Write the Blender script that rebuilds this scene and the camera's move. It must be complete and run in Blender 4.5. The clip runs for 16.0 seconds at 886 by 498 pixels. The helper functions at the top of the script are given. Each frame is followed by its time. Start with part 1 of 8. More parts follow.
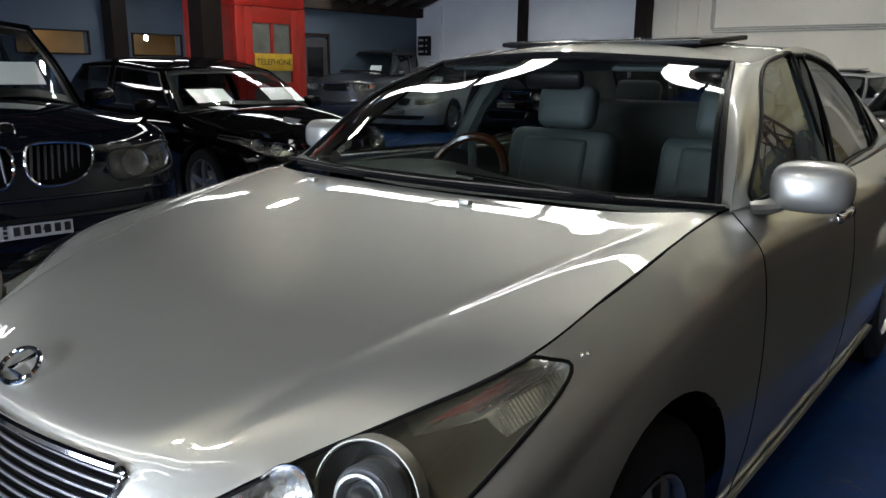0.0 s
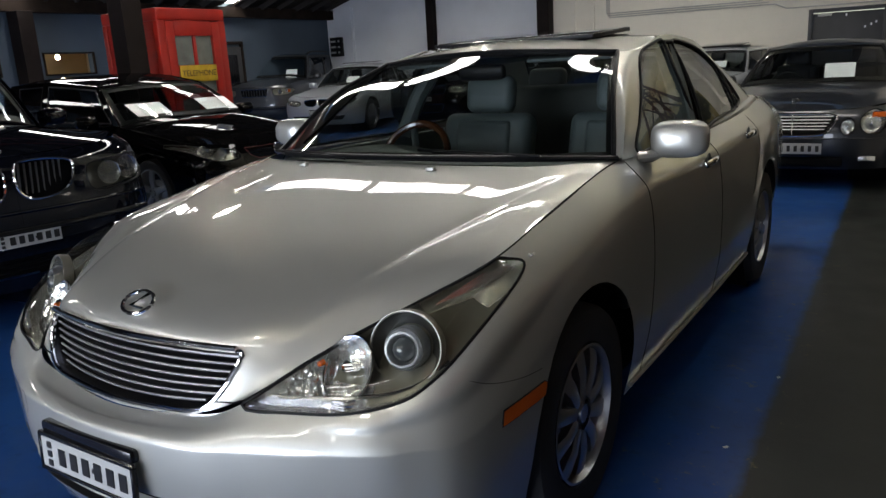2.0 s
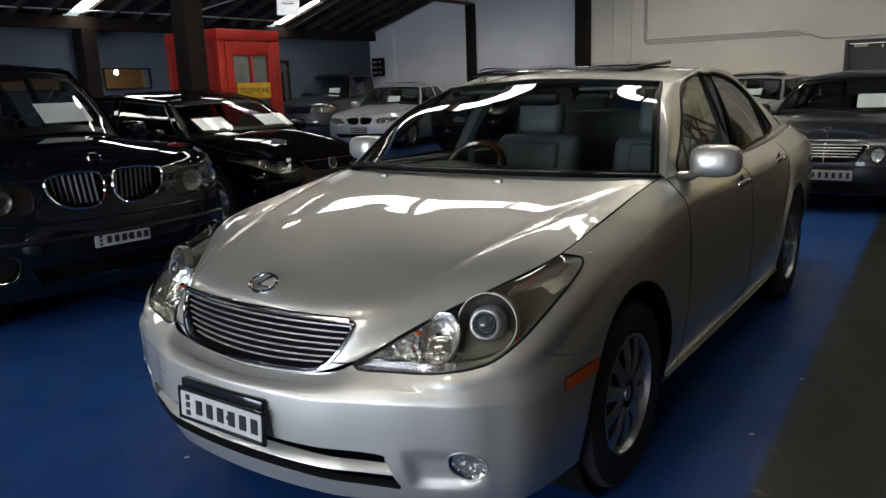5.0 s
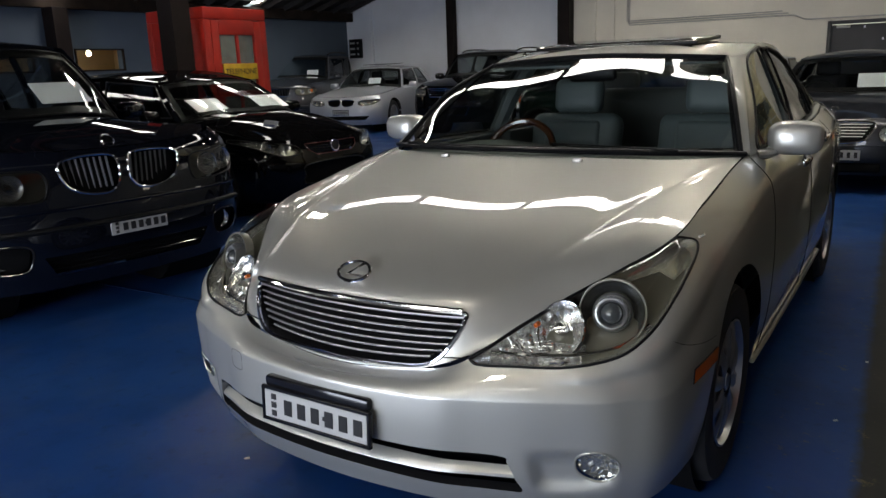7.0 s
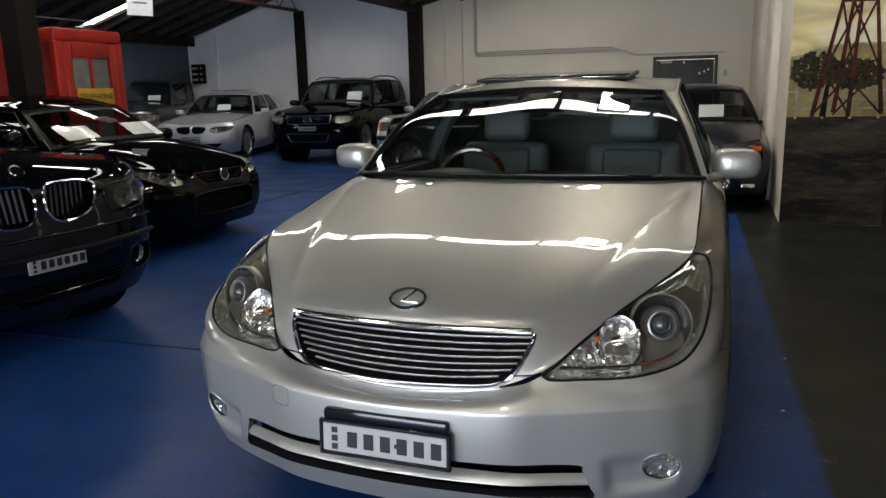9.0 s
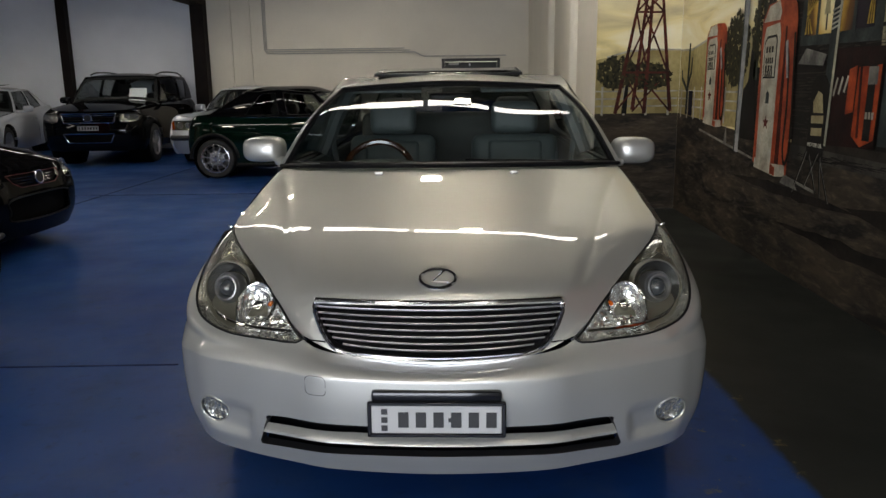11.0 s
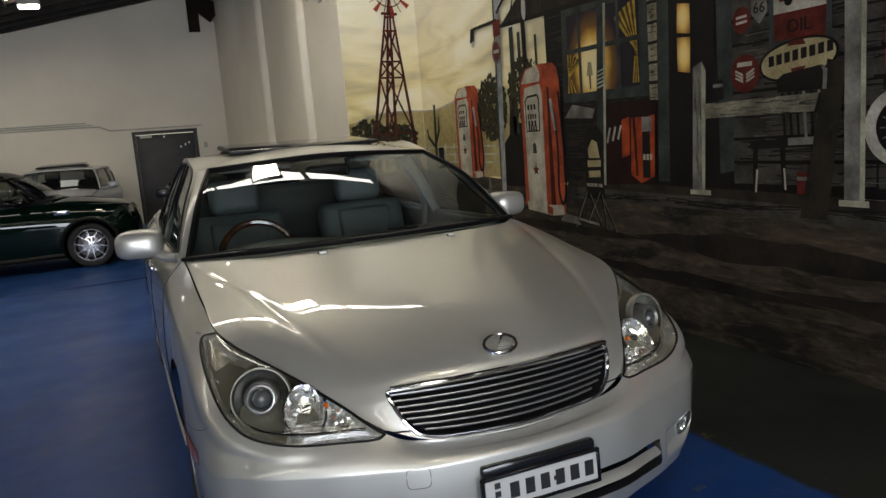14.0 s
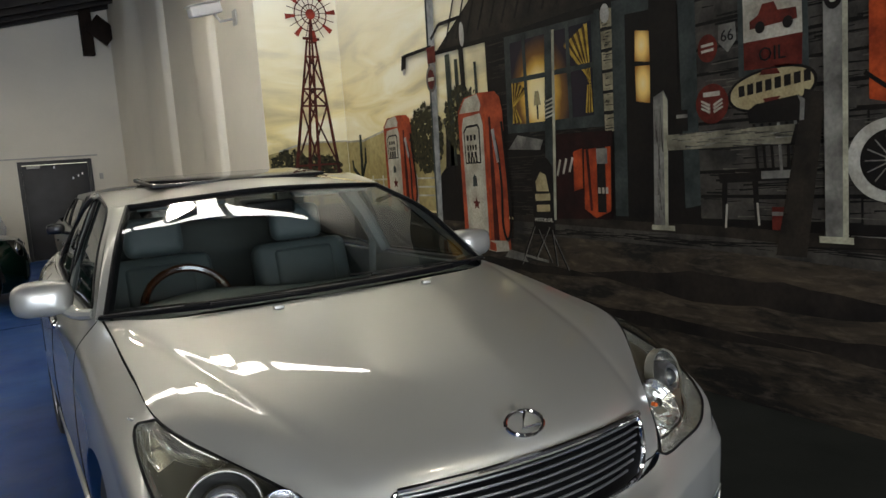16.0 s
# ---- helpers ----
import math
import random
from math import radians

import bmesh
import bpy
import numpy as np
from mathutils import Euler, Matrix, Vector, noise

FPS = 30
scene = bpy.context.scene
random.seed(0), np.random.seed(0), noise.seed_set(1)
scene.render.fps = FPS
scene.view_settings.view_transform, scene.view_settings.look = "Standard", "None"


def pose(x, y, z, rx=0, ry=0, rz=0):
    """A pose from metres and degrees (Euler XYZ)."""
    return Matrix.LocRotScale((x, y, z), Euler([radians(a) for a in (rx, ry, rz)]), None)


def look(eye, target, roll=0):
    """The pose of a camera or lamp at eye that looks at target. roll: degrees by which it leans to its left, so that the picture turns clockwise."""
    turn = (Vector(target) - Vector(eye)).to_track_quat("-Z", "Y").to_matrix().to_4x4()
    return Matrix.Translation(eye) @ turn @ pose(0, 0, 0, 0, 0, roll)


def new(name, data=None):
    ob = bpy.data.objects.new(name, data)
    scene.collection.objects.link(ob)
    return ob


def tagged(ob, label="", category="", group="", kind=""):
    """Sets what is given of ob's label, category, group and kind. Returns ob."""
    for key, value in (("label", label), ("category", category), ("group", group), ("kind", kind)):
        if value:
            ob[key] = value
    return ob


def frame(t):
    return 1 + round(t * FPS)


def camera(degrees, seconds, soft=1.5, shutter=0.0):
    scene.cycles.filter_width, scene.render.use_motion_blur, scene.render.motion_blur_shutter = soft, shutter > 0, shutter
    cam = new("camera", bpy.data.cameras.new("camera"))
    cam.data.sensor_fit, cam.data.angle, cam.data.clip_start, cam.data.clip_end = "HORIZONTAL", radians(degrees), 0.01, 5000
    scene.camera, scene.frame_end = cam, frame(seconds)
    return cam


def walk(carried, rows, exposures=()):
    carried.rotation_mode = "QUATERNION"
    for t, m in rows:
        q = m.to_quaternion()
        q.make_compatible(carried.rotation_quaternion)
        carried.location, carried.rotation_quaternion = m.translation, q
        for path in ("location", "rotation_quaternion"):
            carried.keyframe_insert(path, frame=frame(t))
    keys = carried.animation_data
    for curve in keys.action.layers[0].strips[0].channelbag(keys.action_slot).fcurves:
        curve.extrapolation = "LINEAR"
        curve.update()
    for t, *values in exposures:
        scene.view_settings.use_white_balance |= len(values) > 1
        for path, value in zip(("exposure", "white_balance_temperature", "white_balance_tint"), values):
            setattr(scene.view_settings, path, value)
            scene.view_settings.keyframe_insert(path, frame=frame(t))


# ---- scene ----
from mathutils.bvhtree import BVHTree

cam = camera(61.3, 16.0)
PATH = [
    (0, (1.405, -0.332, 1.344), (0.171, 1.172, 0.878), 0.6),
    (0.5, (1.358, -0.46, 1.338), (0.284, 1.16, 0.865), -0.7),
    (1, (1.387, -0.669, 1.362), (0.427, 1.031, 0.927), -1.4),
    (1.5, (1.466, -0.834, 1.395), (0.564, 0.877, 0.885), -3.7),
    (2, (1.671, -0.934, 1.362), (0.601, 0.686, 0.882), -3.2),
    (2.5, (1.788, -0.978, 1.378), (0.608, 0.581, 0.956), -5.2),
    (3, (1.819, -1.095, 1.38), (0.712, 0.522, 0.977), -7.1),
    (3.5, (1.833, -1.178, 1.401), (0.736, 0.457, 1.049), -5.1),
    (4, (1.862, -1.268, 1.395), (0.726, 0.342, 1.057), -3.4),
    (4.5, (1.839, -1.319, 1.39), (0.669, 0.241, 0.946), -2.4),
    (4.7, (1.821, -1.333, 1.395), (0.662, 0.241, 0.972), -2.1),
    (6.8, (1.373, -1.378, 1.359), (0.329, 0.26, 0.882), -1.5),
    (7, (1.348, -1.434, 1.371), (0.288, 0.195, 0.9), -2.1),
    (7.5, (1.26, -1.6, 1.407), (0.34, 0.108, 0.923), -1.4),
    (8, (1.132, -1.732, 1.407), (0.312, 0.017, 0.892), -1.0),
    (8.5, (0.979, -1.747, 1.41), (0.189, 0.028, 0.938), -4.0),
    (9, (0.82, -1.78, 1.407), (0.152, 0.058, 0.99), -1.4),
    (9.5, (0.669, -1.912, 1.378), (0.19, -0.009, 0.995), -3.5),
    (10, (0.48, -2.021, 1.384), (0.15, -0.087, 0.996), -1.6),
    (10.2, (0.419, -2.028, 1.372), (0.149, -0.093, 0.947), -1.5),
    (12.3, (-0.481, -1.934, 1.402), (-0.247, 0.01, 0.994), -3.9),
    (12.5, (-0.546, -1.891, 1.396), (-0.249, 0.046, 0.998), -5.4),
    (13, (-0.708, -1.79, 1.417), (-0.209, 0.114, 1.066), -5.3),
    (13.5, (-0.871, -1.794, 1.426), (-0.177, 0.046, 1.062), -4.6),
    (14, (-1.013, -1.815, 1.464), (-0.235, 0.002, 1.157), -4.6),
    (14.5, (-1.052, -1.764, 1.458), (-0.268, 0.052, 1.158), -5.6),
    (15, (-1.035, -1.613, 1.451), (-0.278, 0.216, 1.169), -4.8),
    (15.5, (-1.004, -1.468, 1.447), (-0.142, 0.313, 1.15), -3.3),
    (16, (-1.061, -1.286, 1.482), (-0.046, 0.42, 1.238), -4.3),
]
EXPOSURES = [(0.0, 0.72, 6350, 8), (1.0, 0.62, 6400, 9), (2.5, 0.48, 6600, 10), (4.0, 0.47, 6700, 10), (7.0, 0.35, 6750, 10), (9.0, 0.33, 6900, 10), (10.0, 0.26, 7000, 10), (12.5, 0.21, 7150, 11), (13.5, 0.19, 7150, 10), (15.0, 0.33, 7050, 9), (16.0, 0.42, 6850, 8)]
walk(cam, [(t, look(eye, target, roll)) for t, eye, target, roll in PATH], EXPOSURES)

# ---------------------------------------------------------------- world and light
world = bpy.data.worlds.new("world")
scene.world = world
world.use_nodes = True
sky = world.node_tree.nodes.new("ShaderNodeTexSky")
sky.sky_type, sky.sun_disc = "NISHITA", False
sky.sun_elevation, sky.sun_rotation = radians(50), radians(200)
world.node_tree.links.new(sky.outputs[0], world.node_tree.nodes["Background"].inputs[0])
world.node_tree.nodes["Background"].inputs[1].default_value = 0.1
SKYLIGHT = 9.9
# daylight through the drive-in opening behind the camera
gate = new("gate_daylight", bpy.data.lights.new("gate_daylight", "AREA"))
gate.data.shape, gate.data.size, gate.data.size_y = "RECTANGLE", 8.6, 2.8
gate.data.energy, gate.data.color = 800.0, (0.72, 0.81, 1.0)
gate.matrix_world = look((-2.2, -9.45, 1.45), (-2.2, 0, 1.2))

# ---------------------------------------------------------------- small tools


def lerp(a, b, t):
    return a + (b - a) * t


def spline(points, n, closed=False):
    """n + 1 points on a smooth curve through the given ones (n when closed)."""
    p = np.array(points, float)
    m = len(p)
    spans = m if closed else m - 1
    out = []
    for s in np.linspace(0, spans, n + (0 if closed else 1), endpoint=not closed):
        i = min(int(s), spans - 1)
        t = s - i
        if closed:
            a, b, c, d = p[(i - 1) % m], p[i], p[(i + 1) % m], p[(i + 2) % m]
        else:
            b, c = p[i], p[i + 1]
            a = p[i - 1] if i else 2 * b - c
            d = p[i + 2] if i + 2 < m else 2 * c - b
            # a curve that starts or ends on the middle plane goes on as its mirror image
            if p.shape[1] == 3 and i == 0 and abs(b[0]) < 1e-9 and abs(c[0]) > 0.05:
                a = c * (-1, 1, 1)
            if p.shape[1] == 3 and i + 2 == m and abs(c[0]) < 1e-9 and abs(b[0]) > 0.05:
                d = b * (-1, 1, 1)
        out.append(0.5 * (2 * b + (c - a) * t + (2 * a - 5 * b + 4 * c - d) * t * t + (3 * b - a - 3 * c + d) * t ** 3))
    return np.array(out)


def loft(curves, nu, nv):
    """A grid (nu + 1, nv + 1, 3): smooth along every curve and across the curves."""
    along = [spline(c, nu) for c in curves]
    return np.array([spline([c[i] for c in along], nv) for i in range(nu + 1)])


def grid_bm(grid, keep=None, flip=False):
    """A bmesh of a grid; keep(i, j) picks cells."""
    bm = bmesh.new()
    nu, nv = grid.shape[0] - 1, grid.shape[1] - 1
    vs = {}

    def v(i, j):
        if (i, j) not in vs:
            vs[i, j] = bm.verts.new(grid[i, j])
        return vs[i, j]
    for i in range(nu):
        for j in range(nv):
            if keep is None or keep(i, j):
                q = (v(i, j), v(i + 1, j), v(i + 1, j + 1), v(i, j + 1))
                bm.faces.new(q[::-1] if flip else q)
    bmesh.ops.remove_doubles(bm, verts=bm.verts, dist=0.0004)
    return bm


def mirrored(bm):
    """Adds the mirror image in x and welds it."""
    g = bmesh.ops.duplicate(bm, geom=bm.verts[:] + bm.edges[:] + bm.faces[:])["geom"]
    vs = [e for e in g if isinstance(e, bmesh.types.BMVert)]
    fs = [e for e in g if isinstance(e, bmesh.types.BMFace)]
    for v in vs:
        v.co.x = -v.co.x
    bmesh.ops.reverse_faces(bm, faces=fs)
    bmesh.ops.remove_doubles(bm, verts=bm.verts, dist=0.0004)
    return bm


def flipped(points):
    return [(-p[0], *p[1:]) for p in points]


AXES = {"xz": (0, 2), "yz": (1, 2), "xy": (0, 1)}


def face_key(f):
    c = f.calc_center_median()
    return round(c.x, 5), round(c.y, 5), round(c.z, 5)


def cut_out(bm, outline, plane, where=lambda c: True):
    """Cuts the outline, seen square to the plane, through bm; takes the faces inside away and returns them as a bmesh."""
    a, b = AXES[plane]
    o = np.array(outline, float)
    n = len(o)
    box_lo, box_hi = o.min(0) - 0.003, o.max(0) + 0.003

    def touches(f, lo, hi):
        xs = [v.co[a] for v in f.verts]
        ys = [v.co[b] for v in f.verts]
        return max(xs) > lo[0] and min(xs) < hi[0] and max(ys) > lo[1] and min(ys) < hi[1]
    pool = {f for f in bm.faces if touches(f, box_lo, box_hi) and where(f.calc_center_median())}
    for k in range(n):
        p, q = o[k], o[(k + 1) % n]
        lo, hi = np.minimum(p, q) - 0.002, np.maximum(p, q) + 0.002
        near = sorted((f for f in pool if touches(f, lo, hi)), key=face_key)
        if not near:
            continue
        d = q - p
        normal, co = [0, 0, 0], [0, 0, 0]
        normal[a], normal[b], co[a], co[b] = -d[1], d[0], p[0], p[1]
        es = list({e for f in near for e in f.edges})
        vs = list({v for f in near for v in f.verts})
        pool.difference_update(near)
        cut = bmesh.ops.bisect_plane(bm, geom=near + es + vs, dist=1e-5, plane_co=co, plane_no=Vector(normal).normalized())
        pool.update(g for g in cut["geom"] if isinstance(g, bmesh.types.BMFace))

    def inside(x, y):
        r = False
        for k in range(n):
            (x1, y1), (x2, y2) = o[k], o[(k + 1) % n]
            if (y1 > y) != (y2 > y) and x < (x2 - x1) * (y - y1) / (y2 - y1) + x1:
                r = not r
        return r
    picked = []
    for f in sorted(pool, key=face_key):
        c = f.calc_center_median()
        if inside(c[a], c[b]):
            picked.append(f)
    piece = bmesh.new()
    made = {}
    for f in picked:
        vs = []
        for v in f.verts:
            if v not in made:
                made[v] = piece.verts.new(v.co)
            vs.append(made[v])
        piece.faces.new(vs)
    bmesh.ops.delete(bm, geom=picked, context="FACES")
    return piece


def rims(bm):
    """The open borders of bm, each as an ordered list of points and whether it is closed, the longest first."""
    es = {e for e in bm.edges if len(e.link_faces) == 1}
    loops = []
    while es:
        e = es.pop()
        chain = [e.verts[0], e.verts[1]]
        grown = True
        while grown:
            grown = False
            for x in chain[-1].link_edges:
                if x in es:
                    es.discard(x)
                    chain.append(x.other_vert(chain[-1]))
                    grown = True
                    break
        closed = chain[0] is chain[-1]
        loops.append(([v.co.copy() for v in (chain[:-1] if closed else chain)], closed))
    loops.sort(key=lambda c: -sum((c[0][i + 1] - c[0][i]).length for i in range(len(c[0]) - 1)))
    return loops


def tube(points, r, closed=False, sides=6, squash=1.0):
    bm = bmesh.new()
    p = [Vector(q) for q in points]
    n = len(p)
    rings = []
    up = Vector((0, 0, 1))
    for i in range(n):
        a = p[(i - 1) % n] if closed or i else p[i]
        b = p[(i + 1) % n] if closed or i < n - 1 else p[i]
        d = (b - a)
        d = d.normalized() if d.length > 1e-9 else Vector((0, 1, 0))
        s = d.cross(up)
        s = s.normalized() if s.length > 0.05 else d.cross(Vector((1, 0, 0))).normalized()
        t = s.cross(d)
        rings.append([bm.verts.new(p[i] + s * (r * math.cos(k * math.tau / sides)) + t * (r * squash * math.sin(k * math.tau / sides))) for k in range(sides)])
    for i in range(n if closed else n - 1):
        x, y = rings[i], rings[(i + 1) % n]
        for k in range(sides):
            bm.faces.new((x[k], x[(k + 1) % sides], y[(k + 1) % sides], y[k]))
    if not closed:
        bm.faces.new(rings[0][::-1])
        bm.faces.new(rings[-1])
    return bm


def merge(*bms):
    """Several bmeshes as one."""
    out = bms[0]
    for b in bms[1:]:
        m = {v: out.verts.new(v.co) for v in b.verts}
        for f in b.faces:
            try:
                out.faces.new([m[v] for v in f.verts])
            except ValueError:
                pass
        b.free()
    return out


def moved(bm, m):
    bmesh.ops.transform(bm, matrix=m, verts=bm.verts)
    return bm


def pushed(bm, d):
    """Moved along its normals."""
    bm.normal_update()
    new_co = {v: v.co + v.normal * d for v in bm.verts}
    for v, c in new_co.items():
        v.co = c
    return bm


def outward(bm, ref):
    """Faces turned away from ref."""
    bm.normal_update()
    if sum(f.normal.dot(f.calc_center_median() - Vector(ref)) * f.calc_area() for f in bm.faces) < 0:
        bmesh.ops.reverse_faces(bm, faces=bm.faces)
    bm.normal_update()
    return bm


def facets(bm, d, seed):
    """Cut small and roughened into facets."""
    bmesh.ops.subdivide_edges(bm, edges=bm.edges[:], cuts=1, use_grid_fill=True)
    bmesh.ops.triangulate(bm, faces=bm.faces[:])
    rng = random.Random(seed)
    for v in sorted(bm.verts, key=lambda v: (round(v.co.x, 5), round(v.co.z, 5), round(v.co.y, 5))):
        v.co += Vector((rng.uniform(-d, d), rng.uniform(-d, d), rng.uniform(-d, d)))
    return bm


def thick(bm, t):
    bmesh.ops.solidify(bm, geom=bm.faces[:], thickness=t)
    return bm


def box(sx, sy, sz, bevel=0.0, at=(0, 0, 0), segments=2):
    """A box centred on at."""
    bm = bmesh.new()
    bmesh.ops.create_cube(bm, size=1.0)
    bmesh.ops.transform(bm, matrix=Matrix.Translation(at) @ Matrix.Diagonal((sx, sy, sz, 1)), verts=bm.verts)
    if bevel:
        bmesh.ops.bevel(bm, geom=bm.edges[:], offset=bevel, segments=segments, profile=0.5, affect="EDGES")
    return bm


def prism(outline, depth, frame_m=None, bevel=0.0):
    """A flat outline (a, b) drawn in x and z, given depth along y."""
    bm = bmesh.new()
    vs = [bm.verts.new((p[0], 0, p[1])) for p in outline]
    f = bm.faces.new(vs)
    if depth:
        g = bmesh.ops.extrude_face_region(bm, geom=[f])["geom"]
        for v in g:
            if isinstance(v, bmesh.types.BMVert):
                v.co.y += depth
    bmesh.ops.recalc_face_normals(bm, faces=bm.faces)
    if bevel:
        bmesh.ops.bevel(bm, geom=bm.edges[:], offset=bevel, segments=1, affect="EDGES")
    if frame_m is not None:
        moved(bm, frame_m)
    return bm


def lathe(profile, n=32, axis="x"):
    """A profile of (radius, along) turned round the axis."""
    bm = bmesh.new()
    rings = []
    for r, h in profile:
        ring = []
        for k in range(n):
            a = k * math.tau / n
            c = (h, r * math.cos(a), r * math.sin(a)) if axis == "x" else (r * math.cos(a), h, r * math.sin(a)) if axis == "y" else (r * math.cos(a), r * math.sin(a), h)
            ring.append(bm.verts.new(c))
        rings.append(ring)
    for a, b in zip(rings, rings[1:]):
        for k in range(n):
            bm.faces.new((a[k], a[(k + 1) % n], b[(k + 1) % n], b[k]))
    bmesh.ops.remove_doubles(bm, verts=bm.verts, dist=1e-5)
    bmesh.ops.recalc_face_normals(bm, faces=bm.faces)
    return bm


def oval(cx, cy, rx, ry, n=28, power=2.0, tilt=0.0):
    pts = []
    for k in range(n):
        a = k * math.tau / n
        c, s = math.cos(a), math.sin(a)
        x, y = rx * math.copysign(abs(c) ** (2 / power), c), ry * math.copysign(abs(s) ** (2 / power), s)
        pts.append((cx + x * math.cos(tilt) - y * math.sin(tilt), cy + x * math.sin(tilt) + y * math.cos(tilt)))
    return pts


def link(name, bm, material, smooth=True, sharp=38):
    me = bpy.data.meshes.new(name)
    bm.normal_update()
    bm.to_mesh(me)
    bm.free()
    me.materials.append(material)
    if smooth:
        me.shade_smooth()
        me.set_sharp_from_angle(angle=radians(sharp))
    return new(name, me)


def part(name, bm, material, parent, label="", smooth=True, sharp=38):
    ob = link(name, bm, material, smooth, sharp)
    ob.parent = parent
    if label:
        tagged(ob, label)
    return ob


def thing(name, label, category, m=None, group="", kind=""):
    ob = new(name)
    ob.empty_display_size = 0.1
    if m is not None:
        ob.matrix_basis = m
    return tagged(ob, label, category, group, kind)


def solid(name, bm, material, label, category="", kind="structure", smooth=False, group=""):
    return tagged(link(name, bm, material, smooth), label, category, group, kind)


def writing(text, size, m, material, parent, name="lettering", squeeze=1.0, depth=0.001):
    """Letters as a mesh, in x and z of m."""
    cu = bpy.data.curves.new(name, "FONT")
    cu.body, cu.size, cu.extrude = text, size, depth
    cu.align_x, cu.align_y, cu.resolution_u = "CENTER", "CENTER", 2
    tmp = bpy.data.objects.new(name, cu)
    scene.collection.objects.link(tmp)
    bpy.context.view_layer.update()
    me = bpy.data.meshes.new_from_object(tmp.evaluated_get(bpy.context.evaluated_depsgraph_get()))
    bpy.data.objects.remove(tmp)
    me.transform(m @ pose(0, 0, 0, 90) @ Matrix.Diagonal((squeeze, 1, 1, 1)))
    me.materials.clear()
    me.materials.append(material)
    ob = new(name, me)
    ob.parent = parent
    return ob


# ---------------------------------------------------------------- materials


def mat(name, colour, rough=0.5, metal=0.0, coat=0.0, coat_rough=0.03, vary=0.0, vary_scale=3.0, second=None, fine=0.0, fine_scale=80.0, bump=0.0, bump_scale=60.0, rough_vary=0.0, spec=0.5, emit=0.0, space="Object"):
    m = bpy.data.materials.new(name)
    m.use_nodes = True
    nt = m.node_tree
    b = nt.nodes["Principled BSDF"]
    b.inputs["Base Color"].default_value = (*colour, 1)
    b.inputs["Roughness"].default_value = rough
    b.inputs["Metallic"].default_value = metal
    b.inputs["Coat Weight"].default_value = coat
    b.inputs["Coat Roughness"].default_value = coat_rough
    b.inputs["Specular IOR Level"].default_value = spec
    if emit:
        b.inputs["Emission Color"].default_value = (*colour, 1)
        b.inputs["Emission Strength"].default_value = emit
    co = nt.nodes.new("ShaderNodeTexCoord").outputs[space]

    def noise_at(scale, detail=4.0):
        n = nt.nodes.new("ShaderNodeTexNoise")
        n.inputs["Scale"].default_value = scale
        n.inputs["Detail"].default_value = detail
        nt.links.new(co, n.inputs["Vector"])
        return n.outputs["Fac"]
    out = None
    if vary:
        ramp = nt.nodes.new("ShaderNodeMapRange")
        ramp.inputs["From Min"].default_value, ramp.inputs["From Max"].default_value = 0.35, 0.65
        nt.links.new(noise_at(vary_scale, 6.0), ramp.inputs["Value"])
        mix = nt.nodes.new("ShaderNodeMix")
        mix.data_type = "RGBA"
        c2 = second or tuple(c * (1 - vary) for c in colour)
        mix.inputs["A"].default_value, mix.inputs["B"].default_value = (*colour, 1), (*c2, 1)
        nt.links.new(ramp.outputs[0], mix.inputs["Factor"])
        out = mix.outputs["Result"]
    if fine:
        mul = nt.nodes.new("ShaderNodeMix")
        mul.data_type, mul.blend_type = "RGBA", "MULTIPLY"
        mul.inputs["Factor"].default_value = fine
        if out is None:
            mul.inputs["A"].default_value = (*colour, 1)
        else:
            nt.links.new(out, mul.inputs["A"])
        nt.links.new(noise_at(fine_scale), mul.inputs["B"])
        out = mul.outputs["Result"]
    if out is not None:
        nt.links.new(out, b.inputs["Base Color"])
    if bump:
        bn = nt.nodes.new("ShaderNodeBump")
        bn.inputs["Strength"].default_value = bump
        bn.inputs["Distance"].default_value = 0.01
        nt.links.new(noise_at(bump_scale), bn.inputs["Height"])
        nt.links.new(bn.outputs[0], b.inputs["Normal"])
    if rough_vary:
        r = nt.nodes.new("ShaderNodeMapRange")
        r.inputs["To Min"].default_value, r.inputs["To Max"].default_value = max(0.02, rough - rough_vary), min(1, rough + rough_vary)
        nt.links.new(noise_at(vary_scale * 2.3), r.inputs["Value"])
        nt.links.new(r.outputs[0], b.inputs["Roughness"])
    return m


def glass_mat(name, tint, ior=1.5, gloss_rough=0.0):
    """A clear pane: what lies behind, tinted, and a Fresnel gloss."""
    m = bpy.data.materials.new(name)
    m.use_nodes = True
    nt = m.node_tree
    nt.nodes.remove(nt.nodes["Principled BSDF"])
    tr, gl, mx, fw, pw, fr = [nt.nodes.new("ShaderNode" + k) for k in ("BsdfTransparent", "BsdfGlossy", "MixShader", "LayerWeight", "Math", "Math")]
    tr.inputs[0].default_value = (*tint, 1)
    gl.inputs["Roughness"].default_value = gloss_rough
    f0 = ((ior - 1) / (ior + 1)) ** 2 * 1.25
    fw.inputs["Blend"].default_value = 0.5
    pw.operation, fr.operation = "POWER", "MULTIPLY_ADD"
    pw.inputs[1].default_value = 4.6
    fr.inputs[1].default_value, fr.inputs[2].default_value = 1 - f0, f0
    nt.links.new(fw.outputs["Facing"], pw.inputs[0])
    nt.links.new(pw.outputs[0], fr.inputs[0])
    nt.links.new(fr.outputs[0], mx.inputs[0])
    nt.links.new(tr.outputs[0], mx.inputs[1])
    nt.links.new(gl.outputs[0], mx.inputs[2])
    nt.links.new(mx.outputs[0], nt.nodes["Material Output"].inputs[0])
    return m


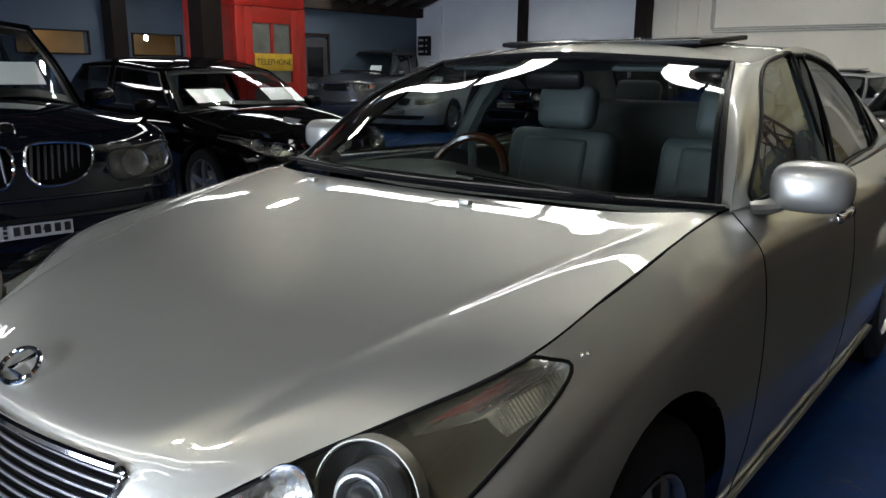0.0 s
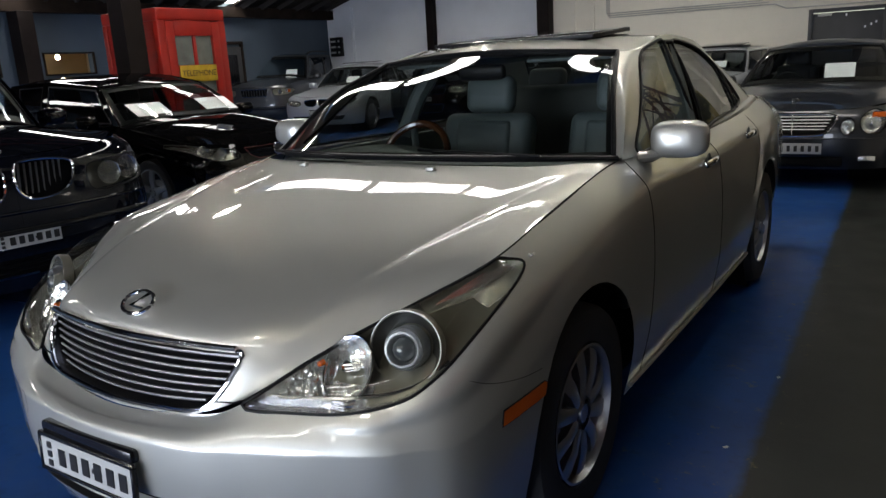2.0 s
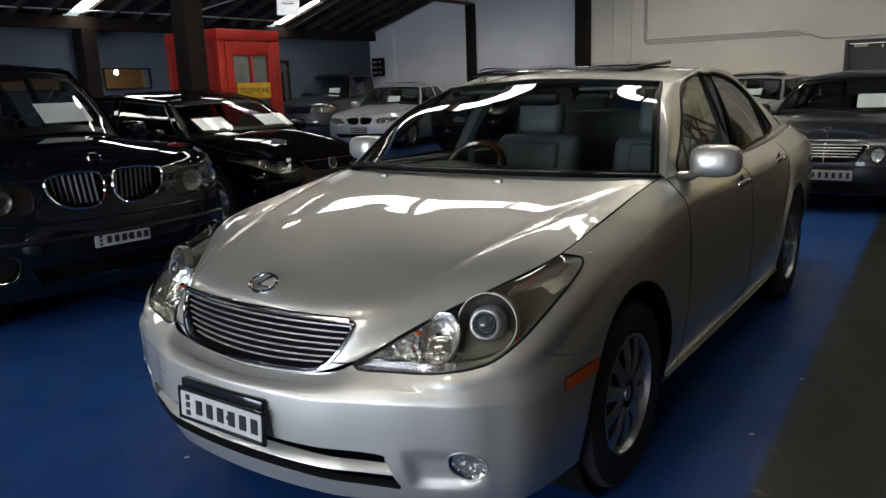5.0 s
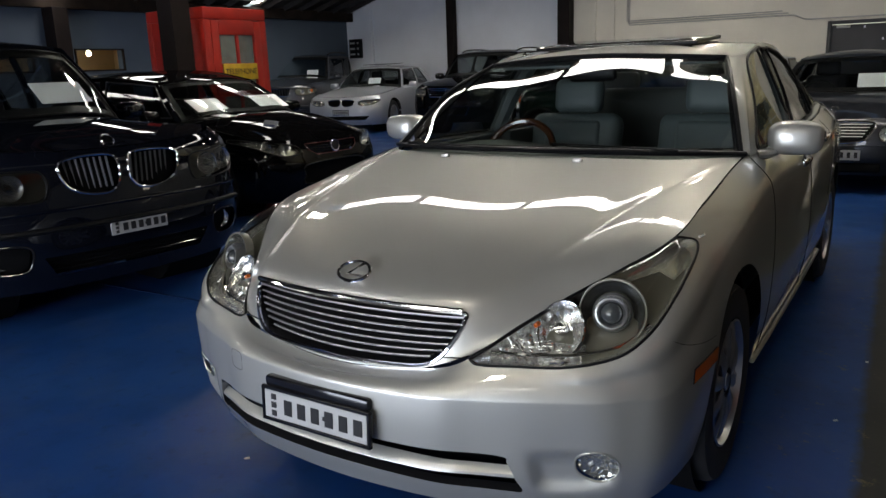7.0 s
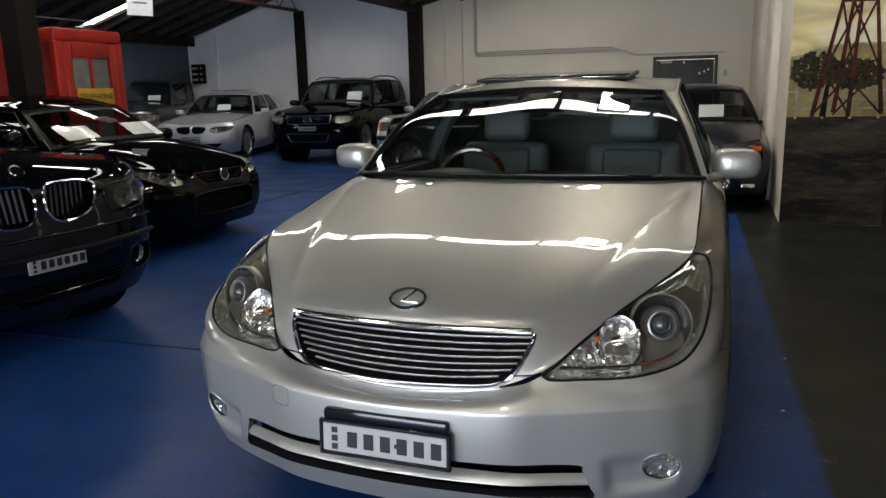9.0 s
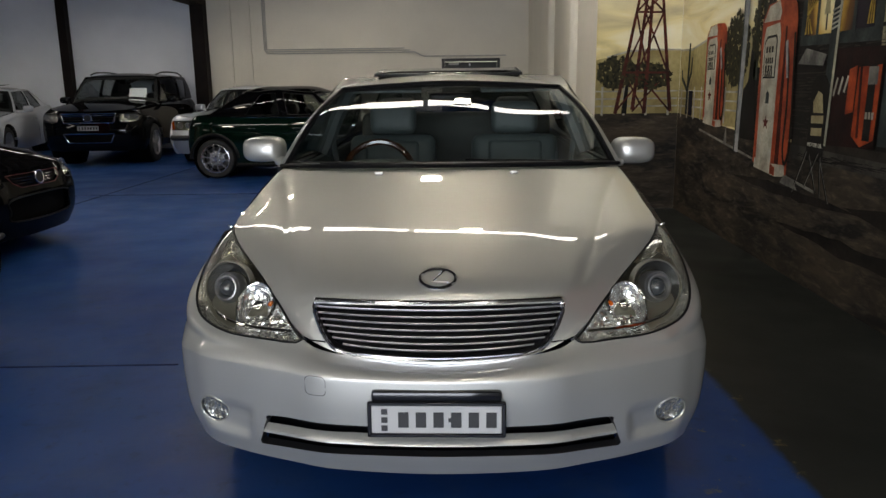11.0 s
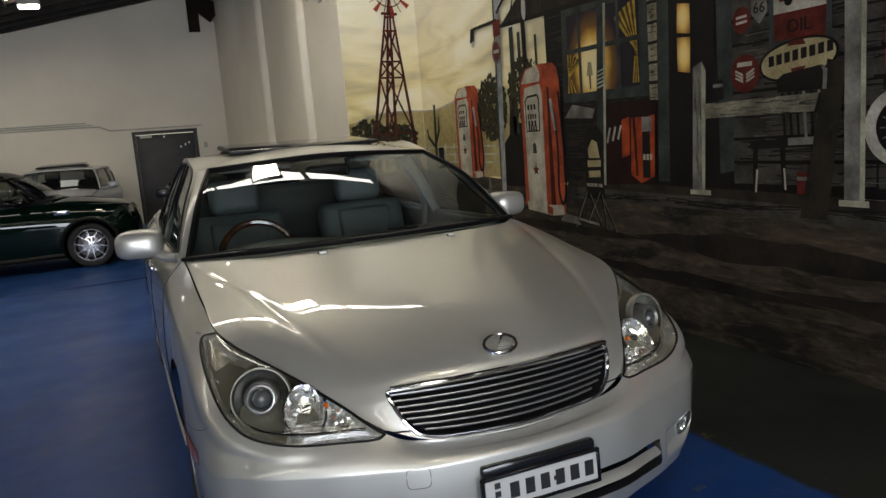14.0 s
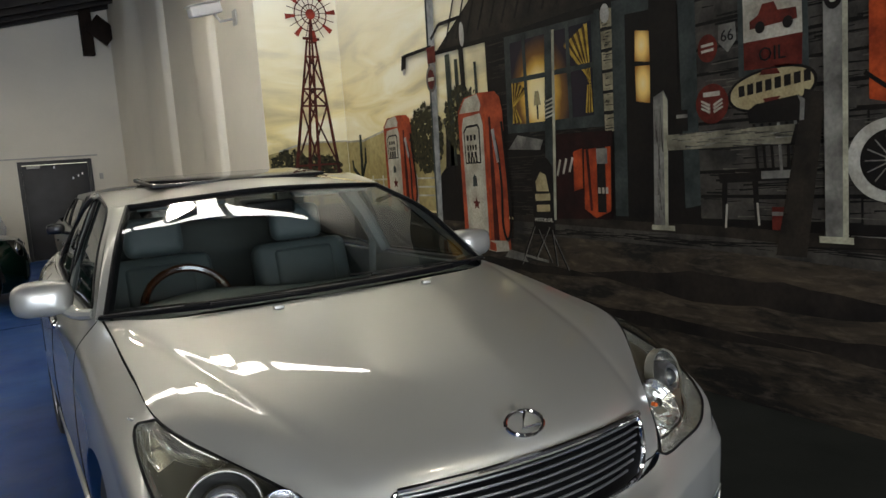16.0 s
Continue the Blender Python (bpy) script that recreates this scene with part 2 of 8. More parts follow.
def lamp_mat(name, colour, strength):
    m = bpy.data.materials.new(name)
    m.use_nodes = True
    nt = m.node_tree
    nt.nodes.remove(nt.nodes["Principled BSDF"])
    e = nt.nodes.new("ShaderNodeEmission")
    e.inputs[0].default_value, e.inputs[1].default_value = (*colour, 1), strength
    nt.links.new(e.outputs[0], nt.nodes["Material Output"].inputs[0])
    return m


SILVER = mat("silver_paint", (0.51, 0.508, 0.462), 0.42, 0.66, coat=1.0, coat_rough=0.015, fine=0.12, fine_scale=900)
BLACK_PAINT = mat("black_paint", (0.003, 0.003, 0.0035), 0.6, 0.0, coat=0.5, coat_rough=0.01, spec=0.0)
NAVY_PAINT = mat("navy_paint", (0.004, 0.005, 0.009), 0.6, 0.0, coat=0.8, coat_rough=0.01, spec=0.0)
GREY_PAINT = mat("dark_grey_paint", (0.011, 0.013, 0.018), 0.35, 0.3, coat=0.6, coat_rough=0.02)
SLATE_PAINT = mat("slate_grey_paint", (0.028, 0.031, 0.036), 0.35, 0.4, coat=1.0, coat_rough=0.02)
PALE_SILVER = mat("pale_silver_paint", (0.55, 0.57, 0.6), 0.35, 0.6, coat=1.0, coat_rough=0.02)
GREEN_PAINT = mat("racing_green_paint", (0.0015, 0.008, 0.005), 0.6, 0.0, spec=0.0, coat=1.0, coat_rough=0.02)
SILVER.node_tree.nodes["Principled BSDF"].inputs["Coat IOR"].default_value = 1.66
CHROME = mat("chrome", (0.78, 0.78, 0.8), 0.08, 1.0)
ALLOY = mat("alloy", (0.5, 0.5, 0.52), 0.28, 0.9, coat=0.5)
DARK_METAL = mat("dark_metal", (0.06, 0.06, 0.065), 0.4, 0.8)
RUBBER = mat("tyre_rubber", (0.018, 0.018, 0.019), 0.75, bump=0.15, bump_scale=120, vary=0.3, vary_scale=9)
BLACK_TRIM = mat("black_trim", (0.006, 0.006, 0.0065), 0.45, spec=0.2)
BLACK_GLOSS = mat("black_gloss", (0.008, 0.008, 0.009), 0.12)
# near-black so that the shade of hollows and gaps is in the colour
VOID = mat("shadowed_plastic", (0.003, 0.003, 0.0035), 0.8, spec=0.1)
WINDSCREEN = glass_mat("windscreen_glass", (0.84, 0.88, 0.86))
SIDE_GLASS = glass_mat("side_glass", (0.46, 0.49, 0.465), 1.42)
TINTED = glass_mat("tinted_glass", (0.30, 0.32, 0.33))
CAR_SCREEN = glass_mat("car_screen_glass", (0.88, 0.92, 0.91))
LENS = glass_mat("lamp_lens", (0.88, 0.88, 0.83), 1.45)
SMOKY_LENS = glass_mat("smoky_lamp_lens", (0.38, 0.38, 0.37), 1.45)
DARK_GLASS = mat("dark_glass", (0.004, 0.004, 0.005), 0.03, spec=0.6)
REFLECTOR = mat("reflector", (0.82, 0.82, 0.80), 0.2, 0.8, bump=0.3, bump_scale=60)
HOUSING = mat("lamp_housing", (0.20, 0.192, 0.160), 0.32, 0.5, bump=0.12, bump_scale=22)
FLUTED = mat("fluted_reflector", (0.60, 0.58, 0.50), 0.22, 0.75)
wave = FLUTED.node_tree.nodes.new("ShaderNodeTexWave")
wave.bands_direction = "DIAGONAL"
wave.inputs["Scale"].default_value = 55.0
wave_bump = FLUTED.node_tree.nodes.new("ShaderNodeBump")
wave_bump.inputs["Strength"].default_value, wave_bump.inputs["Distance"].default_value = 0.3, 0.004
FLUTED.node_tree.links.new(FLUTED.node_tree.nodes["Texture Coordinate"].outputs["Object"], wave.inputs["Vector"])
FLUTED.node_tree.links.new(wave.outputs["Fac"], wave_bump.inputs["Height"])
FLUTED.node_tree.links.new(wave_bump.outputs[0], FLUTED.node_tree.nodes["Principled BSDF"].inputs["Normal"])
AMBER = mat("amber_lens", (0.70, 0.12, 0.010), 0.15, coat=0.6)
# darker copy of the seat leather: dimness at the back put into the colour
LEATHER_DIM = mat("dimmed_rear_leather", (0.085, 0.09, 0.08), 0.5, bump=0.2, bump_scale=260, vary=0.2, vary_scale=6)
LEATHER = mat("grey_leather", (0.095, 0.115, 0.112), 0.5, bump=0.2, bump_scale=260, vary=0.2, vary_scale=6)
DASH = mat("dash_vinyl", (0.085, 0.105, 0.095), 0.6, bump=0.2, bump_scale=320)
DARK_CABIN = mat("dark_cabin", (0.02, 0.02, 0.021), 0.75)
WALNUT = mat("walnut", (0.045, 0.016, 0.006), 0.2, coat=1.0, vary=0.5, vary_scale=14)
PLATE_WHITE = mat("plate_white", (0.40, 0.40, 0.39), 0.4)
PLATE_BLACK = mat("plate_black", (0.01, 0.01, 0.01), 0.4)
PAPER = mat("paper", (0.88, 0.89, 0.91), 0.8, vary=0.08, vary_scale=20)

WALL_CREAM = mat("cream_wall_paint", (0.76, 0.715, 0.61), 0.75, vary=0.10, vary_scale=0.7, bump=0.12, bump_scale=14, fine=0.06, fine_scale=30)
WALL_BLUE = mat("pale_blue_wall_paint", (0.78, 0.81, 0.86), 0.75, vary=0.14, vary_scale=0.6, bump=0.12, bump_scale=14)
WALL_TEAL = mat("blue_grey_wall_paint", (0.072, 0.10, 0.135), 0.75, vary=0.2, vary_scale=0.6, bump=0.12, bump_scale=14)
STEEL_RED = mat("red_oxide_steel", (0.12, 0.04, 0.035), 0.6, vary=0.4, vary_scale=4, bump=0.2)
STEEL_BROWN = mat("dark_brown_steel", (0.012, 0.008, 0.007), 0.65, spec=0.15, vary=0.4, vary_scale=3, bump=0.2)
TIMBER_DARK = mat("dark_stained_timber", (0.022, 0.014, 0.010), 0.75, spec=0.15, vary=0.5, vary_scale=3, bump=0.3)
SARKING = mat("dark_roof_lining", (0.016, 0.013, 0.012), 0.8, vary=0.6, vary_scale=2.2, second=(0.035, 0.03, 0.027), bump=0.3, bump_scale=20)
SKY_SHEET = lamp_mat("translucent_roof_sheet", (1.0, 0.985, 0.95), SKYLIGHT)
DOOR_GREY = mat("charcoal_door_paint", (0.045, 0.045, 0.047), 0.55, vary=0.25, vary_scale=3)
GALV = mat("painted_conduit", (0.42, 0.41, 0.38), 0.5)
JOINT = mat("joint_filler", (0.008, 0.020, 0.075), 0.6, vary=0.5, vary_scale=6, spec=0.1)


def floor_material():
    """Blue floor paint, scuffed and wearing through to grey along the aisle by the painted wall."""
    m = mat("painted_concrete_floor", (0.02, 0.05, 0.2), 0.32, spec=0.12)
    nt = m.node_tree
    b = nt.nodes["Principled BSDF"]
    co = nt.nodes.new("ShaderNodeTexCoord").outputs["Object"]

    def node(kind, **sockets):
        n = nt.nodes.new("ShaderNode" + kind)
        for k, v in sockets.items():
            s = n.inputs[k.replace("_", " ")]
            if isinstance(v, bpy.types.NodeSocket):
                nt.links.new(v, s)
            else:
                s.default_value = v
        return n

    def nz(scale, detail=5.0, rough=0.6):
        return node("TexNoise", Vector=co, Scale=scale, Detail=detail, Roughness=rough).outputs["Fac"]

    def mixc(f, a, c):
        n = nt.nodes.new("ShaderNodeMix")
        n.data_type = "RGBA"
        for s, v in (("Factor", f), ("A", a), ("B", c)):
            if isinstance(v, bpy.types.NodeSocket):
                nt.links.new(v, n.inputs[s])
            else:
                n.inputs[s].default_value = v if s == "Factor" else (*v, 1)
        return n.outputs["Result"]

    def span(v, a, c, lo=0.0, hi=1.0):
        return node("MapRange", Value=v, From_Min=a, From_Max=c, To_Min=lo, To_Max=hi).outputs[0]

    def maths(op, a, c):
        n = nt.nodes.new("ShaderNodeMath")
        n.operation = op
        for i, v in enumerate((a, c)):
            if isinstance(v, bpy.types.NodeSocket):
                nt.links.new(v, n.inputs[i])
            else:
                n.inputs[i].default_value = v
        return n.outputs[0]
    xyz = node("SeparateXYZ", Vector=co)
    blue = mixc(span(nz(0.55), 0.35, 0.65), (0.007, 0.040, 0.172), (0.014, 0.060, 0.205))
    blue = mixc(span(nz(2.6, 7), 0.5, 0.75, 0, 0.5), blue, (0.010, 0.028, 0.08))
    scuffs = span(nz(4.0, 8, 0.66), 0.48, 0.74, 0, 0.5)
    blue = mixc(scuffs, blue, (0.045, 0.075, 0.16))
    blue = mixc(span(nz(11.0, 8, 0.7), 0.56, 0.72, 0, 0.55), blue, (0.012, 0.022, 0.06))
    blue = mixc(span(nz(26.0, 5, 0.7), 0.70, 0.76, 0, 0.45), blue, (0.12, 0.13, 0.14))
    grey = mixc(span(nz(1.1, 6), 0.35, 0.65), (0.014, 0.016, 0.015), (0.025, 0.027, 0.025))
    # the painted edge runs a little aslant to the wall
    edge = maths("ADD", xyz.outputs[0], maths("MULTIPLY", xyz.outputs[1], 0.030))
    edge = maths("ADD", edge, maths("MULTIPLY", nz(5.0, 6, 0.7), 0.07))
    side = span(edge, 1.305, 1.345)
    colour = mixc(side, blue, grey)
    # ochre line and bare patches by that edge
    near = maths("MULTIPLY", span(edge, 0.80, 1.0), span(edge, 1.46, 1.36))
    bare = maths("MULTIPLY", near, span(nz(9.0, 7, 0.75), 0.60, 0.66))
    colour = mixc(maths("MULTIPLY", bare, 0.6), colour, (0.16, 0.13, 0.05))
    nt.links.new(colour, b.inputs["Base Color"])
    nt.links.new(span(nz(1.7, 3, 0.5), 0.3, 0.7, 0.32, 0.46), b.inputs["Roughness"])
    bn = node("Bump", Height=nz(14.0, 2), Strength=0.03, Distance=0.01)
    nt.links.new(bn.outputs[0], b.inputs["Normal"])
    return m


FLOOR = floor_material()

# ---------------------------------------------------------------- the hall
X_LEFT, X_MURAL, X_RETURN = -12.9, 2.40, 1.48
Y_BACK, Y_RETURN, Y_FRONT = 15.85, 6.42, -9.5
# roof line over x: eave, ridge girder, valley beam, and up to the painted wall
ROOF = [(-13.15, 2.88), (-9.3, 4.06), (-6.1, 3.44), (2.65, 5.35)]


def roof_z(x):
    return float(np.interp(x, [p[0] for p in ROOF], [p[1] for p in ROOF]))


solid("floor", box(X_MURAL + 0.25 - X_LEFT + 0.25, Y_BACK - Y_FRONT + 0.4, 0.12, at=((X_MURAL + X_LEFT) / 2, (Y_BACK + Y_FRONT) / 2, -0.06)), FLOOR, "glossy blue painted concrete floor worn to grey by the wall", "floor")
for p, q in (((-13.0, 7.45), (1.1, 8.0)), ((-4.6, -9.4), (-4.9, 15.7)), ((-13.0, 1.0), (-1.4, 1.55))):
    a, b = Vector((*p, 0.002)), Vector((*q, 0.002))
    d = b - a
    bm = box(d.length, 0.012, 0.004, at=(d.length / 2, 0, 0))
    moved(bm, Matrix.Translation(a) @ Matrix.Rotation(math.atan2(d.y, d.x), 4, "Z"))
    solid("floor_joint", bm, JOINT, "dark thin joint line in the painted floor", "floor joint")

DOOR_X0, DOOR_X1, DOOR_TOP = -0.53, 0.82, 2.0


def gable(x0, x1, z0=0.0):
    xs = [x0] + [p[0] for p in ROOF if x0 < p[0] < x1] + [x1]
    return [(x0, z0), (x1, z0)] + [(x, roof_z(x)) for x in reversed(xs)]


back_m = pose(0, Y_BACK, 0)
solid("wall_back_pale_blue", prism(gable(-13.1, -6.1), 0.2, back_m), WALL_BLUE, "pale blue painted gable wall behind the parked cars", "wall")
solid("wall_back_cream", merge(prism(gable(-6.1, DOOR_X0), 0.2, back_m), prism(gable(DOOR_X0, DOOR_X1, DOOR_TOP), 0.2, back_m), prism(gable(DOOR_X1, 1.68), 0.2, back_m)), WALL_CREAM, "cream painted end wall with a grey door", "wall")
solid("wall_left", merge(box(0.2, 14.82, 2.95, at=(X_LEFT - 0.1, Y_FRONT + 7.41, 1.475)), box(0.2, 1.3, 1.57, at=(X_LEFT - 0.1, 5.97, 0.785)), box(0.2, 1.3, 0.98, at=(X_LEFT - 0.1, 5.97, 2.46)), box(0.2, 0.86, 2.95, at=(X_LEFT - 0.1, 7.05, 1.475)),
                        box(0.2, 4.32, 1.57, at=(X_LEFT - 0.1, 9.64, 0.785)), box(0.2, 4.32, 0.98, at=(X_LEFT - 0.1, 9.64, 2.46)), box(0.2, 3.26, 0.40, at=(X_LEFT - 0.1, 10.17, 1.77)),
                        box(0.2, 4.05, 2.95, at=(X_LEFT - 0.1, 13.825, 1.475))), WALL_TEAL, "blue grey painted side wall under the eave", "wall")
GATE_X0, GATE_X1, GATE_TOP = -6.55, 2.15, 2.85
front_m = pose(0, Y_FRONT - 0.2, 0)
solid("wall_front", merge(prism(gable(-13.1, GATE_X0), 0.2, front_m), prism(gable(GATE_X0, GATE_X1, GATE_TOP), 0.2, front_m), prism(gable(GATE_X1, 2.6), 0.2, front_m)), WALL_CREAM, "plain cream wall with the drive-in opening", "wall")
solid("wall_right", box(0.2, Y_BACK - Y_RETURN, 5.3, at=(X_RETURN + 0.1, (Y_BACK + Y_RETURN) / 2, 2.65)), WALL_CREAM, "off-white side wall beyond the mural", "wall")
solid("wall_return", box(X_MURAL - X_RETURN - 0.2, 0.2, 5.3, at=((X_MURAL + X_RETURN + 0.2) / 2, Y_RETURN + 0.1, 2.65)), WALL_CREAM, "short return wall that carries part of the mural", "wall")
solid("wall_mural", box(0.2, Y_RETURN + 0.2 - Y_FRONT, 5.4, at=(X_MURAL + 0.1, (Y_RETURN + 0.2 + Y_FRONT) / 2, 2.7)), WALL_CREAM, "long side wall painted with a roadside mural", "wall")

# the roof: lining between the translucent strips, rafters under it
for k, ((xa, za), (xb, zb)) in enumerate(zip(ROOF, ROOF[1:])):
    # the strip at 13.2 is added out of view to brighten the back wall
    strips = ([-5.0, 1.0, 6.95, 12.1], [-5.0, -1.0, 6.95, 12.6], [-8.2, -6.2, -4.2, 5.30, 13.2])[k]
    STRIP_W = (0.40, 0.50, 0.40)[k]
    edges = [Y_FRONT - 0.2]
    for y in strips:
        edges += [y - STRIP_W / 2, y + STRIP_W / 2]
    edges.append(Y_BACK + 0.2)
    pieces = []
    for y0, y1 in zip(edges[::2], edges[1::2]):
        pieces.append(prism([(xa, za), (xb, zb), (xb, zb + 0.08), (xa, za + 0.08)], y1 - y0, pose(0, y0, 0)))
    rng = random.Random(k)
    y = Y_FRONT + 0.3
    while y < Y_BACK:
        if all(abs(y - s) > STRIP_W / 2 + 0.16 for s in strips):
            d = 0.10 + 0.03 * rng.random()
            pieces.append(prism([(xa, za - d), (xb, zb - d), (xb, zb), (xa, za)], 0.055, pose(0, y, 0)))
        y += 0.62
    n = int(abs(xb - xa) / 1.15)
    for i in range(n + 1):
        x = lerp(xa, xb, i / n)
        z = roof_z(x)
        for y0, y1 in zip(edges[::2], edges[1::2]):
            pieces.append(box(0.07, y1 - y0, 0.04, at=(x, (y0 + y1) / 2, z - 0.02)))
    solid("ceiling_slope", merge(*pieces), SARKING, "dark unlined sheet roof on timber rafters", "ceiling")
    sl = (zb - za) / (xb - xa)
    for y in strips:
        # the added strip at 13.2 is kept short
        x, end = xa + 0.45, xb - 0.35 if y < 13 else xa + 4.2
        widths = [1.75, 1.57, 1.52, 1.23, 1.5] if y == 5.30 else [1.5, 1.05, 0.55, 1.5, 1.25, 0.8]
        i = 0
        while x < end - 0.3:
            w = min(widths[i % len(widths)], end - x)
            i += 1
            t = thing("skylight", "bright translucent roof sheet in a timber frame, one strip added unseen", "skylight", pose(x, y, za + (x - xa) * sl), group="roof skylights")
            part("sheet", prism([(0, 0.03), (w, 0.03 + w * sl), (w, 0.045 + w * sl), (0, 0.045)], STRIP_W - 0.06, pose(0, -STRIP_W / 2 + 0.03, 0)), SKY_SHEET, t, smooth=False)
            for s in (-1, 1):
                part("curb", prism([(-0.04, -0.03), (w + 0.04, -0.03 + w * sl), (w + 0.04, 0.09 + w * sl), (-0.04, 0.09)], 0.03, pose(0, s * STRIP_W / 2 - 0.015, 0)), TIMBER_DARK, t, smooth=False)
            part("batten", box(0.08, STRIP_W, 0.08, at=(w + 0.04, 0, w * sl + 0.01)), TIMBER_DARK, t, smooth=False)
            x += w + 0.08


LAMP_GLOW = lamp_mat("lamp_diffuser_glow", (1.0, 0.93, 0.80), 70.0)
for x, y, drop in ((-1.9, 12.4, 0.35), (-0.45, 7.4, 0.3), (-3.3, 6.9, 0.3), (-5.5, 4.4, 0.25), (0.15, 5.20, 0.28), (0.35, -1.72, 0.3)):
    t = thing("high_bay_lamp", "small bright high bay lamp hung under the roof", "lamp", pose(x, y, roof_z(x) - drop), group="hall lamps")
    part("lamp_case", box(0.34, 0.30, 0.10, 0.02, at=(0, 0, 0.07)), GALV, t)
    part("diffuser", box(0.30, 0.26, 0.02, 0.005, at=(0, 0, 0.008)), LAMP_GLOW, t)
    part("stem", tube([(0, 0, 0.12), (0, 0, drop)], 0.012), GALV, t)

def steel_post(x, y, w, d, top, label):
    t = thing("steel_column", label, "column", pose(x, y, 0), group="roof columns")
    part("shaft", box(w, d, top, 0.006, at=(0, 0, top / 2), segments=1), STEEL_BROWN, t)
    part("base_plate", box(w + 0.1, d + 0.1, 0.02, 0.003, at=(0, 0, 0.01), segments=1), STEEL_BROWN, t)
    return t


steel_post(-9.3, 15.72, 0.2, 0.2, 3.45, "slim dark brown steel column against the back wall")
steel_post(-6.1, 15.68, 0.3, 0.28, 3.42, "wide dark brown steel column against the back wall")
steel_post(-7.10, 5.3, 0.29, 0.29, 3.62, "thick dark brown column beside the red phone booth")
steel_post(-12.6, 7.0, 0.36, 0.3, 2.72, "dark brown column under the eave beam")

solid("eave_beam", box(0.2, Y_BACK - Y_FRONT, 0.24, 0.004, at=(X_LEFT + 0.15, (Y_BACK + Y_FRONT) / 2, 2.84)), TIMBER_DARK, "dark timber eave beam along the side wall", "beam")
solid("valley_beam", box(0.34, Y_BACK - Y_FRONT - 0.2, 0.22, 0.004, at=(-6.1, (Y_BACK + Y_FRONT) / 2, 3.36)), TIMBER_DARK, "dark brown valley beam along the hall", "beam")

girder = thing("lattice_girder", "red oxide steel lattice girder under the roof ridge", "girder", pose(-9.3, 0, 0))
G0, G1 = -2.0, 15.6
for z in (3.45, 3.92):
    for s in (-1, 1):
        part("chord", box(0.05, G1 - G0, 0.06, 0.004, at=(s * 0.05, (G0 + G1) / 2, z), segments=1), STEEL_RED, girder)
n = 46
for i in range(n):
    y0, y1 = lerp(G0, G1, i / n), lerp(G0, G1, (i + 1) / n)
    za, zb = (3.47, 3.9) if i % 2 == 0 else (3.9, 3.47)
    part("web", tube([(0, y0, za), (0, y1, zb)], 0.014, sides=5), STEEL_RED, girder)

# cross tie and services under the left roof
solid("tie_rod", tube([(-12.8, 9.2, 3.02), (-9.3, 9.2, 3.40)], 0.014), GALV, "thin grey tie rod under the roof", "rod")
solid("service_pipe", tube([(-12.4, 5.2, 3.02), (-12.3, 9.0, 3.06), (-12.1, 11.8, 3.04)], 0.016), GALV, "thin pale service pipe along the eave", "pipe")

# grey door in the end wall
door = thing("door_1", "charcoal grey painted door in the cream end wall", "door", pose(0, Y_BACK, 0), kind="structure")
dw = DOOR_X1 - DOOR_X0
for x in (DOOR_X0 + 0.035, DOOR_X1 - 0.035):
    part("jamb", box(0.07, 0.14, DOOR_TOP, 0.005, at=(x, 0.03, DOOR_TOP / 2)), DOOR_GREY, door)
part("head", box(dw - 0.14, 0.14, 0.07, 0.005, at=((DOOR_X0 + DOOR_X1) / 2, 0.03, DOOR_TOP - 0.035)), DOOR_GREY, door)
leaf = part("leaf", box(dw - 0.15, 0.05, DOOR_TOP - 0.09, 0.004, at=((DOOR_X0 + DOOR_X1) / 2, 0.06, (DOOR_TOP - 0.08) / 2)), DOOR_GREY, door)
part("handle", box(0.12, 0.05, 0.025, 0.008, at=(DOOR_X1 - 0.2, 0.01, 1.02)), CHROME, door)
part("closer", box(0.24, 0.06, 0.05, 0.006, at=(DOOR_X0 + 0.28, 0.005, 1.88)), GALV, door)
for x, z in ((0.12, 1.86), (0.45, 1.62), (0.55, 1.66), (0.63, 1.7)):
    part("notice", box(0.03, 0.003, 0.045, at=(x, 0.032, z)), PAPER, door, smooth=False)
solid("door_button", box(0.07, 0.04, 0.12, 0.006, at=(0.98, Y_BACK - 0.02, 1.62)), GALV, "small grey door release box on the wall", "switch")

# conduits on the end wall
YC = Y_BACK - 0.02
for k, dz in enumerate((0.0, 0.045, 0.09)):
    solid("conduit", tube([(-4.60 - k * 0.03, YC, 4.05), (-4.60 - k * 0.03, YC, 2.16 + dz), (-1.15 - 0.12 * k, YC, 2.16 + dz)], 0.014), GALV, "thin pale conduit pipe on the cream wall", "pipe", group="wall conduits")
solid("conduit", tube([(-1.15, YC, 2.16), (-0.95, YC, 2.06), (0.95, YC, 2.06)], 0.014), GALV, "thin pale conduit pipe over the grey door", "pipe", group="wall conduits")
for x in (-5.45, -5.0):
    solid("wall_rib", box(0.1, 0.05, roof_z(x) - 0.05, 0.01, at=(x, Y_BACK - 0.024, (roof_z(x) - 0.05) / 2)), WALL_CREAM, "narrow cream painted rib on the end wall", "wall rib")
solid("wall_pier", box(0.22, 0.12, 3.0, 0.008, at=(-12.05, Y_BACK - 0.06, 1.5)), WALL_BLUE, "narrow pale blue pier on the back wall", "pier")
for y, w, d in ((11.3, 1.5, 0.10), (8.35, 0.9, 0.09)):
    solid("wall_pilaster", box(d * 2, w, 5.2, d * 0.98, at=(X_RETURN, y, 2.6), segments=6), WALL_CREAM, "shallow rounded off-white pier on the side wall", "pilaster", smooth=True)

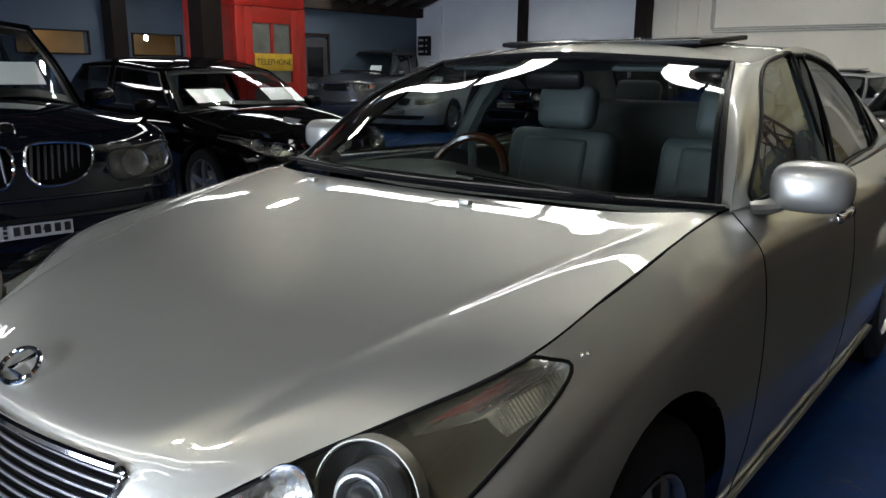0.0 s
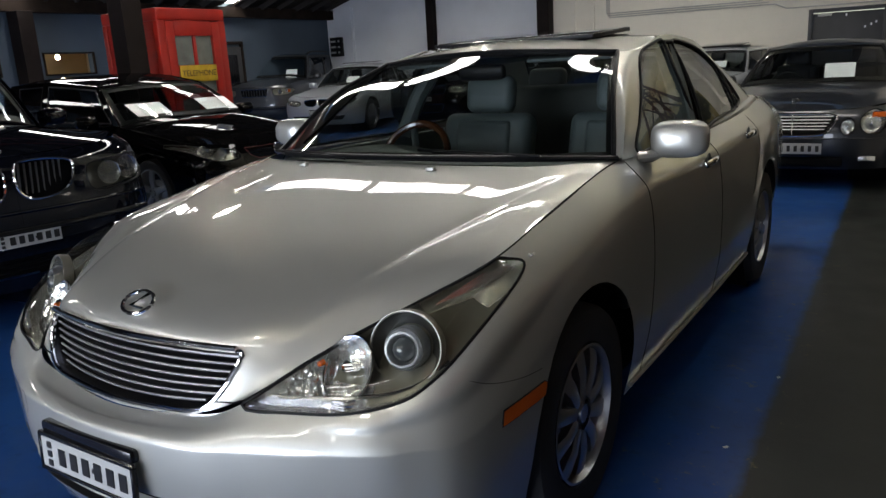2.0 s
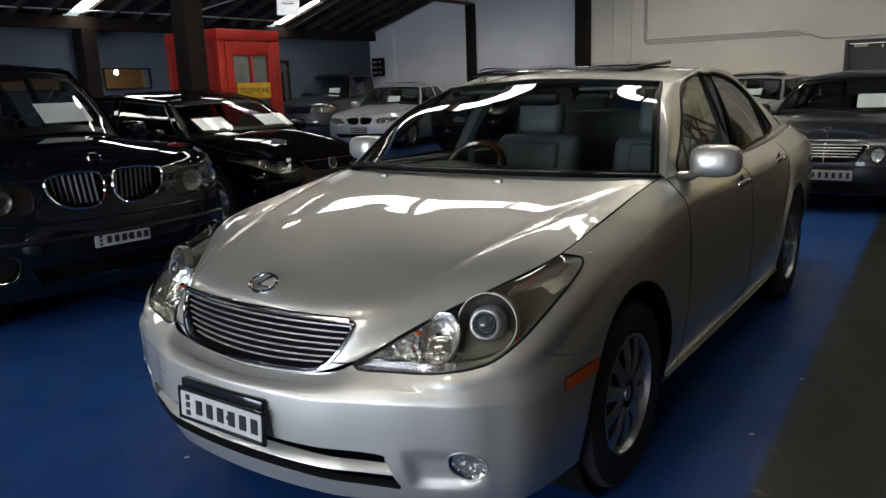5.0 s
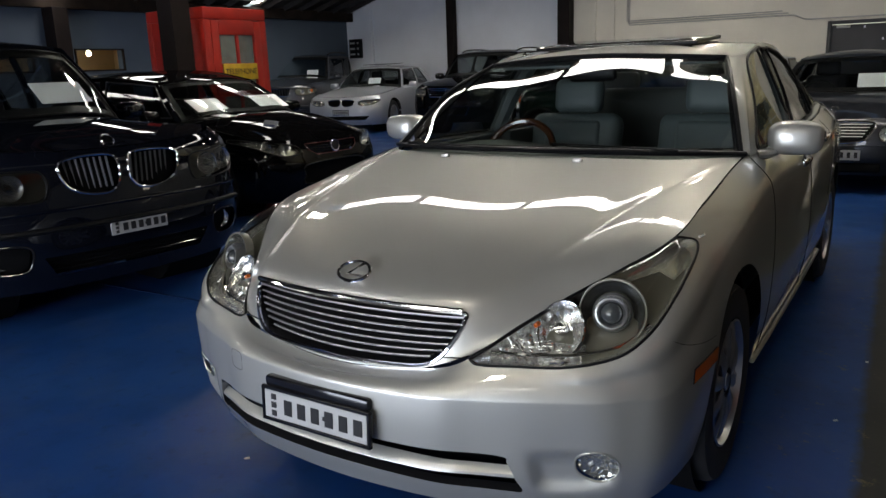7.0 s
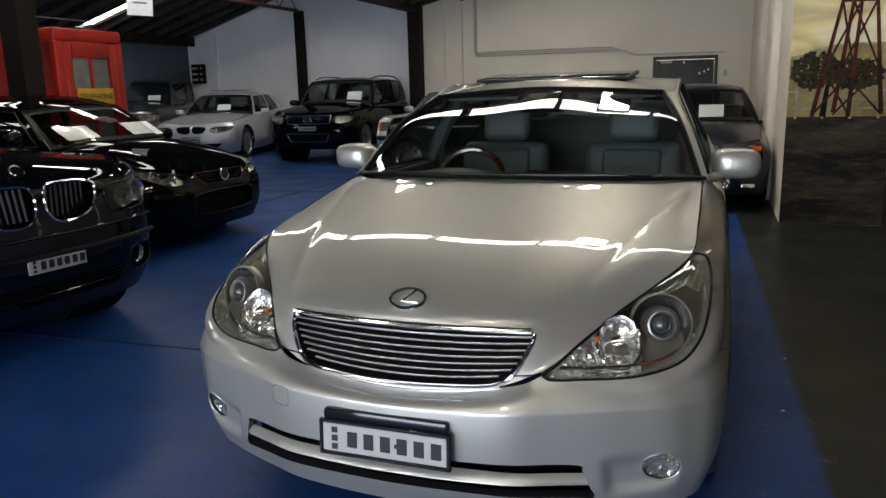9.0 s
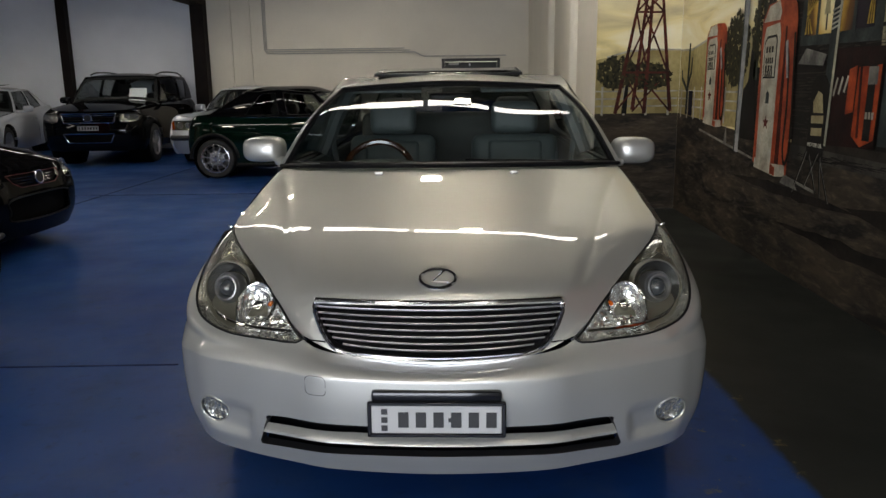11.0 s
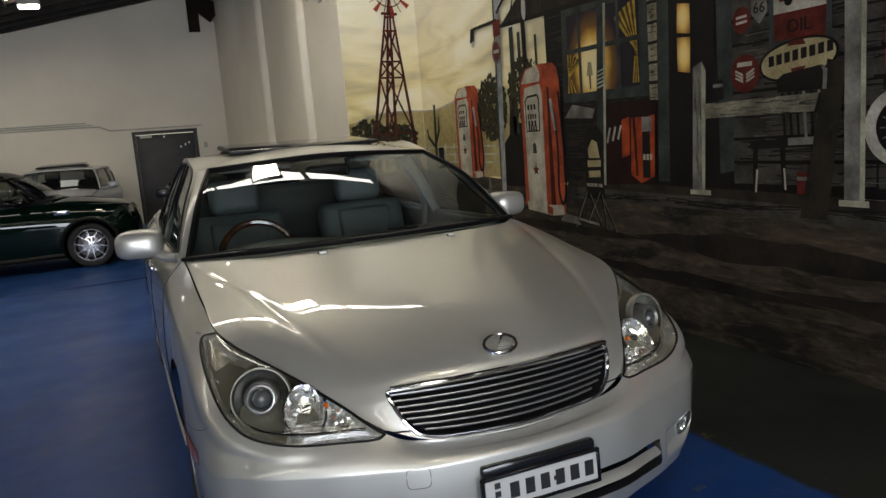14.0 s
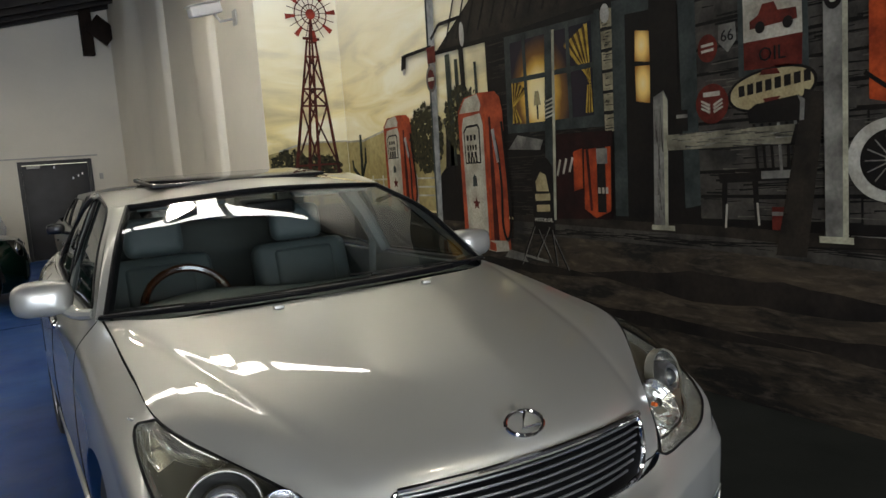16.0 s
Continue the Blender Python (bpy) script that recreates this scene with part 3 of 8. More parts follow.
# ---------------------------------------------------------------- cars: shared parts


def tyre_bm(r, rim, w):
    h = w / 2
    return lathe([(rim * 0.98, -h * 0.80), (rim * 1.03, -h * 0.92), (lerp(rim, r, 0.55), -h), (r * 0.955, -h * 0.93), (r * 0.99, -h * 0.74), (r, -h * 0.4), (r, h * 0.4), (r * 0.99, h * 0.74), (r * 0.955, h * 0.93), (lerp(rim, r, 0.55), h), (rim * 1.03, h * 0.92), (rim * 0.98, h * 0.80)], 48)


def spoke_bm(r_in, r_out, w_in, w_out, dish, angle, depth=0.03):
    """One spoke of a wheel that faces +x."""
    prof = [(r_in, w_in, 0.0), (lerp(r_in, r_out, 0.45), lerp(w_in, w_out, 0.25), 0.006), (lerp(r_in, r_out, 0.8), w_out * 0.95, 0.0), (r_out, w_out * 1.1, -0.008)]
    bm = bmesh.new()
    rows = []
    for r, w, x in prof:
        x += dish * (r - r_in) / (r_out - r_in)
        rows.append([bm.verts.new(c) for c in ((x - depth, -w / 2, r), (x - 0.006, -w / 2, r), (x, -w * 0.3, r), (x, w * 0.3, r), (x - 0.006, w / 2, r), (x - depth, w / 2, r))])
    for a, b in zip(rows, rows[1:]):
        for k in range(5):
            bm.faces.new((a[k], a[k + 1], b[k + 1], b[k]))
    bmesh.ops.recalc_face_normals(bm, faces=bm.faces)
    return moved(bm, Matrix.Rotation(angle, 4, "X"))


def wheel(car, x, y, r, rim, w, spokes, style="paddle", metal=ALLOY):
    """A wheel whose outer face looks away from the car's middle line."""
    s = 1 if x > 0 else -1
    hub = part("wheel", lathe([(0.0, 0.0), (0.028, 0.0), (0.032, -0.012), (0.07, -0.016), (0.075, -0.05), (0.12, -0.07), (0.12, -0.1)], 24), metal, car)
    hub.matrix_basis = pose(x, y, r, 0, 0, 0 if s > 0 else 180)
    part("tyre", moved(tyre_bm(r, rim, w), pose(-w / 2 + 0.012, 0, 0)), RUBBER, hub)
    part("rim", moved(lathe([(rim * 1.0, 0.004), (rim * 0.965, 0.006), (rim * 0.93, -0.012), (rim * 0.90, -0.05), (rim * 0.88, -w * 0.6), (rim * 0.98, -w * 0.9)], 48), pose(0, 0, 0)), metal, hub)
    part("brake_disc", lathe([(0.06, -0.085), (rim * 0.78, -0.085), (rim * 0.78, -0.105), (0.06, -0.105)], 32), DARK_METAL, hub)
    # black disc closing the barrel, its colour standing for the shade inside
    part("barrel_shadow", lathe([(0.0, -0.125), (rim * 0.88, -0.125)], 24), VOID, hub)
    for k in range(spokes):
        a = k * math.tau / spokes
        if style == "paddle":
            b = spoke_bm(0.05, rim * 0.95, 0.040, rim * 0.29, -0.006, a)
        elif style == "mesh":
            b = merge(moved(spoke_bm(0.05, rim * 0.95, 0.026, 0.022, 0.0, 0.16), Matrix.Rotation(a, 4, "X")), moved(spoke_bm(0.05, rim * 0.95, 0.026, 0.022, 0.0, -0.16), Matrix.Rotation(a + 0.32, 4, "X")))
        else:
            b = spoke_bm(0.05, rim * 0.95, 0.06, rim * 0.22, 0.0, a)
        part("spoke", b, metal, hub)
    for k in range(5):
        a = k * math.tau / 5 + 0.3
        part("wheel_nut", moved(lathe([(0.0, 0.004), (0.009, 0.003), (0.009, -0.02)], 8), Matrix.Translation((-0.014, 0.05 * math.cos(a), 0.05 * math.sin(a)))), DARK_METAL, hub)
    return hub


def circle_outline(y, z, r, n=40, flat=None):
    pts = [(y + r * math.cos(k * math.tau / n), z + r * math.sin(k * math.tau / n)) for k in range(n)]
    return pts


def surface_y(bm, x, z):
    """The front-most y of a patch about (x, z)."""
    best = min(bm.verts, key=lambda v: (v.co.x - x) ** 2 + (v.co.z - z) ** 2)
    return best.co.y


def bowl(x, y, z, r, depth=0.05, turn=0.0):
    b = lathe([(r * 0.12, depth), (r * 0.5, depth * 0.8), (r * 0.85, depth * 0.35), (r, 0.0), (r * 1.06, -0.002), (r * 1.06, 0.006)], 28, "y")
    return moved(b, pose(x, y, z, 0, 0, turn))


def seat(car, x, y, z, leather, w=0.5):
    """A front seat of cushion, back and headrest."""
    cushion = part("seat", merge(box(w, 0.5, 0.15, 0.05, at=(x, y - 0.12, z + 0.02), segments=3), box(w * 0.6, 0.46, 0.06, 0.025, at=(x, y - 0.12, z + 0.08), segments=2)), leather, car)
    back = merge(box(w, 0.15, 0.63, 0.06, at=(0, 0, 0.315), segments=4), box(w * 0.62, 0.06, 0.54, 0.028, at=(0, -0.065, 0.31), segments=3))
    part("backrest", moved(back, pose(x, y + 0.16, z + 0.07, -14)), leather, cushion)
    part("headrest", moved(box(0.29, 0.11, 0.20, 0.05, segments=4), pose(x, y + 0.325, z + 0.785, -10)), leather, cushion)
    for s in (-1, 1):
        part("headrest_stem", tube([(x + s * 0.06, y + 0.28, z + 0.60), (x + s * 0.06, y + 0.30, z + 0.72)], 0.007), CHROME, cushion)


def steering_wheel(car, x, y, z, wood=False):
    m = pose(x, y, z, 62)
    ring = spline([(0.185 * math.cos(a), 0.185 * math.sin(a), 0) for a in np.linspace(0, math.tau, 24, endpoint=False)], 48, True)
    hub = part("steering_wheel", moved(tube(ring, 0.016, True, 8), m), BLACK_TRIM, car)
    if wood:
        for a0, a1 in ((0.25, 2.89), (3.6, 5.82)):
            arc = [(0.185 * math.cos(a), 0.185 * math.sin(a), 0) for a in np.linspace(a0, a1, 20)]
            part("wood_rim", moved(tube(arc, 0.0175, False, 8), m), WALNUT, hub)
    part("airbag_cover", moved(box(0.15, 0.11, 0.04, 0.018, segments=3), m), DASH, hub)
    for a in (0.1, 3.04, 4.71):
        part("wheel_arm", moved(tube([(0.06 * math.cos(a), 0.05 * math.sin(a), 0), (0.18 * math.cos(a), 0.18 * math.sin(a), 0)], 0.014), m), DASH, hub)


def wing_mirror(car, x, y, z, paint, sx=0.21, sz=0.145, base=(0.80, -0.12, -0.06)):
    """A door mirror; x signed, base: where its foot meets the door (x, and y and z from the housing)."""
    s = 1 if x > 0 else -1
    ring = []
    for t, wx, wz, dy in ((0, 0.35, 0.35, -0.075), (0.12, 0.72, 0.72, -0.066), (0.35, 0.93, 0.94, -0.045), (0.7, 1, 1, 0.0), (1, 0.98, 0.98, 0.05)):
        ring.append([(px, dy, pz) for px, pz in oval(0, 0, sx / 2 * wx, sz / 2 * wz, 28, 3.2)])
    bm = bmesh.new()
    rows = [[bm.verts.new(c) for c in r] for r in ring]
    n = 28
    for a, b in zip(rows, rows[1:]):
        for k in range(n):
            bm.faces.new((a[k], a[(k + 1) % n], b[(k + 1) % n], b[k]))
    bm.faces.new(rows[0])
    bmesh.ops.recalc_face_normals(bm, faces=bm.faces)
    m = pose(x, y, z, 0, 0, s * 10)
    house = part("mirror", moved(bm, m), paint, car, sharp=60)
    part("mirror_glass", moved(prism(oval(0, 0, sx * 0.46, sz * 0.44, 24, 3.2), 0.004), m @ pose(0, 0.044, 0)), CHROME, house)
    foot = spline([(s * base[0], y + base[1], z + base[2]), (s * lerp(base[0], abs(x), 0.35), y + base[1] * 0.5, z + base[2] * 1.0), (x - s * sx * 0.32, y, z - sz * 0.30)], 8)
    part("mirror_foot", tube(foot, 0.03, False, 10, 0.7), paint, house)
    return house


def plate_bars(parent, m, w=0.372, h=0.082, groups=((-0.145, 0.03, 2), (-0.02, 0.042, 3), (0.125, 0.042, 3)), frame=True):
    """A number plate, its characters as plain bars."""
    pl = part("number_plate", moved(box(w, 0.006, h, 0.002, segments=1), m), PLATE_WHITE, parent, "white number plate with black bars")
    if frame:
        for sx, sz, x, z in ((w + 0.024, 0.012, 0, h / 2 + 0.006), (w + 0.024, 0.012, 0, -h / 2 - 0.006), (0.012, h + 0.022, w / 2 + 0.006, 0), (0.012, h + 0.022, -w / 2 - 0.006, 0)):
            part("plate_frame", moved(box(sx, 0.014, sz, 0.003, at=(x, 0.002, z), segments=1), m), BLACK_GLOSS, pl)
    xs = np.linspace(-w * 0.40, w * 0.41, 7)
    for k, x in enumerate(xs):
        if k == 0:
            for dz in (-0.3, 0, 0.3):
                part("plate_bar", moved(box(0.018, 0.003, h * 0.2, at=(x, -0.004, dz * h), segments=1), m), PLATE_BLACK, pl, smooth=False)
            continue
        if k == 4:
            part("plate_bar", moved(box(0.012, 0.003, 0.012, at=(x - 0.012, -0.004, 0)), m), PLATE_BLACK, pl, smooth=False)
        part("plate_bar", moved(box(0.030, 0.003, h * 0.56, 0.001, at=(x + 0.004, -0.004, 0), segments=1), m), PLATE_BLACK, pl, smooth=False)
    return pl


def shell_bm(levels, nu=140, nv=30):
    """The lower body: level curves from the middle of the front round the side to the middle of the back."""
    return mirrored(grid_bm(loft(levels, nu, nv)))


def hood_bm(lines, nu=56, nv=60):
    """lines: from the middle line to the edge."""
    return grid_bm(loft([flipped(c) for c in lines[:0:-1]] + list(lines), nu, nv), flip=True)


SUB = 8


def cabin(car, belt, rail, crown, spans, paint, glass, roof_mid, screens=(WINDSCREEN, TINTED), seal=BLACK_TRIM, sub=SUB, bulge=0.018, sill=0.03, head=0.93, screen_head=None, windows=(), bow=()):
    """Pillars, roof and panes over the belt. windows: (name, outline in y and z, material) cut through both sides. spans names each stretch between columns: s screen, p pillar, g side glass, r rear screen."""
    mid = []
    for k, (b, r) in enumerate(zip(belt, rail)):
        c = [(b[i] + r[i]) / 2 for i in range(3)]
        t = spans[min(k, len(spans) - 1)]
        side = b[0] / max(p[0] for p in belt)
        lift = max(1 - side, 0.85) if k <= 2 else 1 - side
        c[0] += bulge * side
        c[2] += bulge * lift
        c[1] += (-bulge if k < len(belt) / 2 else bulge) * lift * 0.8
        if k < len(bow):
            c = [(b[0] + r[0]) / 2, (b[1] + r[1]) / 2 - 0.41 * bow[k], (b[2] + r[2]) / 2 + 0.91 * bow[k]]
        mid.append(tuple(c))
    ym = roof_mid
    tops = []
    for s in (0.93, 0.62, 0.30, 0.0):
        tops.append([(r[0] * s, ym + (r[1] - ym) * lerp(0.30, 1.0, s ** 0.8), crown - (crown - r[2]) * s * s - (0.004 if s > 0.9 else 0)) for r in rail])
    nu = sub * (len(belt) - 1)
    low = loft([belt, mid, rail], nu, 2 * sub)
    top = loft([rail] + tops, nu, 4 * 5)
    names = [spans[i // sub] for i in range(nu)]
    j0, j1 = max(1, round(sill * 2 * sub)), round(head * 2 * sub)
    js = round(screen_head * 2 * sub) if screen_head else j1

    def is_pane(i, j):
        return names[i] not in "p" and (0 if names[i] == "s" else j0) <= j < (js if names[i] == "s" else j1)
    frame_bm = merge(grid_bm(low, lambda i, j: not is_pane(i, j)), grid_bm(top))
    bmesh.ops.remove_doubles(frame_bm, verts=frame_bm.verts, dist=0.0004)
    panes = []
    k = 0
    while k < nu:
        e = k
        while e + 1 < nu and names[e + 1] == names[k] and (names[k] in "sr" or (e + 1) % sub):
            e += 1
        if names[k] == "b":
            ks, ke = k, e
            post = grid_bm(low, lambda i, j: ks <= i <= ke and j0 <= j < j1)
            twin = post.copy()
            for v in twin.verts:
                v.co.x = -v.co.x
            part("door_pillar", post, BLACK_GLOSS, car)
            part("door_pillar", twin, BLACK_GLOSS, car)
        elif names[k] != "p":
            ks, ke = k, e
            kind = names[k]
            je, jb = (js, 0) if kind == "s" else (j1, j0)
            pane = grid_bm(low, lambda i, j: ks <= i <= ke and jb <= j < je)
            if kind in "sr":
                mirrored(pane)
                pair = [pane]
            else:
                other = pane.copy()
                for v in other.verts:
                    v.co.x = -v.co.x
                bmesh.ops.reverse_faces(other, faces=other.faces)
                pair = [pane, other]
            for pb in pair:
                bmesh.ops.recalc_face_normals(pb, faces=pb.faces)
                outward(pb, (0, roof_mid, 0.7))
                loops = rims(pb)
                gasket = merge(*[tube(pts, 0.009, c) for pts, c in loops[:1]])
                pushed(pb, -0.004)
                name = {"s": "windscreen", "r": "rear_screen", "g": "side_window"}[kind]
                ob = part(name, pb, screens[0] if kind == "s" else screens[1] if kind == "r" else glass, car)
                part("window_seal", gasket, seal, ob)
                if kind == "s":
                    frit = mirrored(grid_bm(low, lambda i, j: ks <= i <= ke and jb <= j < je and (i > ke - 1 or j < 1 or j >= je - 1  )))
                    bmesh.ops.recalc_face_normals(frit, faces=frit.faces)
                    part("screen_frit", pushed(outward(frit, (0, roof_mid, 0.7)), -0.007), seal, ob)
                panes.append(ob)
        k = e + 1
    mirrored(frame_bm)
    for name, outline, material in windows:
        for s in (1, -1):
            pane = cut_out(frame_bm, outline, "yz", lambda c, s=s: c.x * s > 0.45 and c.z < crown - 0.012)
            edge = rims(pane)[:1]
            ob = part(name, pushed(outward(pane, (0, roof_mid, 0.9)), -0.008), material, car)
            part("window_seal", merge(*[tube(pts, 0.007, c) for pts, c in edge]), seal, ob)
    body = part("roof_shell", frame_bm, paint, car, sharp=60)
    return body, low, top


def underbody(car, w, y0, y1, z0, z1, trim=DARK_CABIN):
    """Floor pan, firewall and inner door faces that close the body."""
    part("floor_pan", box(2 * w, y1 - y0, 0.06, 0.01, at=(0, (y0 + y1) / 2, z0)), VOID, car)
    part("firewall", box(2 * w, 0.05, z1 - z0, 0.01, at=(0, y0, (z0 + z1) / 2)), VOID, car)


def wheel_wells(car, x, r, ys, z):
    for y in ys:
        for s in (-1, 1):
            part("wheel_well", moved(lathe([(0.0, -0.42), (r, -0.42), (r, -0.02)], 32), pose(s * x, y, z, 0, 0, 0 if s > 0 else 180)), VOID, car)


def cut_arches(shell, wheels_y, z, r, w=0.6):
    lips = []
    for y in wheels_y:
        for s in (-1, 1):
            piece = cut_out(shell, circle_outline(y, z, r), "yz", lambda c, s=s, y=y: c.x * s > w and abs(c.y - y) < r + 0.3)
            piece.free()


# ---------------------------------------------------------------- the silver sedan
sedan = thing("silver_sedan", "silver metallic four-door sedan with its sunroof tilted open", "car")

S_TOP = [(0, 0.055, 0.578), (0.30, 0.082, 0.603), (0.412, 0.114, 0.640), (0.50, 0.228, 0.704), (0.62, 0.408, 0.784), (0.765, 0.637, 0.868), (0.785, 0.95, 0.930), (0.790, 1.5, 1.010), (0.802, 2.2, 1.0), (0.802, 3.0, 1.005), (0.795, 3.6, 1.03), (0.74, 4.2, 1.05), (0.66, 4.6, 1.03), (0.4, 4.74, 1.02), (0, 4.78, 1.02)]
S_A = [(0, 0.022, 0.568), (0.30, 0.047, 0.590), (0.43, 0.095, 0.618), (0.57, 0.152, 0.628), (0.715, 0.225, 0.645), (0.852, 0.42, 0.72), (0.862, 0.95, 0.845), (0.865, 1.5, 0.925), (0.872, 2.2, 0.92), (0.873, 3.0, 0.925), (0.865, 3.6, 0.95), (0.82, 4.2, 0.97), (0.73, 4.66, 0.96), (0.45, 4.79, 0.95), (0, 4.83, 0.95)]
S_B = [(0, 0.000, 0.572), (0.30, 0.024, 0.582), (0.445, 0.070, 0.592), (0.61, 0.136, 0.594), (0.765, 0.225, 0.600), (0.868, 0.405, 0.640), (0.884, 0.95, 0.800), (0.884, 1.5, 0.875), (0.889, 2.2, 0.87), (0.889, 3.0, 0.875), (0.883, 3.6, 0.90), (0.846, 4.2, 0.92), (0.758, 4.67, 0.92), (0.48, 4.80, 0.91), (0, 4.84, 0.91)]
S_F = [(0, -0.022, 0.562), (0.30, 0.003, 0.564), (0.46, 0.057, 0.566), (0.63, 0.128, 0.566), (0.785, 0.220, 0.567), (0.881, 0.394, 0.580), (0.897, 0.95, 0.745), (0.894, 1.5, 0.81), (0.898, 2.2, 0.81), (0.898, 3.0, 0.81), (0.894, 3.6, 0.84), (0.862, 4.2, 0.87), (0.78, 4.68, 0.87), (0.5, 4.82, 0.86), (0, 4.86, 0.86)]
S_G = [(0, -0.027, 0.540), (0.30, -0.002, 0.541), (0.46, 0.053, 0.542), (0.63, 0.125, 0.542), (0.787, 0.218, 0.544), (0.885, 0.394, 0.550), (0.904, 0.95, 0.68), (0.901, 1.5, 0.73), (0.905, 2.2, 0.73), (0.905, 3.0, 0.73), (0.901, 3.6, 0.76), (0.87, 4.2, 0.79), (0.785, 4.69, 0.79), (0.5, 4.84, 0.78), (0, 4.88, 0.78)]
S_C = [(0, -0.026, 0.455), (0.30, -0.001, 0.455), (0.46, 0.055, 0.455), (0.63, 0.128, 0.455), (0.787, 0.222, 0.460), (0.887, 0.40, 0.47), (0.910, 0.95, 0.58), (0.905, 1.5, 0.60), (0.908, 2.2, 0.60), (0.908, 3.0, 0.60), (0.905, 3.6, 0.63), (0.875, 4.2, 0.66), (0.79, 4.7, 0.66), (0.5, 4.85, 0.65), (0, 4.89, 0.65)]
S_D = [(0, -0.012, 0.335), (0.30, 0.013, 0.335), (0.46, 0.066, 0.335), (0.63, 0.138, 0.335), (0.785, 0.232, 0.340), (0.876, 0.41, 0.35), (0.900, 0.95, 0.40), (0.897, 1.5, 0.42), (0.90, 2.2, 0.42), (0.90, 3.0, 0.42), (0.897, 3.6, 0.44), (0.87, 4.2, 0.48), (0.78, 4.68, 0.50), (0.5, 4.83, 0.50), (0, 4.87, 0.50)]
S_E = [(0, 0.030, 0.240), (0.30, 0.055, 0.240), (0.46, 0.105, 0.240), (0.63, 0.175, 0.240), (0.77, 0.265, 0.240), (0.845, 0.43, 0.24), (0.87, 0.95, 0.235), (0.865, 1.5, 0.23), (0.865, 2.2, 0.23), (0.865, 3.0, 0.23), (0.86, 3.6, 0.24), (0.83, 4.2, 0.30), (0.74, 4.62, 0.33), (0.5, 4.76, 0.34), (0, 4.80, 0.34)]
shell = shell_bm([S_TOP, S_A, S_B, S_F, S_G, S_C, S_D, S_E], 210, 49)
# scooped hollows round the fog lamps, open towards the lower intake
scoop = np.array([(0.566, 0.414), (0.63, 0.424), (0.710, 0.424), (0.768, 0.405), (0.785, 0.367), (0.770, 0.318), (0.712, 0.300), (0.63, 0.296), (0.582, 0.300)])
for v in shell.verts:
    if v.co.y < 0.6 and 0.28 < v.co.z < 0.44 and abs(v.co.x) > 0.45:
        q = np.array((abs(v.co.x), v.co.z))
        inside, gap = False, 1.0
        for a, b in zip(scoop, np.roll(scoop, -1, 0)):
            if (a[1] > q[1]) != (b[1] > q[1]) and q[0] < (b[0] - a[0]) * (q[1] - a[1]) / (b[1] - a[1]) + a[0]:
                inside = not inside
            h = np.clip(np.dot(q - a, b - a) / np.dot(b - a, b - a), 0, 1)
            gap = min(gap, float(np.linalg.norm(q - a - h * (b - a))))
        if inside:
            f = min(1.0, gap / 0.036)
            v.co += Vector((-0.007 * math.copysign(1, v.co.x), 0.022, 0)) * (f * f * (3 - 2 * f))
WF, WR, TR = 0.985, 3.69, 0.33
cut_arches(shell, (WF, WR), TR + 0.015, 0.382)

SATIN = mat("satin_bar", (0.36, 0.36, 0.37), 0.35, 0.9)
BOWL_METAL = mat("shaded_bowl_metal", (0.27, 0.27, 0.26), 0.20, 0.9)
PROJECTOR = mat("projector_glass", (0.05, 0.055, 0.065), 0.05, 0.0, coat=1.0)
FACETED = mat("faceted_reflector", (0.80, 0.80, 0.80), 0.24, 0.9)
FOG_BOWL = mat("fog_reflector", (0.72, 0.72, 0.73), 0.16, 0.85)
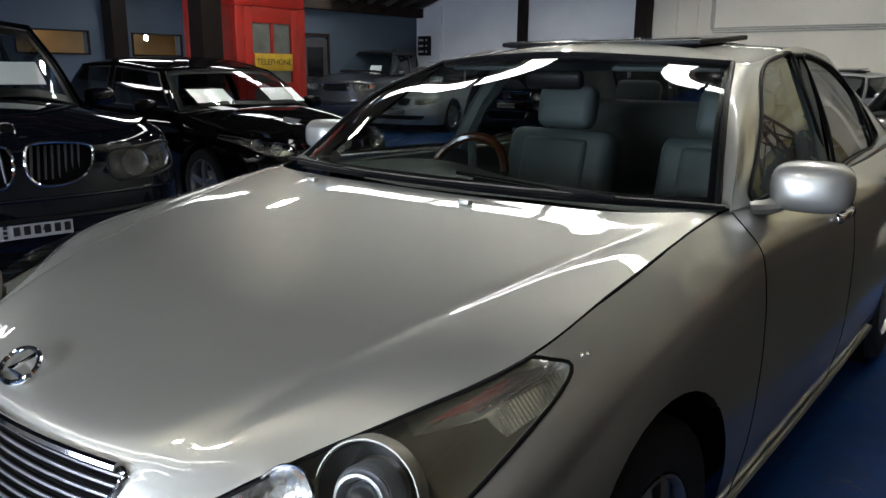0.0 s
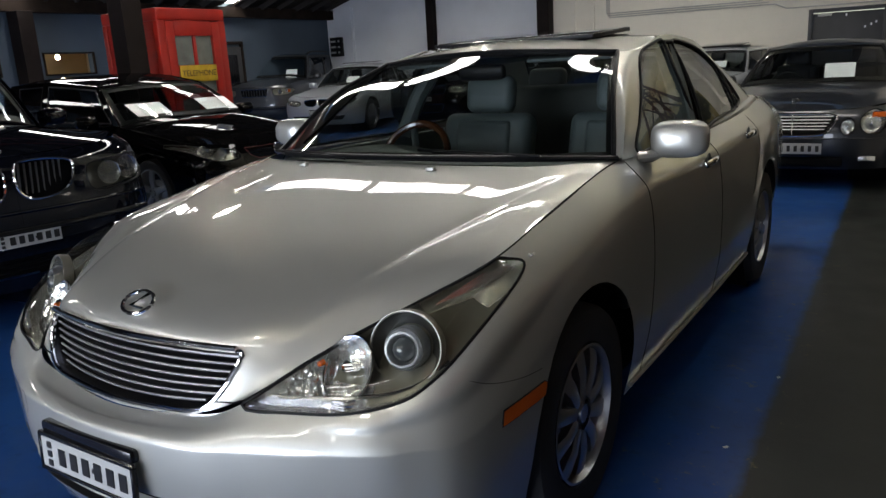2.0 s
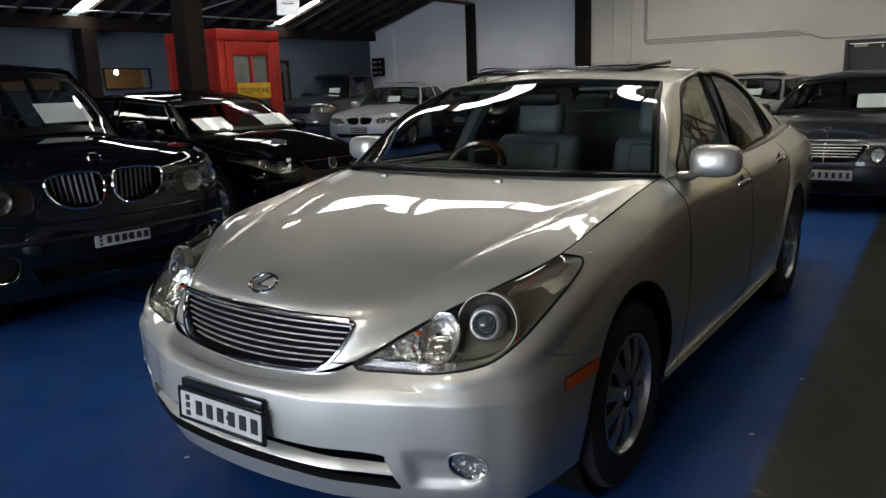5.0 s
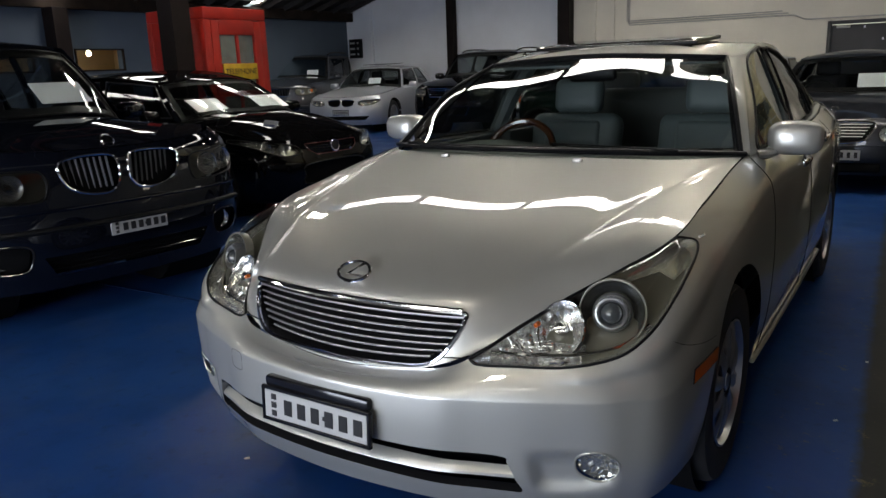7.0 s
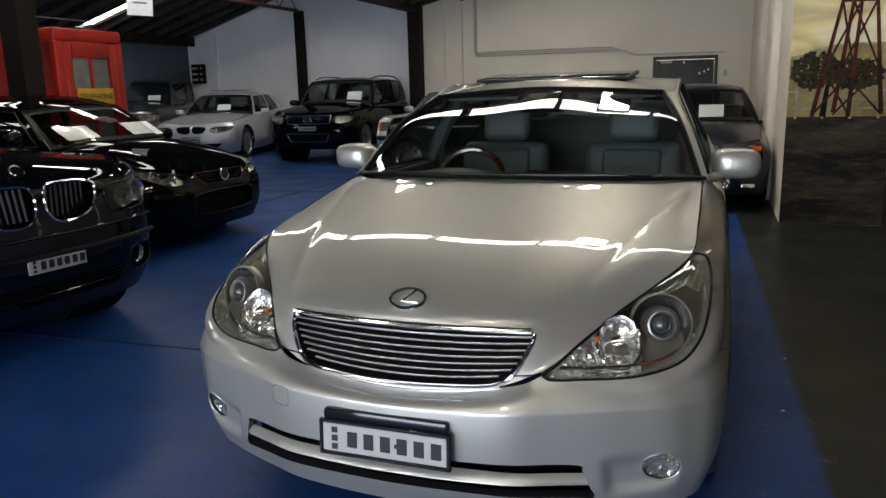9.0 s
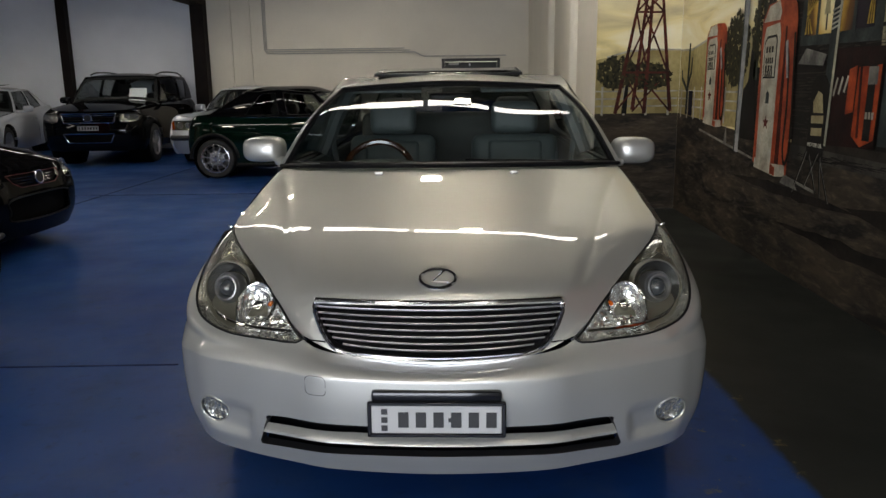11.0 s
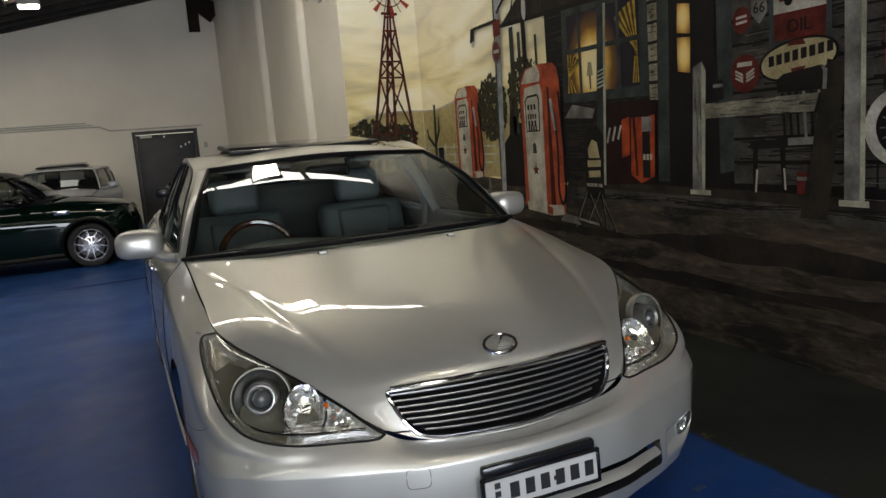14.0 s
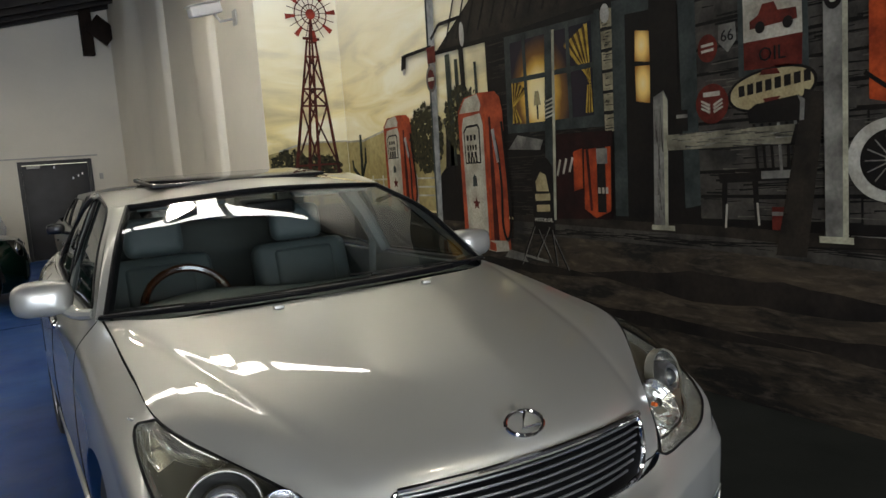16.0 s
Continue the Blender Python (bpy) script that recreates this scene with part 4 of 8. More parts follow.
# headlamps: the lens is the body's own skin, the housing lies behind it
lamp_outline = spline([(0.412, 0.637), (0.53, 0.630), (0.65, 0.634), (0.755, 0.655), (0.808, 0.698), (0.830, 0.752), (0.834, 0.806), (0.823, 0.846), (0.799, 0.868), (0.755, 0.878), (0.69, 0.842), (0.60, 0.782), (0.50, 0.715)], 48, True)
for s in (1, -1):
    lens = cut_out(shell, [(s * p[0], p[1]) for p in lamp_outline], "xz", lambda c, s=s: c.x * s > 0.38 and c.y < 0.80 and c.z > 0.6)
    loops = rims(lens)
    back = lens.copy()
    for v in back.verts:
        v.co += Vector((-0.022 * s, 0.045, -0.008))
    # the clear cover swells out over the bowls
    rim_co = np.array([tuple(p) for p in loops[0][0]])
    for v in lens.verts:
        d = float(np.sqrt(((rim_co - np.array(v.co)) ** 2).sum(1)).min())
        v.co += Vector((0.12 * s, -0.8, 0.58)) * (0.042 * (1 - (1 - min(1.0, d / 0.10)) ** 2))
    lamp = part("headlamp", outward(lens, (0, 2.4, 0.4)), LENS, sedan, "clear headlamp with a projector and chrome reflectors")
    part("lamp_seal", merge(*[tube(pts, 0.004, c) for pts, c in loops[:1]]), BLACK_TRIM, lamp)
    walls = bmesh.new()
    pts = loops[0][0]
    va = [walls.verts.new(p) for p in pts]
    vb = [walls.verts.new(p + Vector((-0.022 * s, 0.045, -0.008))) for p in pts]
    for k in range(len(pts)):
        walls.faces.new((va[k], va[(k + 1) % len(pts)], vb[(k + 1) % len(pts)], vb[k]))
    flutes = cut_out(back, [(s * p[0], p[1]) for p in ((0.62, 0.80), (0.68, 0.775), (0.76, 0.80), (0.80, 0.78), (0.84, 0.83), (0.74, 0.90))], "xz")
    crystal = cut_out(back, [(s * p[0], p[1]) for p in ((0.38, 0.60), (0.66, 0.60), (0.66, 0.658), (0.545, 0.665), (0.50, 0.76), (0.38, 0.70))], "xz")
    part("housing", back, HOUSING, lamp)
    part("indicator_reflector", facets(crystal, 0.004, 7), FACETED, lamp, sharp=5)
    part("housing_rim", walls, REFLECTOR, lamp)
    fl = [v.co.copy() for v in flutes.verts]
    part("flutes", flutes, FLUTED, lamp)
    # raised ribs across the fluted upper corner
    for k in range(8):
        rib = []
        for q in np.linspace(0, 1, 5):
            x, z = s * (0.690 + 0.011 * k + 0.062 * q), 0.792 + 0.004 * k + 0.050 * q
            near = min(fl, key=lambda c: (c.x - x) ** 2 + (c.z - z) ** 2)
            rib.append((x, near.y - 0.012, z))
        part("flute_rib", tube(rib, 0.0034, False, 6), FACETED, lamp)
    # projector sunk in a wide bowl, chrome rings round both
    px, py, pz = s * 0.706, 0.338, 0.738
    turn = s * 16
    part("projector_bowl", moved(lathe([(0.046, 0.045), (0.060, 0.034), (0.069, 0.014), (0.073, 0.0)], 40, "y"), pose(px, py + 0.010, pz, -14, 0, turn) @ Matrix.Diagonal((1.16, 1, 1.16, 1))), BOWL_METAL, lamp)
    part("projector_bezel", moved(lathe([(0.071, 0.004), (0.073, -0.001), (0.075, -0.001), (0.0765, 0.004), (0.0765, 0.03)], 44, "y"), pose(px, py + 0.010, pz, -14, 0, turn) @ Matrix.Diagonal((1.16, 1, 1.16, 1))), HOUSING, lamp)
    part("projector_ring", moved(lathe([(0.048, 0.02), (0.050, 0.0), (0.054, -0.003), (0.058, 0.004), (0.058, 0.04)], 40, "y"), pose(px, py + 0.006, pz, -14, 0, turn) @ Matrix.Diagonal((0.88, 1, 0.88, 1))), SATIN, lamp)
    part("projector_collar", moved(lathe([(0.034, 0.004), (0.037, -0.006), (0.042, -0.010), (0.047, -0.009), (0.051, 0.0), (0.051, 0.03)], 36, "y"), pose(px, py + 0.002, pz, -14, 0, turn) @ Matrix.Diagonal((0.88, 1, 0.88, 1))), SATIN, lamp)
    part("projector_lens", moved(lathe([(0.0, -0.020), (0.012, -0.018), (0.023, -0.012), (0.031, -0.003), (0.035, 0.008)], 32, "y"), pose(px, py + 0.002, pz, -14, 0, turn) @ Matrix.Diagonal((0.88, 1, 0.88, 1))), PROJECTOR, lamp)
    # faceted high beam bowl with its bulb shield
    hb = lathe([(0.010, 0.036), (0.018, 0.034), (0.026, 0.031), (0.034, 0.027), (0.042, 0.022), (0.049, 0.016), (0.056, 0.009), (0.062, 0.003), (0.066, -0.001)], 26, "y")
    rng = random.Random(4)
    for v in hb.verts:
        v.co += Vector((rng.uniform(-1, 1), rng.uniform(-1, 1), rng.uniform(-1, 1))) * 0.0018
    part("reflector_bowl", moved(hb, pose(s * 0.596, 0.272, 0.697, -36, 0, s * 10) @ Matrix.Diagonal((0.92, 1, 1.18, 1))), FACETED, lamp, sharp=5)
    part("reflector_rim", moved(tube([(0.067 * 0.92 * math.cos(a), 0, 0.067 * 1.18 * math.sin(a)) for a in np.linspace(0, math.tau, 36, endpoint=False)], 0.003, True, 6), pose(s * 0.596, 0.271, 0.697, -36, 0, s * 10)), CHROME, lamp)
    part("bulb_shield", moved(lathe([(0.0, -0.012), (0.014, -0.010), (0.018, 0.0), (0.018, 0.03)], 16, "y"), pose(s * 0.588, 0.286, 0.694, -30)), CHROME, lamp)
    # indicator corner
    part("indicator_bulb", moved(lathe([(0.0, -0.009), (0.006, -0.005), (0.007, 0.01)], 14, "y"), pose(s * 0.538, 0.245, 0.710)), AMBER, lamp)
    part("lamp_sill", tube(spline([(s * 0.45, 0.155, 0.650), (s * 0.55, 0.195, 0.646), (s * 0.66, 0.255, 0.646), (s * 0.74, 0.325, 0.660), (s * 0.79, 0.40, 0.70)], 20), 0.006), CHROME, lamp)

# lower intake: two slots with a bar between, and fog lamps
mouth = [(-0.50, 0.408), (-0.25, 0.414), (0, 0.416), (0.25, 0.414), (0.50, 0.408), (0.529, 0.385), (0.545, 0.340), (0.556, 0.298), (0.50, 0.298), (0.25, 0.311), (0, 0.315), (-0.25, 0.311), (-0.50, 0.298), (-0.556, 0.298), (-0.545, 0.340), (-0.529, 0.385)]
blade_outline = [(-0.56, 0.367), (-0.25, 0.373), (0, 0.375), (0.25, 0.373), (0.56, 0.367), (0.56, 0.341), (0.25, 0.348), (0, 0.350), (-0.25, 0.348), (-0.56, 0.341)]
hole = cut_out(shell, spline(mouth, 72, True), "xz", lambda c: c.y < 0.4)
edge = rims(hole)[0][0]
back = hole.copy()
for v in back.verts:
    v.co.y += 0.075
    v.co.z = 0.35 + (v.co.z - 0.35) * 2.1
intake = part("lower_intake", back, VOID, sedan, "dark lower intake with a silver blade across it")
sides = bmesh.new()
va = [sides.verts.new(p) for p in edge]
vb = [sides.verts.new((p[0] * 0.985, p[1] + 0.035, lerp(p[2], 0.356, 0.06))) for p in edge]
for k in range(len(va)):
    sides.faces.new((va[k], va[(k + 1) % len(va)], vb[(k + 1) % len(va)], vb[k]))
# return walls coloured dark to carry the shade inside the slot
part("intake_return", sides, DARK_METAL, intake)
blade = cut_out(hole, blade_outline, "xz")
for v in blade.verts:
    up = (v.co.z - 0.346) / 0.028
    v.co.y += 0.003 + 0.034 * max(0.0, up) ** 1.6
bmesh.ops.recalc_face_normals(blade, faces=blade.faces)
part("intake_blade", blade, SILVER, intake)
hole.free()
for s in (1, -1):
    hole = cut_out(shell, [(s * p[0], p[1]) for p in oval(0.727, 0.377, 0.052, 0.047, 32, 2.0, 0.0)], "xz", lambda c, s=s: c.x * s > 0.5 and c.y < 0.5)
    edge = rims(hole)
    back = hole.copy()
    for v in back.verts:
        v.co.y += 0.014
    fog = part("fog_lamp", facets(back, 0.0022, 8), FOG_BOWL, sedan, "round clear fog lamp in the bumper", sharp=5)
    fl = pushed(hole, 0.0)
    for v in fl.verts:
        v.co.y -= 0.004
    part("fog_lens", outward(fl, (0, 2.4, 0.4)), LENS, fog)
    part("fog_bezel", tube(edge[0][0], 0.003, True), SILVER, fog)

for s in (1, -1):
    chip = cut_out(shell, [(0.452, 0.538), (0.655, 0.535), (0.668, 0.566), (0.655, 0.572), (0.462, 0.572)], "yz", lambda c, s=s: c.x * s > 0.6 and c.y < 0.8)
    chip_edge = rims(chip)
    marker = part("side_marker", pushed(outward(chip, (0, 2.4, 0.4)), 0.003), AMBER, sedan, "amber side marker in the bumper")
    part("marker_seal", tube(chip_edge[0][0], 0.003, True, 5), BLACK_TRIM, marker)
bmesh.ops.recalc_face_normals(shell, faces=shell.faces)
skin = BVHTree.FromBMesh(shell)
body = part("body", shell, SILVER, sedan, sharp=50)

# bonnet with the grille opening
H0 = [(0, 0.062, 0.577), (0, 0.076, 0.645), (0, 0.105, 0.742), (0, 0.17, 0.803), (0, 0.45, 0.897), (0, 0.80, 0.968), (0, 1.06, 1.018), (0, 1.165, 1.036)]
H1 = [(0.17, 0.070, 0.586), (0.18, 0.084, 0.650), (0.185, 0.114, 0.742), (0.19, 0.185, 0.803), (0.25, 0.46, 0.895), (0.30, 0.81, 0.965), (0.32, 1.08, 1.015), (0.33, 1.185, 1.033)]
H2 = [(0.30, 0.086, 0.606), (0.335, 0.112, 0.667), (0.366, 0.155, 0.737), (0.39, 0.235, 0.796), (0.47, 0.50, 0.880), (0.555, 0.86, 0.953), (0.60, 1.15, 1.004), (0.61, 1.27, 1.024)]
H3 = [(0.408, 0.118, 0.645), (0.455, 0.166, 0.676), (0.50, 0.230, 0.711), (0.58, 0.347, 0.764), (0.762, 0.639, 0.872), (0.780, 0.95, 0.934), (0.782, 1.28, 0.988), (0.782, 1.48, 1.012)]
hood = hood_bm([H0, H1, H2, H3], 100, 300)
crease_y, crease_x = (0.12, 0.30, 0.55, 0.95, 1.20, 1.45), (0.395, 0.463, 0.539, 0.639, 0.704, 0.764)
for v in hood.verts:
    if v.co.y > 0.12:
        d = abs(v.co.x) - float(np.interp(v.co.y, crease_y, crease_x))
        fade = min(1, (v.co.y - 0.12) / 0.20) * min(1.0, max(0.0, (1.42 - v.co.y) / 0.25))
        rim = float(np.interp(v.co.y, [q[1] for q in H3], [q[0] for q in H3])) - abs(v.co.x)
        v.co.z += (0.0044 * math.tanh(d / 0.066) * min(1.0, max(0.0, rim / 0.07)) - 0.0058 / math.cosh(min(8.0, abs(d) / 0.0150))) * fade
half_outline = [(0.376, 0.722), (0.368, 0.698), (0.350, 0.662), (0.322, 0.627), (0.285, 0.607), (0.21, 0.597)]
grille_outline = spline([(-0.366, 0.742), (-0.25, 0.748), (0, 0.751), (0.25, 0.748), (0.366, 0.742)] + half_outline + [(0, 0.589)] + [(-x, z) for x, z in reversed(half_outline)], 96, True)
opening = cut_out(hood, grille_outline, "xz", lambda c: c.y < 0.25)
nose = BVHTree.FromBMesh(hood)
bonnet = part("bonnet", hood, SILVER, sedan, sharp=50)
mouth_rim = rims(opening)[0][0]
grille = part("grille", tube(mouth_rim, 0.0068, True, 8), CHROME, sedan, "chrome framed grille with seven bars")
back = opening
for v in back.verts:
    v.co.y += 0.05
# black sheet behind the bars in place of the shade there
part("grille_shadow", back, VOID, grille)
sides = bmesh.new()
va = [sides.verts.new(p) for p in mouth_rim]
vb = [sides.verts.new((p[0], p[1] + 0.052, p[2])) for p in mouth_rim]
for k in range(len(va)):
    sides.faces.new((va[k], va[(k + 1) % len(va)], vb[(k + 1) % len(va)], vb[k]))
part("grille_return", sides, DARK_METAL, grille)
for k in range(7):
    f = (k + 0.75) / 7.6
    z = lerp(0.742, 0.594, f)
    half = float(np.interp(z, [q[1] for q in reversed(half_outline)], [q[0] for q in reversed(half_outline)])) - 0.004
    pts = []
    for x in np.linspace(-half, half, 25):
        pts.append((x, lerp(0.118, 0.082, f) + 0.33 * x * x, z + 0.014 * (abs(x) / half) ** 2 * f))
    part("grille_bar", tube(pts, 0.0036, False, 6, 1.0), SATIN, grille)
    part("grille_blade", tube([(p[0], p[1] + 0.02, p[2]) for p in pts], 0.010, False, 6, 0.3), DARK_METAL, grille)
part("grille_brow", tube([(p[0], p[1] - 0.004, p[2] + 0.002) for p in [(x, 0.103 + 0.37 * x * x, 0.752 - 0.03 * x * x) for x in np.linspace(-0.372, 0.372, 25)]], 0.009, False, 8), CHROME, grille)
emblem = part("bonnet_badge", moved(tube([(p[0], 0, p[1]) for p in oval(0, 0, 0.054, 0.036, 32)], 0.0055, True, 8), pose(0, 0.166, 0.812, -54)), CHROME, sedan, "oval chrome bonnet badge")
part("badge_stroke", moved(tube([(0.018, -0.002, 0.030), (-0.016, -0.002, -0.014), (0.036, -0.002, -0.016)], 0.0045, False, 6), pose(0, 0.166, 0.812, -54)), CHROME, emblem)

# shut lines


def on_side(s, y, z, off=0.0):
    """The point of the body's side at y and z, moved out by off."""
    hit = skin.ray_cast(Vector((s * 2.0, y, z)), Vector((-s, 0, 0)))[0]
    return Vector(((hit.x if hit else s * 0.87) + s * off, y, z))


for s in (1, -1):
    part("bonnet_gap", tube([(s * (p[0] + 0.003), p[1], p[2] - 0.003) for p in spline(H3[4:], 30)], 0.0035), VOID, sedan)
    part("nose_gap", tube([nose.find_nearest(Vector((s * x, y, z)))[0] for x, y, z in ((0.338, 0.100, 0.634), (0.36, 0.104, 0.636), (0.385, 0.108, 0.639), (0.408, 0.114, 0.643))], 0.0022), VOID, sedan)
    for gap in (((1.545, 1.004), (1.552, 0.97), (1.56, 0.92), (1.562, 0.80), (1.55, 0.62), (1.53, 0.42), (1.50, 0.26)), ((2.52, 0.99), (2.53, 0.92), (2.53, 0.80), (2.53, 0.62), (2.53, 0.42), (2.53, 0.26)), ((3.40, 1.0), (3.42, 0.90), (3.40, 0.80), (3.30, 0.70), (3.24, 0.60))):
        part("door_gap", tube([on_side(s, y, z, -0.0006) for y, z, _ in spline([(*q, 0) for q in gap], 30)], 0.0026), VOID, sedan)
    part("bumper_gap", tube([on_side(s, y, z, -0.0006) for y, z, _ in spline([(0.375, 0.676, 0), (0.43, 0.650, 0), (0.50, 0.630, 0), (0.58, 0.615, 0), (0.655, 0.607, 0)], 20)], 0.0010), VOID, sedan)
    part("sill_strip", tube([(s * p[0], p[1], p[2]) for p in spline([(0.878, 1.38, 0.262), (0.882, 1.9, 0.262), (0.882, 2.6, 0.262), (0.878, 3.28, 0.265)], 20)], 0.010), SILVER, sedan)
    for y, z in ((2.36, 0.895), (3.20, 0.925)):
        handle = part("door_handle", moved(box(0.03, 0.20, 0.034, 0.013, segments=3), pose(on_side(s, y, z).x + s * 0.010, y, z)), CHROME, sedan)
        part("handle_cup", moved(lathe([(0.0, -0.006), (0.03, -0.004), (0.042, 0.002)], 20), pose(on_side(s, y, z).x + s * 0.001, y - 0.02, z - 0.002, 0, 0, 0 if s > 0 else 180)), DARK_METAL, handle)

# cover of the towing eye in the bumper
cover = []
for x, z in oval(-0.357, 0.530, 0.032, 0.029, 28, 4.5):
    y = skin.ray_cast(Vector((x, -2.0, z)), Vector((0, 1, 0)))[0].y
    cover.append((x, y + 0.0004, z))
part("towing_eye_cover", tube(cover, 0.0011, True, 6), DARK_METAL, sedan)

# cabin
BELT = [(0, 1.205, 1.046), (0.45, 1.265, 1.040), (0.775, 1.50, 1.022), (0.803, 1.565, 1.012), (0.810, 2.40, 1.0), (0.808, 2.60, 1.004), (0.795, 3.10, 1.028), (0.765, 3.55, 1.055), (0.70, 4.02, 1.075), (0.42, 4.20, 1.085), (0, 4.26, 1.09)]
RAIL = [(0, 1.986, 1.402), (0.34, 2.014, 1.389), (0.580, 2.077, 1.374), (0.632, 2.17, 1.380), (0.634, 2.44, 1.428), (0.632, 2.62, 1.436), (0.622, 3.02, 1.414), (0.600, 3.34, 1.364), (0.53, 3.46, 1.368), (0.30, 3.53, 1.392), (0, 3.55, 1.40)]
front_pane = spline([(1.665, 1.022), (1.80, 1.118), (1.95, 1.220), (2.09, 1.322), (2.20, 1.374), (2.34, 1.400), (2.46, 1.407), (2.45, 1.30), (2.455, 1.16), (2.465, 1.022), (2.20, 1.016), (1.92, 1.018)], 60, True)
rear_pane = spline([(2.60, 1.024), (2.605, 1.16), (2.595, 1.30), (2.588, 1.404), (2.78, 1.403), (2.95, 1.384), (3.12, 1.352), (3.25, 1.312), (3.345, 1.262), (3.33, 1.17), (3.335, 1.054), (3.10, 1.042), (2.85, 1.031)], 60, True)
quarter_pane = spline([(3.36, 1.058), (3.357, 1.16), (3.372, 1.246), (3.45, 1.196), (3.515, 1.13), (3.54, 1.085), (3.50, 1.068), (3.43, 1.062)], 30, True)
door_post = [(2.475, 1.022), (2.464, 1.16), (2.459, 1.30), (2.468, 1.407), (2.580, 1.407), (2.586, 1.30), (2.595, 1.16), (2.590, 1.022)]
cabin(sedan, BELT, RAIL, 1.456, "sspppppprr", SILVER, SIDE_GLASS, 2.72, (WINDSCREEN, TINTED), screen_head=1.0, sub=10, bulge=0.011, bow=(0.024, 0.0205, 0.048), windows=[("side_window", front_pane, SIDE_GLASS), ("side_window", rear_pane, SIDE_GLASS), ("quarter_window", quarter_pane, SIDE_GLASS), ("door_pillar", door_post, BLACK_GLOSS)])
part("screen_surround", tube([(s_, y_, z_) for s_, y_, z_ in [tuple(p) for p in spline([(-0.79, 1.50, 1.022), (-0.45, 1.272, 1.046), (0, 1.19, 1.052), (0.45, 1.272, 1.046), (0.79, 1.50, 1.022)], 40)]], 0.018, False, 8, 0.5), BLACK_TRIM, sedan)
low_edge, high_edge = spline(S_TOP, 210)[105:166:3], spline(BELT, 100)[30:81]
high_edge = high_edge[np.linspace(0, len(high_edge) - 1, len(low_edge)).round().astype(int)]
for s in (1, -1):
    shoulder = [[(s * (p[0] - 0.004), p[1], p[2] - 0.004) for p in low_edge], [(s * (lerp(p[0], q[0], 0.5) + 0.004), lerp(p[1], q[1], 0.5), lerp(p[2], q[2], 0.5) + 0.006) for p, q in zip(low_edge, high_edge)], [(s * (q[0] - 0.003), q[1], q[2] + 0.002) for q in high_edge]]
    part("belt_shoulder", outward(grid_bm(loft(shoulder, 60, 4)), (0, 2.7, 0.6)), SILVER, sedan)
part("rear_deck", mirrored(grid_bm(loft([[(0.80, 3.22, 1.008), (0.778, 3.60, 1.033), (0.70, 3.98, 1.06), (0.42, 4.20, 1.07), (0, 4.26, 1.075)], [(0.80, 3.30, 1.005), (0.793, 3.62, 1.025), (0.74, 4.2, 1.042), (0.4, 4.72, 1.012), (0, 4.76, 1.012)]], 20, 6))), SILVER, sedan)
part("boot_lid", grid_bm(loft([[(-0.70, 4.0, 1.055), (-0.66, 4.45, 1.04), (-0.62, 4.72, 1.02)], [(-0.35, 4.2, 1.08), (-0.35, 4.5, 1.065), (-0.35, 4.76, 1.03)], [(0, 4.24, 1.088), (0, 4.52, 1.07), (0, 4.79, 1.03)], [(0.35, 4.2, 1.08), (0.35, 4.5, 1.065), (0.35, 4.76, 1.03)], [(0.70, 4.0, 1.055), (0.66, 4.45, 1.04), (0.62, 4.72, 1.02)]], 12, 24)), SILVER, sedan)
for x, y in ((-0.14, 1.20), (0.50, 1.29)):
    arm = part("wiper", tube([(x, y - 0.01, 1.044), (x - 0.12, y - 0.008, 1.050), (x - 0.34, y + 0.03, 1.052)], 0.007), BLACK_TRIM, sedan)
    part("wiper_blade", tube([(x + 0.10, y + 0.002, 1.050), (x - 0.15, y + 0.012, 1.056), (x - 0.42, y + 0.055, 1.058)], 0.006), BLACK_TRIM, arm)
for x in (-0.285, 0.285):
    part("washer_nozzle", box(0.035, 0.022, 0.014, 0.005, at=(x, 1.118, 1.026)), SILVER, sedan)
sunroof = part("sunroof", moved(box(0.80, 0.46, 0.012, 0.005, segments=2), pose(-0.02, 2.52, 1.466, 4.0)), DARK_GLASS, sedan, "dark glass sunroof tilted up at the back")
part("sunroof_seal", moved(merge(box(0.83, 0.014, 0.02, 0.005, at=(0, 0.235, -0.004)), box(0.83, 0.014, 0.016, 0.004, at=(0, -0.235, -0.004)), box(0.014, 0.47, 0.018, 0.004, at=(0.41, 0, -0.004)), box(0.014, 0.47, 0.018, 0.004, at=(-0.41, 0, -0.004))), pose(-0.02, 2.52, 1.466, 4.0)), BLACK_TRIM, sunroof)
part("sunroof_well", box(0.80, 0.48, 0.02, 0.004, at=(-0.02, 2.54, 1.445)), VOID, sunroof)
wing_mirror(sedan, 0.918, 1.78, 1.056, SILVER, 0.205, 0.132, (0.79, -0.12, -0.055))
wing_mirror(sedan, -0.948, 1.78, 1.078, SILVER, 0.205, 0.128, (0.79, -0.12, -0.065))

# inside
part("dashboard", grid_bm(loft([[(-0.74, 1.45, 0.99), (-0.74, 1.75, 0.985), (-0.74, 1.86, 0.90), (-0.74, 1.88, 0.62)], [(-0.37, 1.34, 1.01), (-0.37, 1.72, 1.03), (-0.37, 1.88, 0.95), (-0.37, 1.90, 0.62)], [(0, 1.26, 1.015), (0, 1.70, 1.0), (0, 1.86, 0.92), (0, 1.88, 0.62)], [(0.37, 1.34, 1.01), (0.37, 1.72, 0.99), (0.37, 1.86, 0.90), (0.37, 1.90, 0.62)], [(0.74, 1.45, 0.99), (0.74, 1.75, 0.985), (0.74, 1.86, 0.90), (0.74, 1.88, 0.62)]], 20, 32)), DASH, sedan)
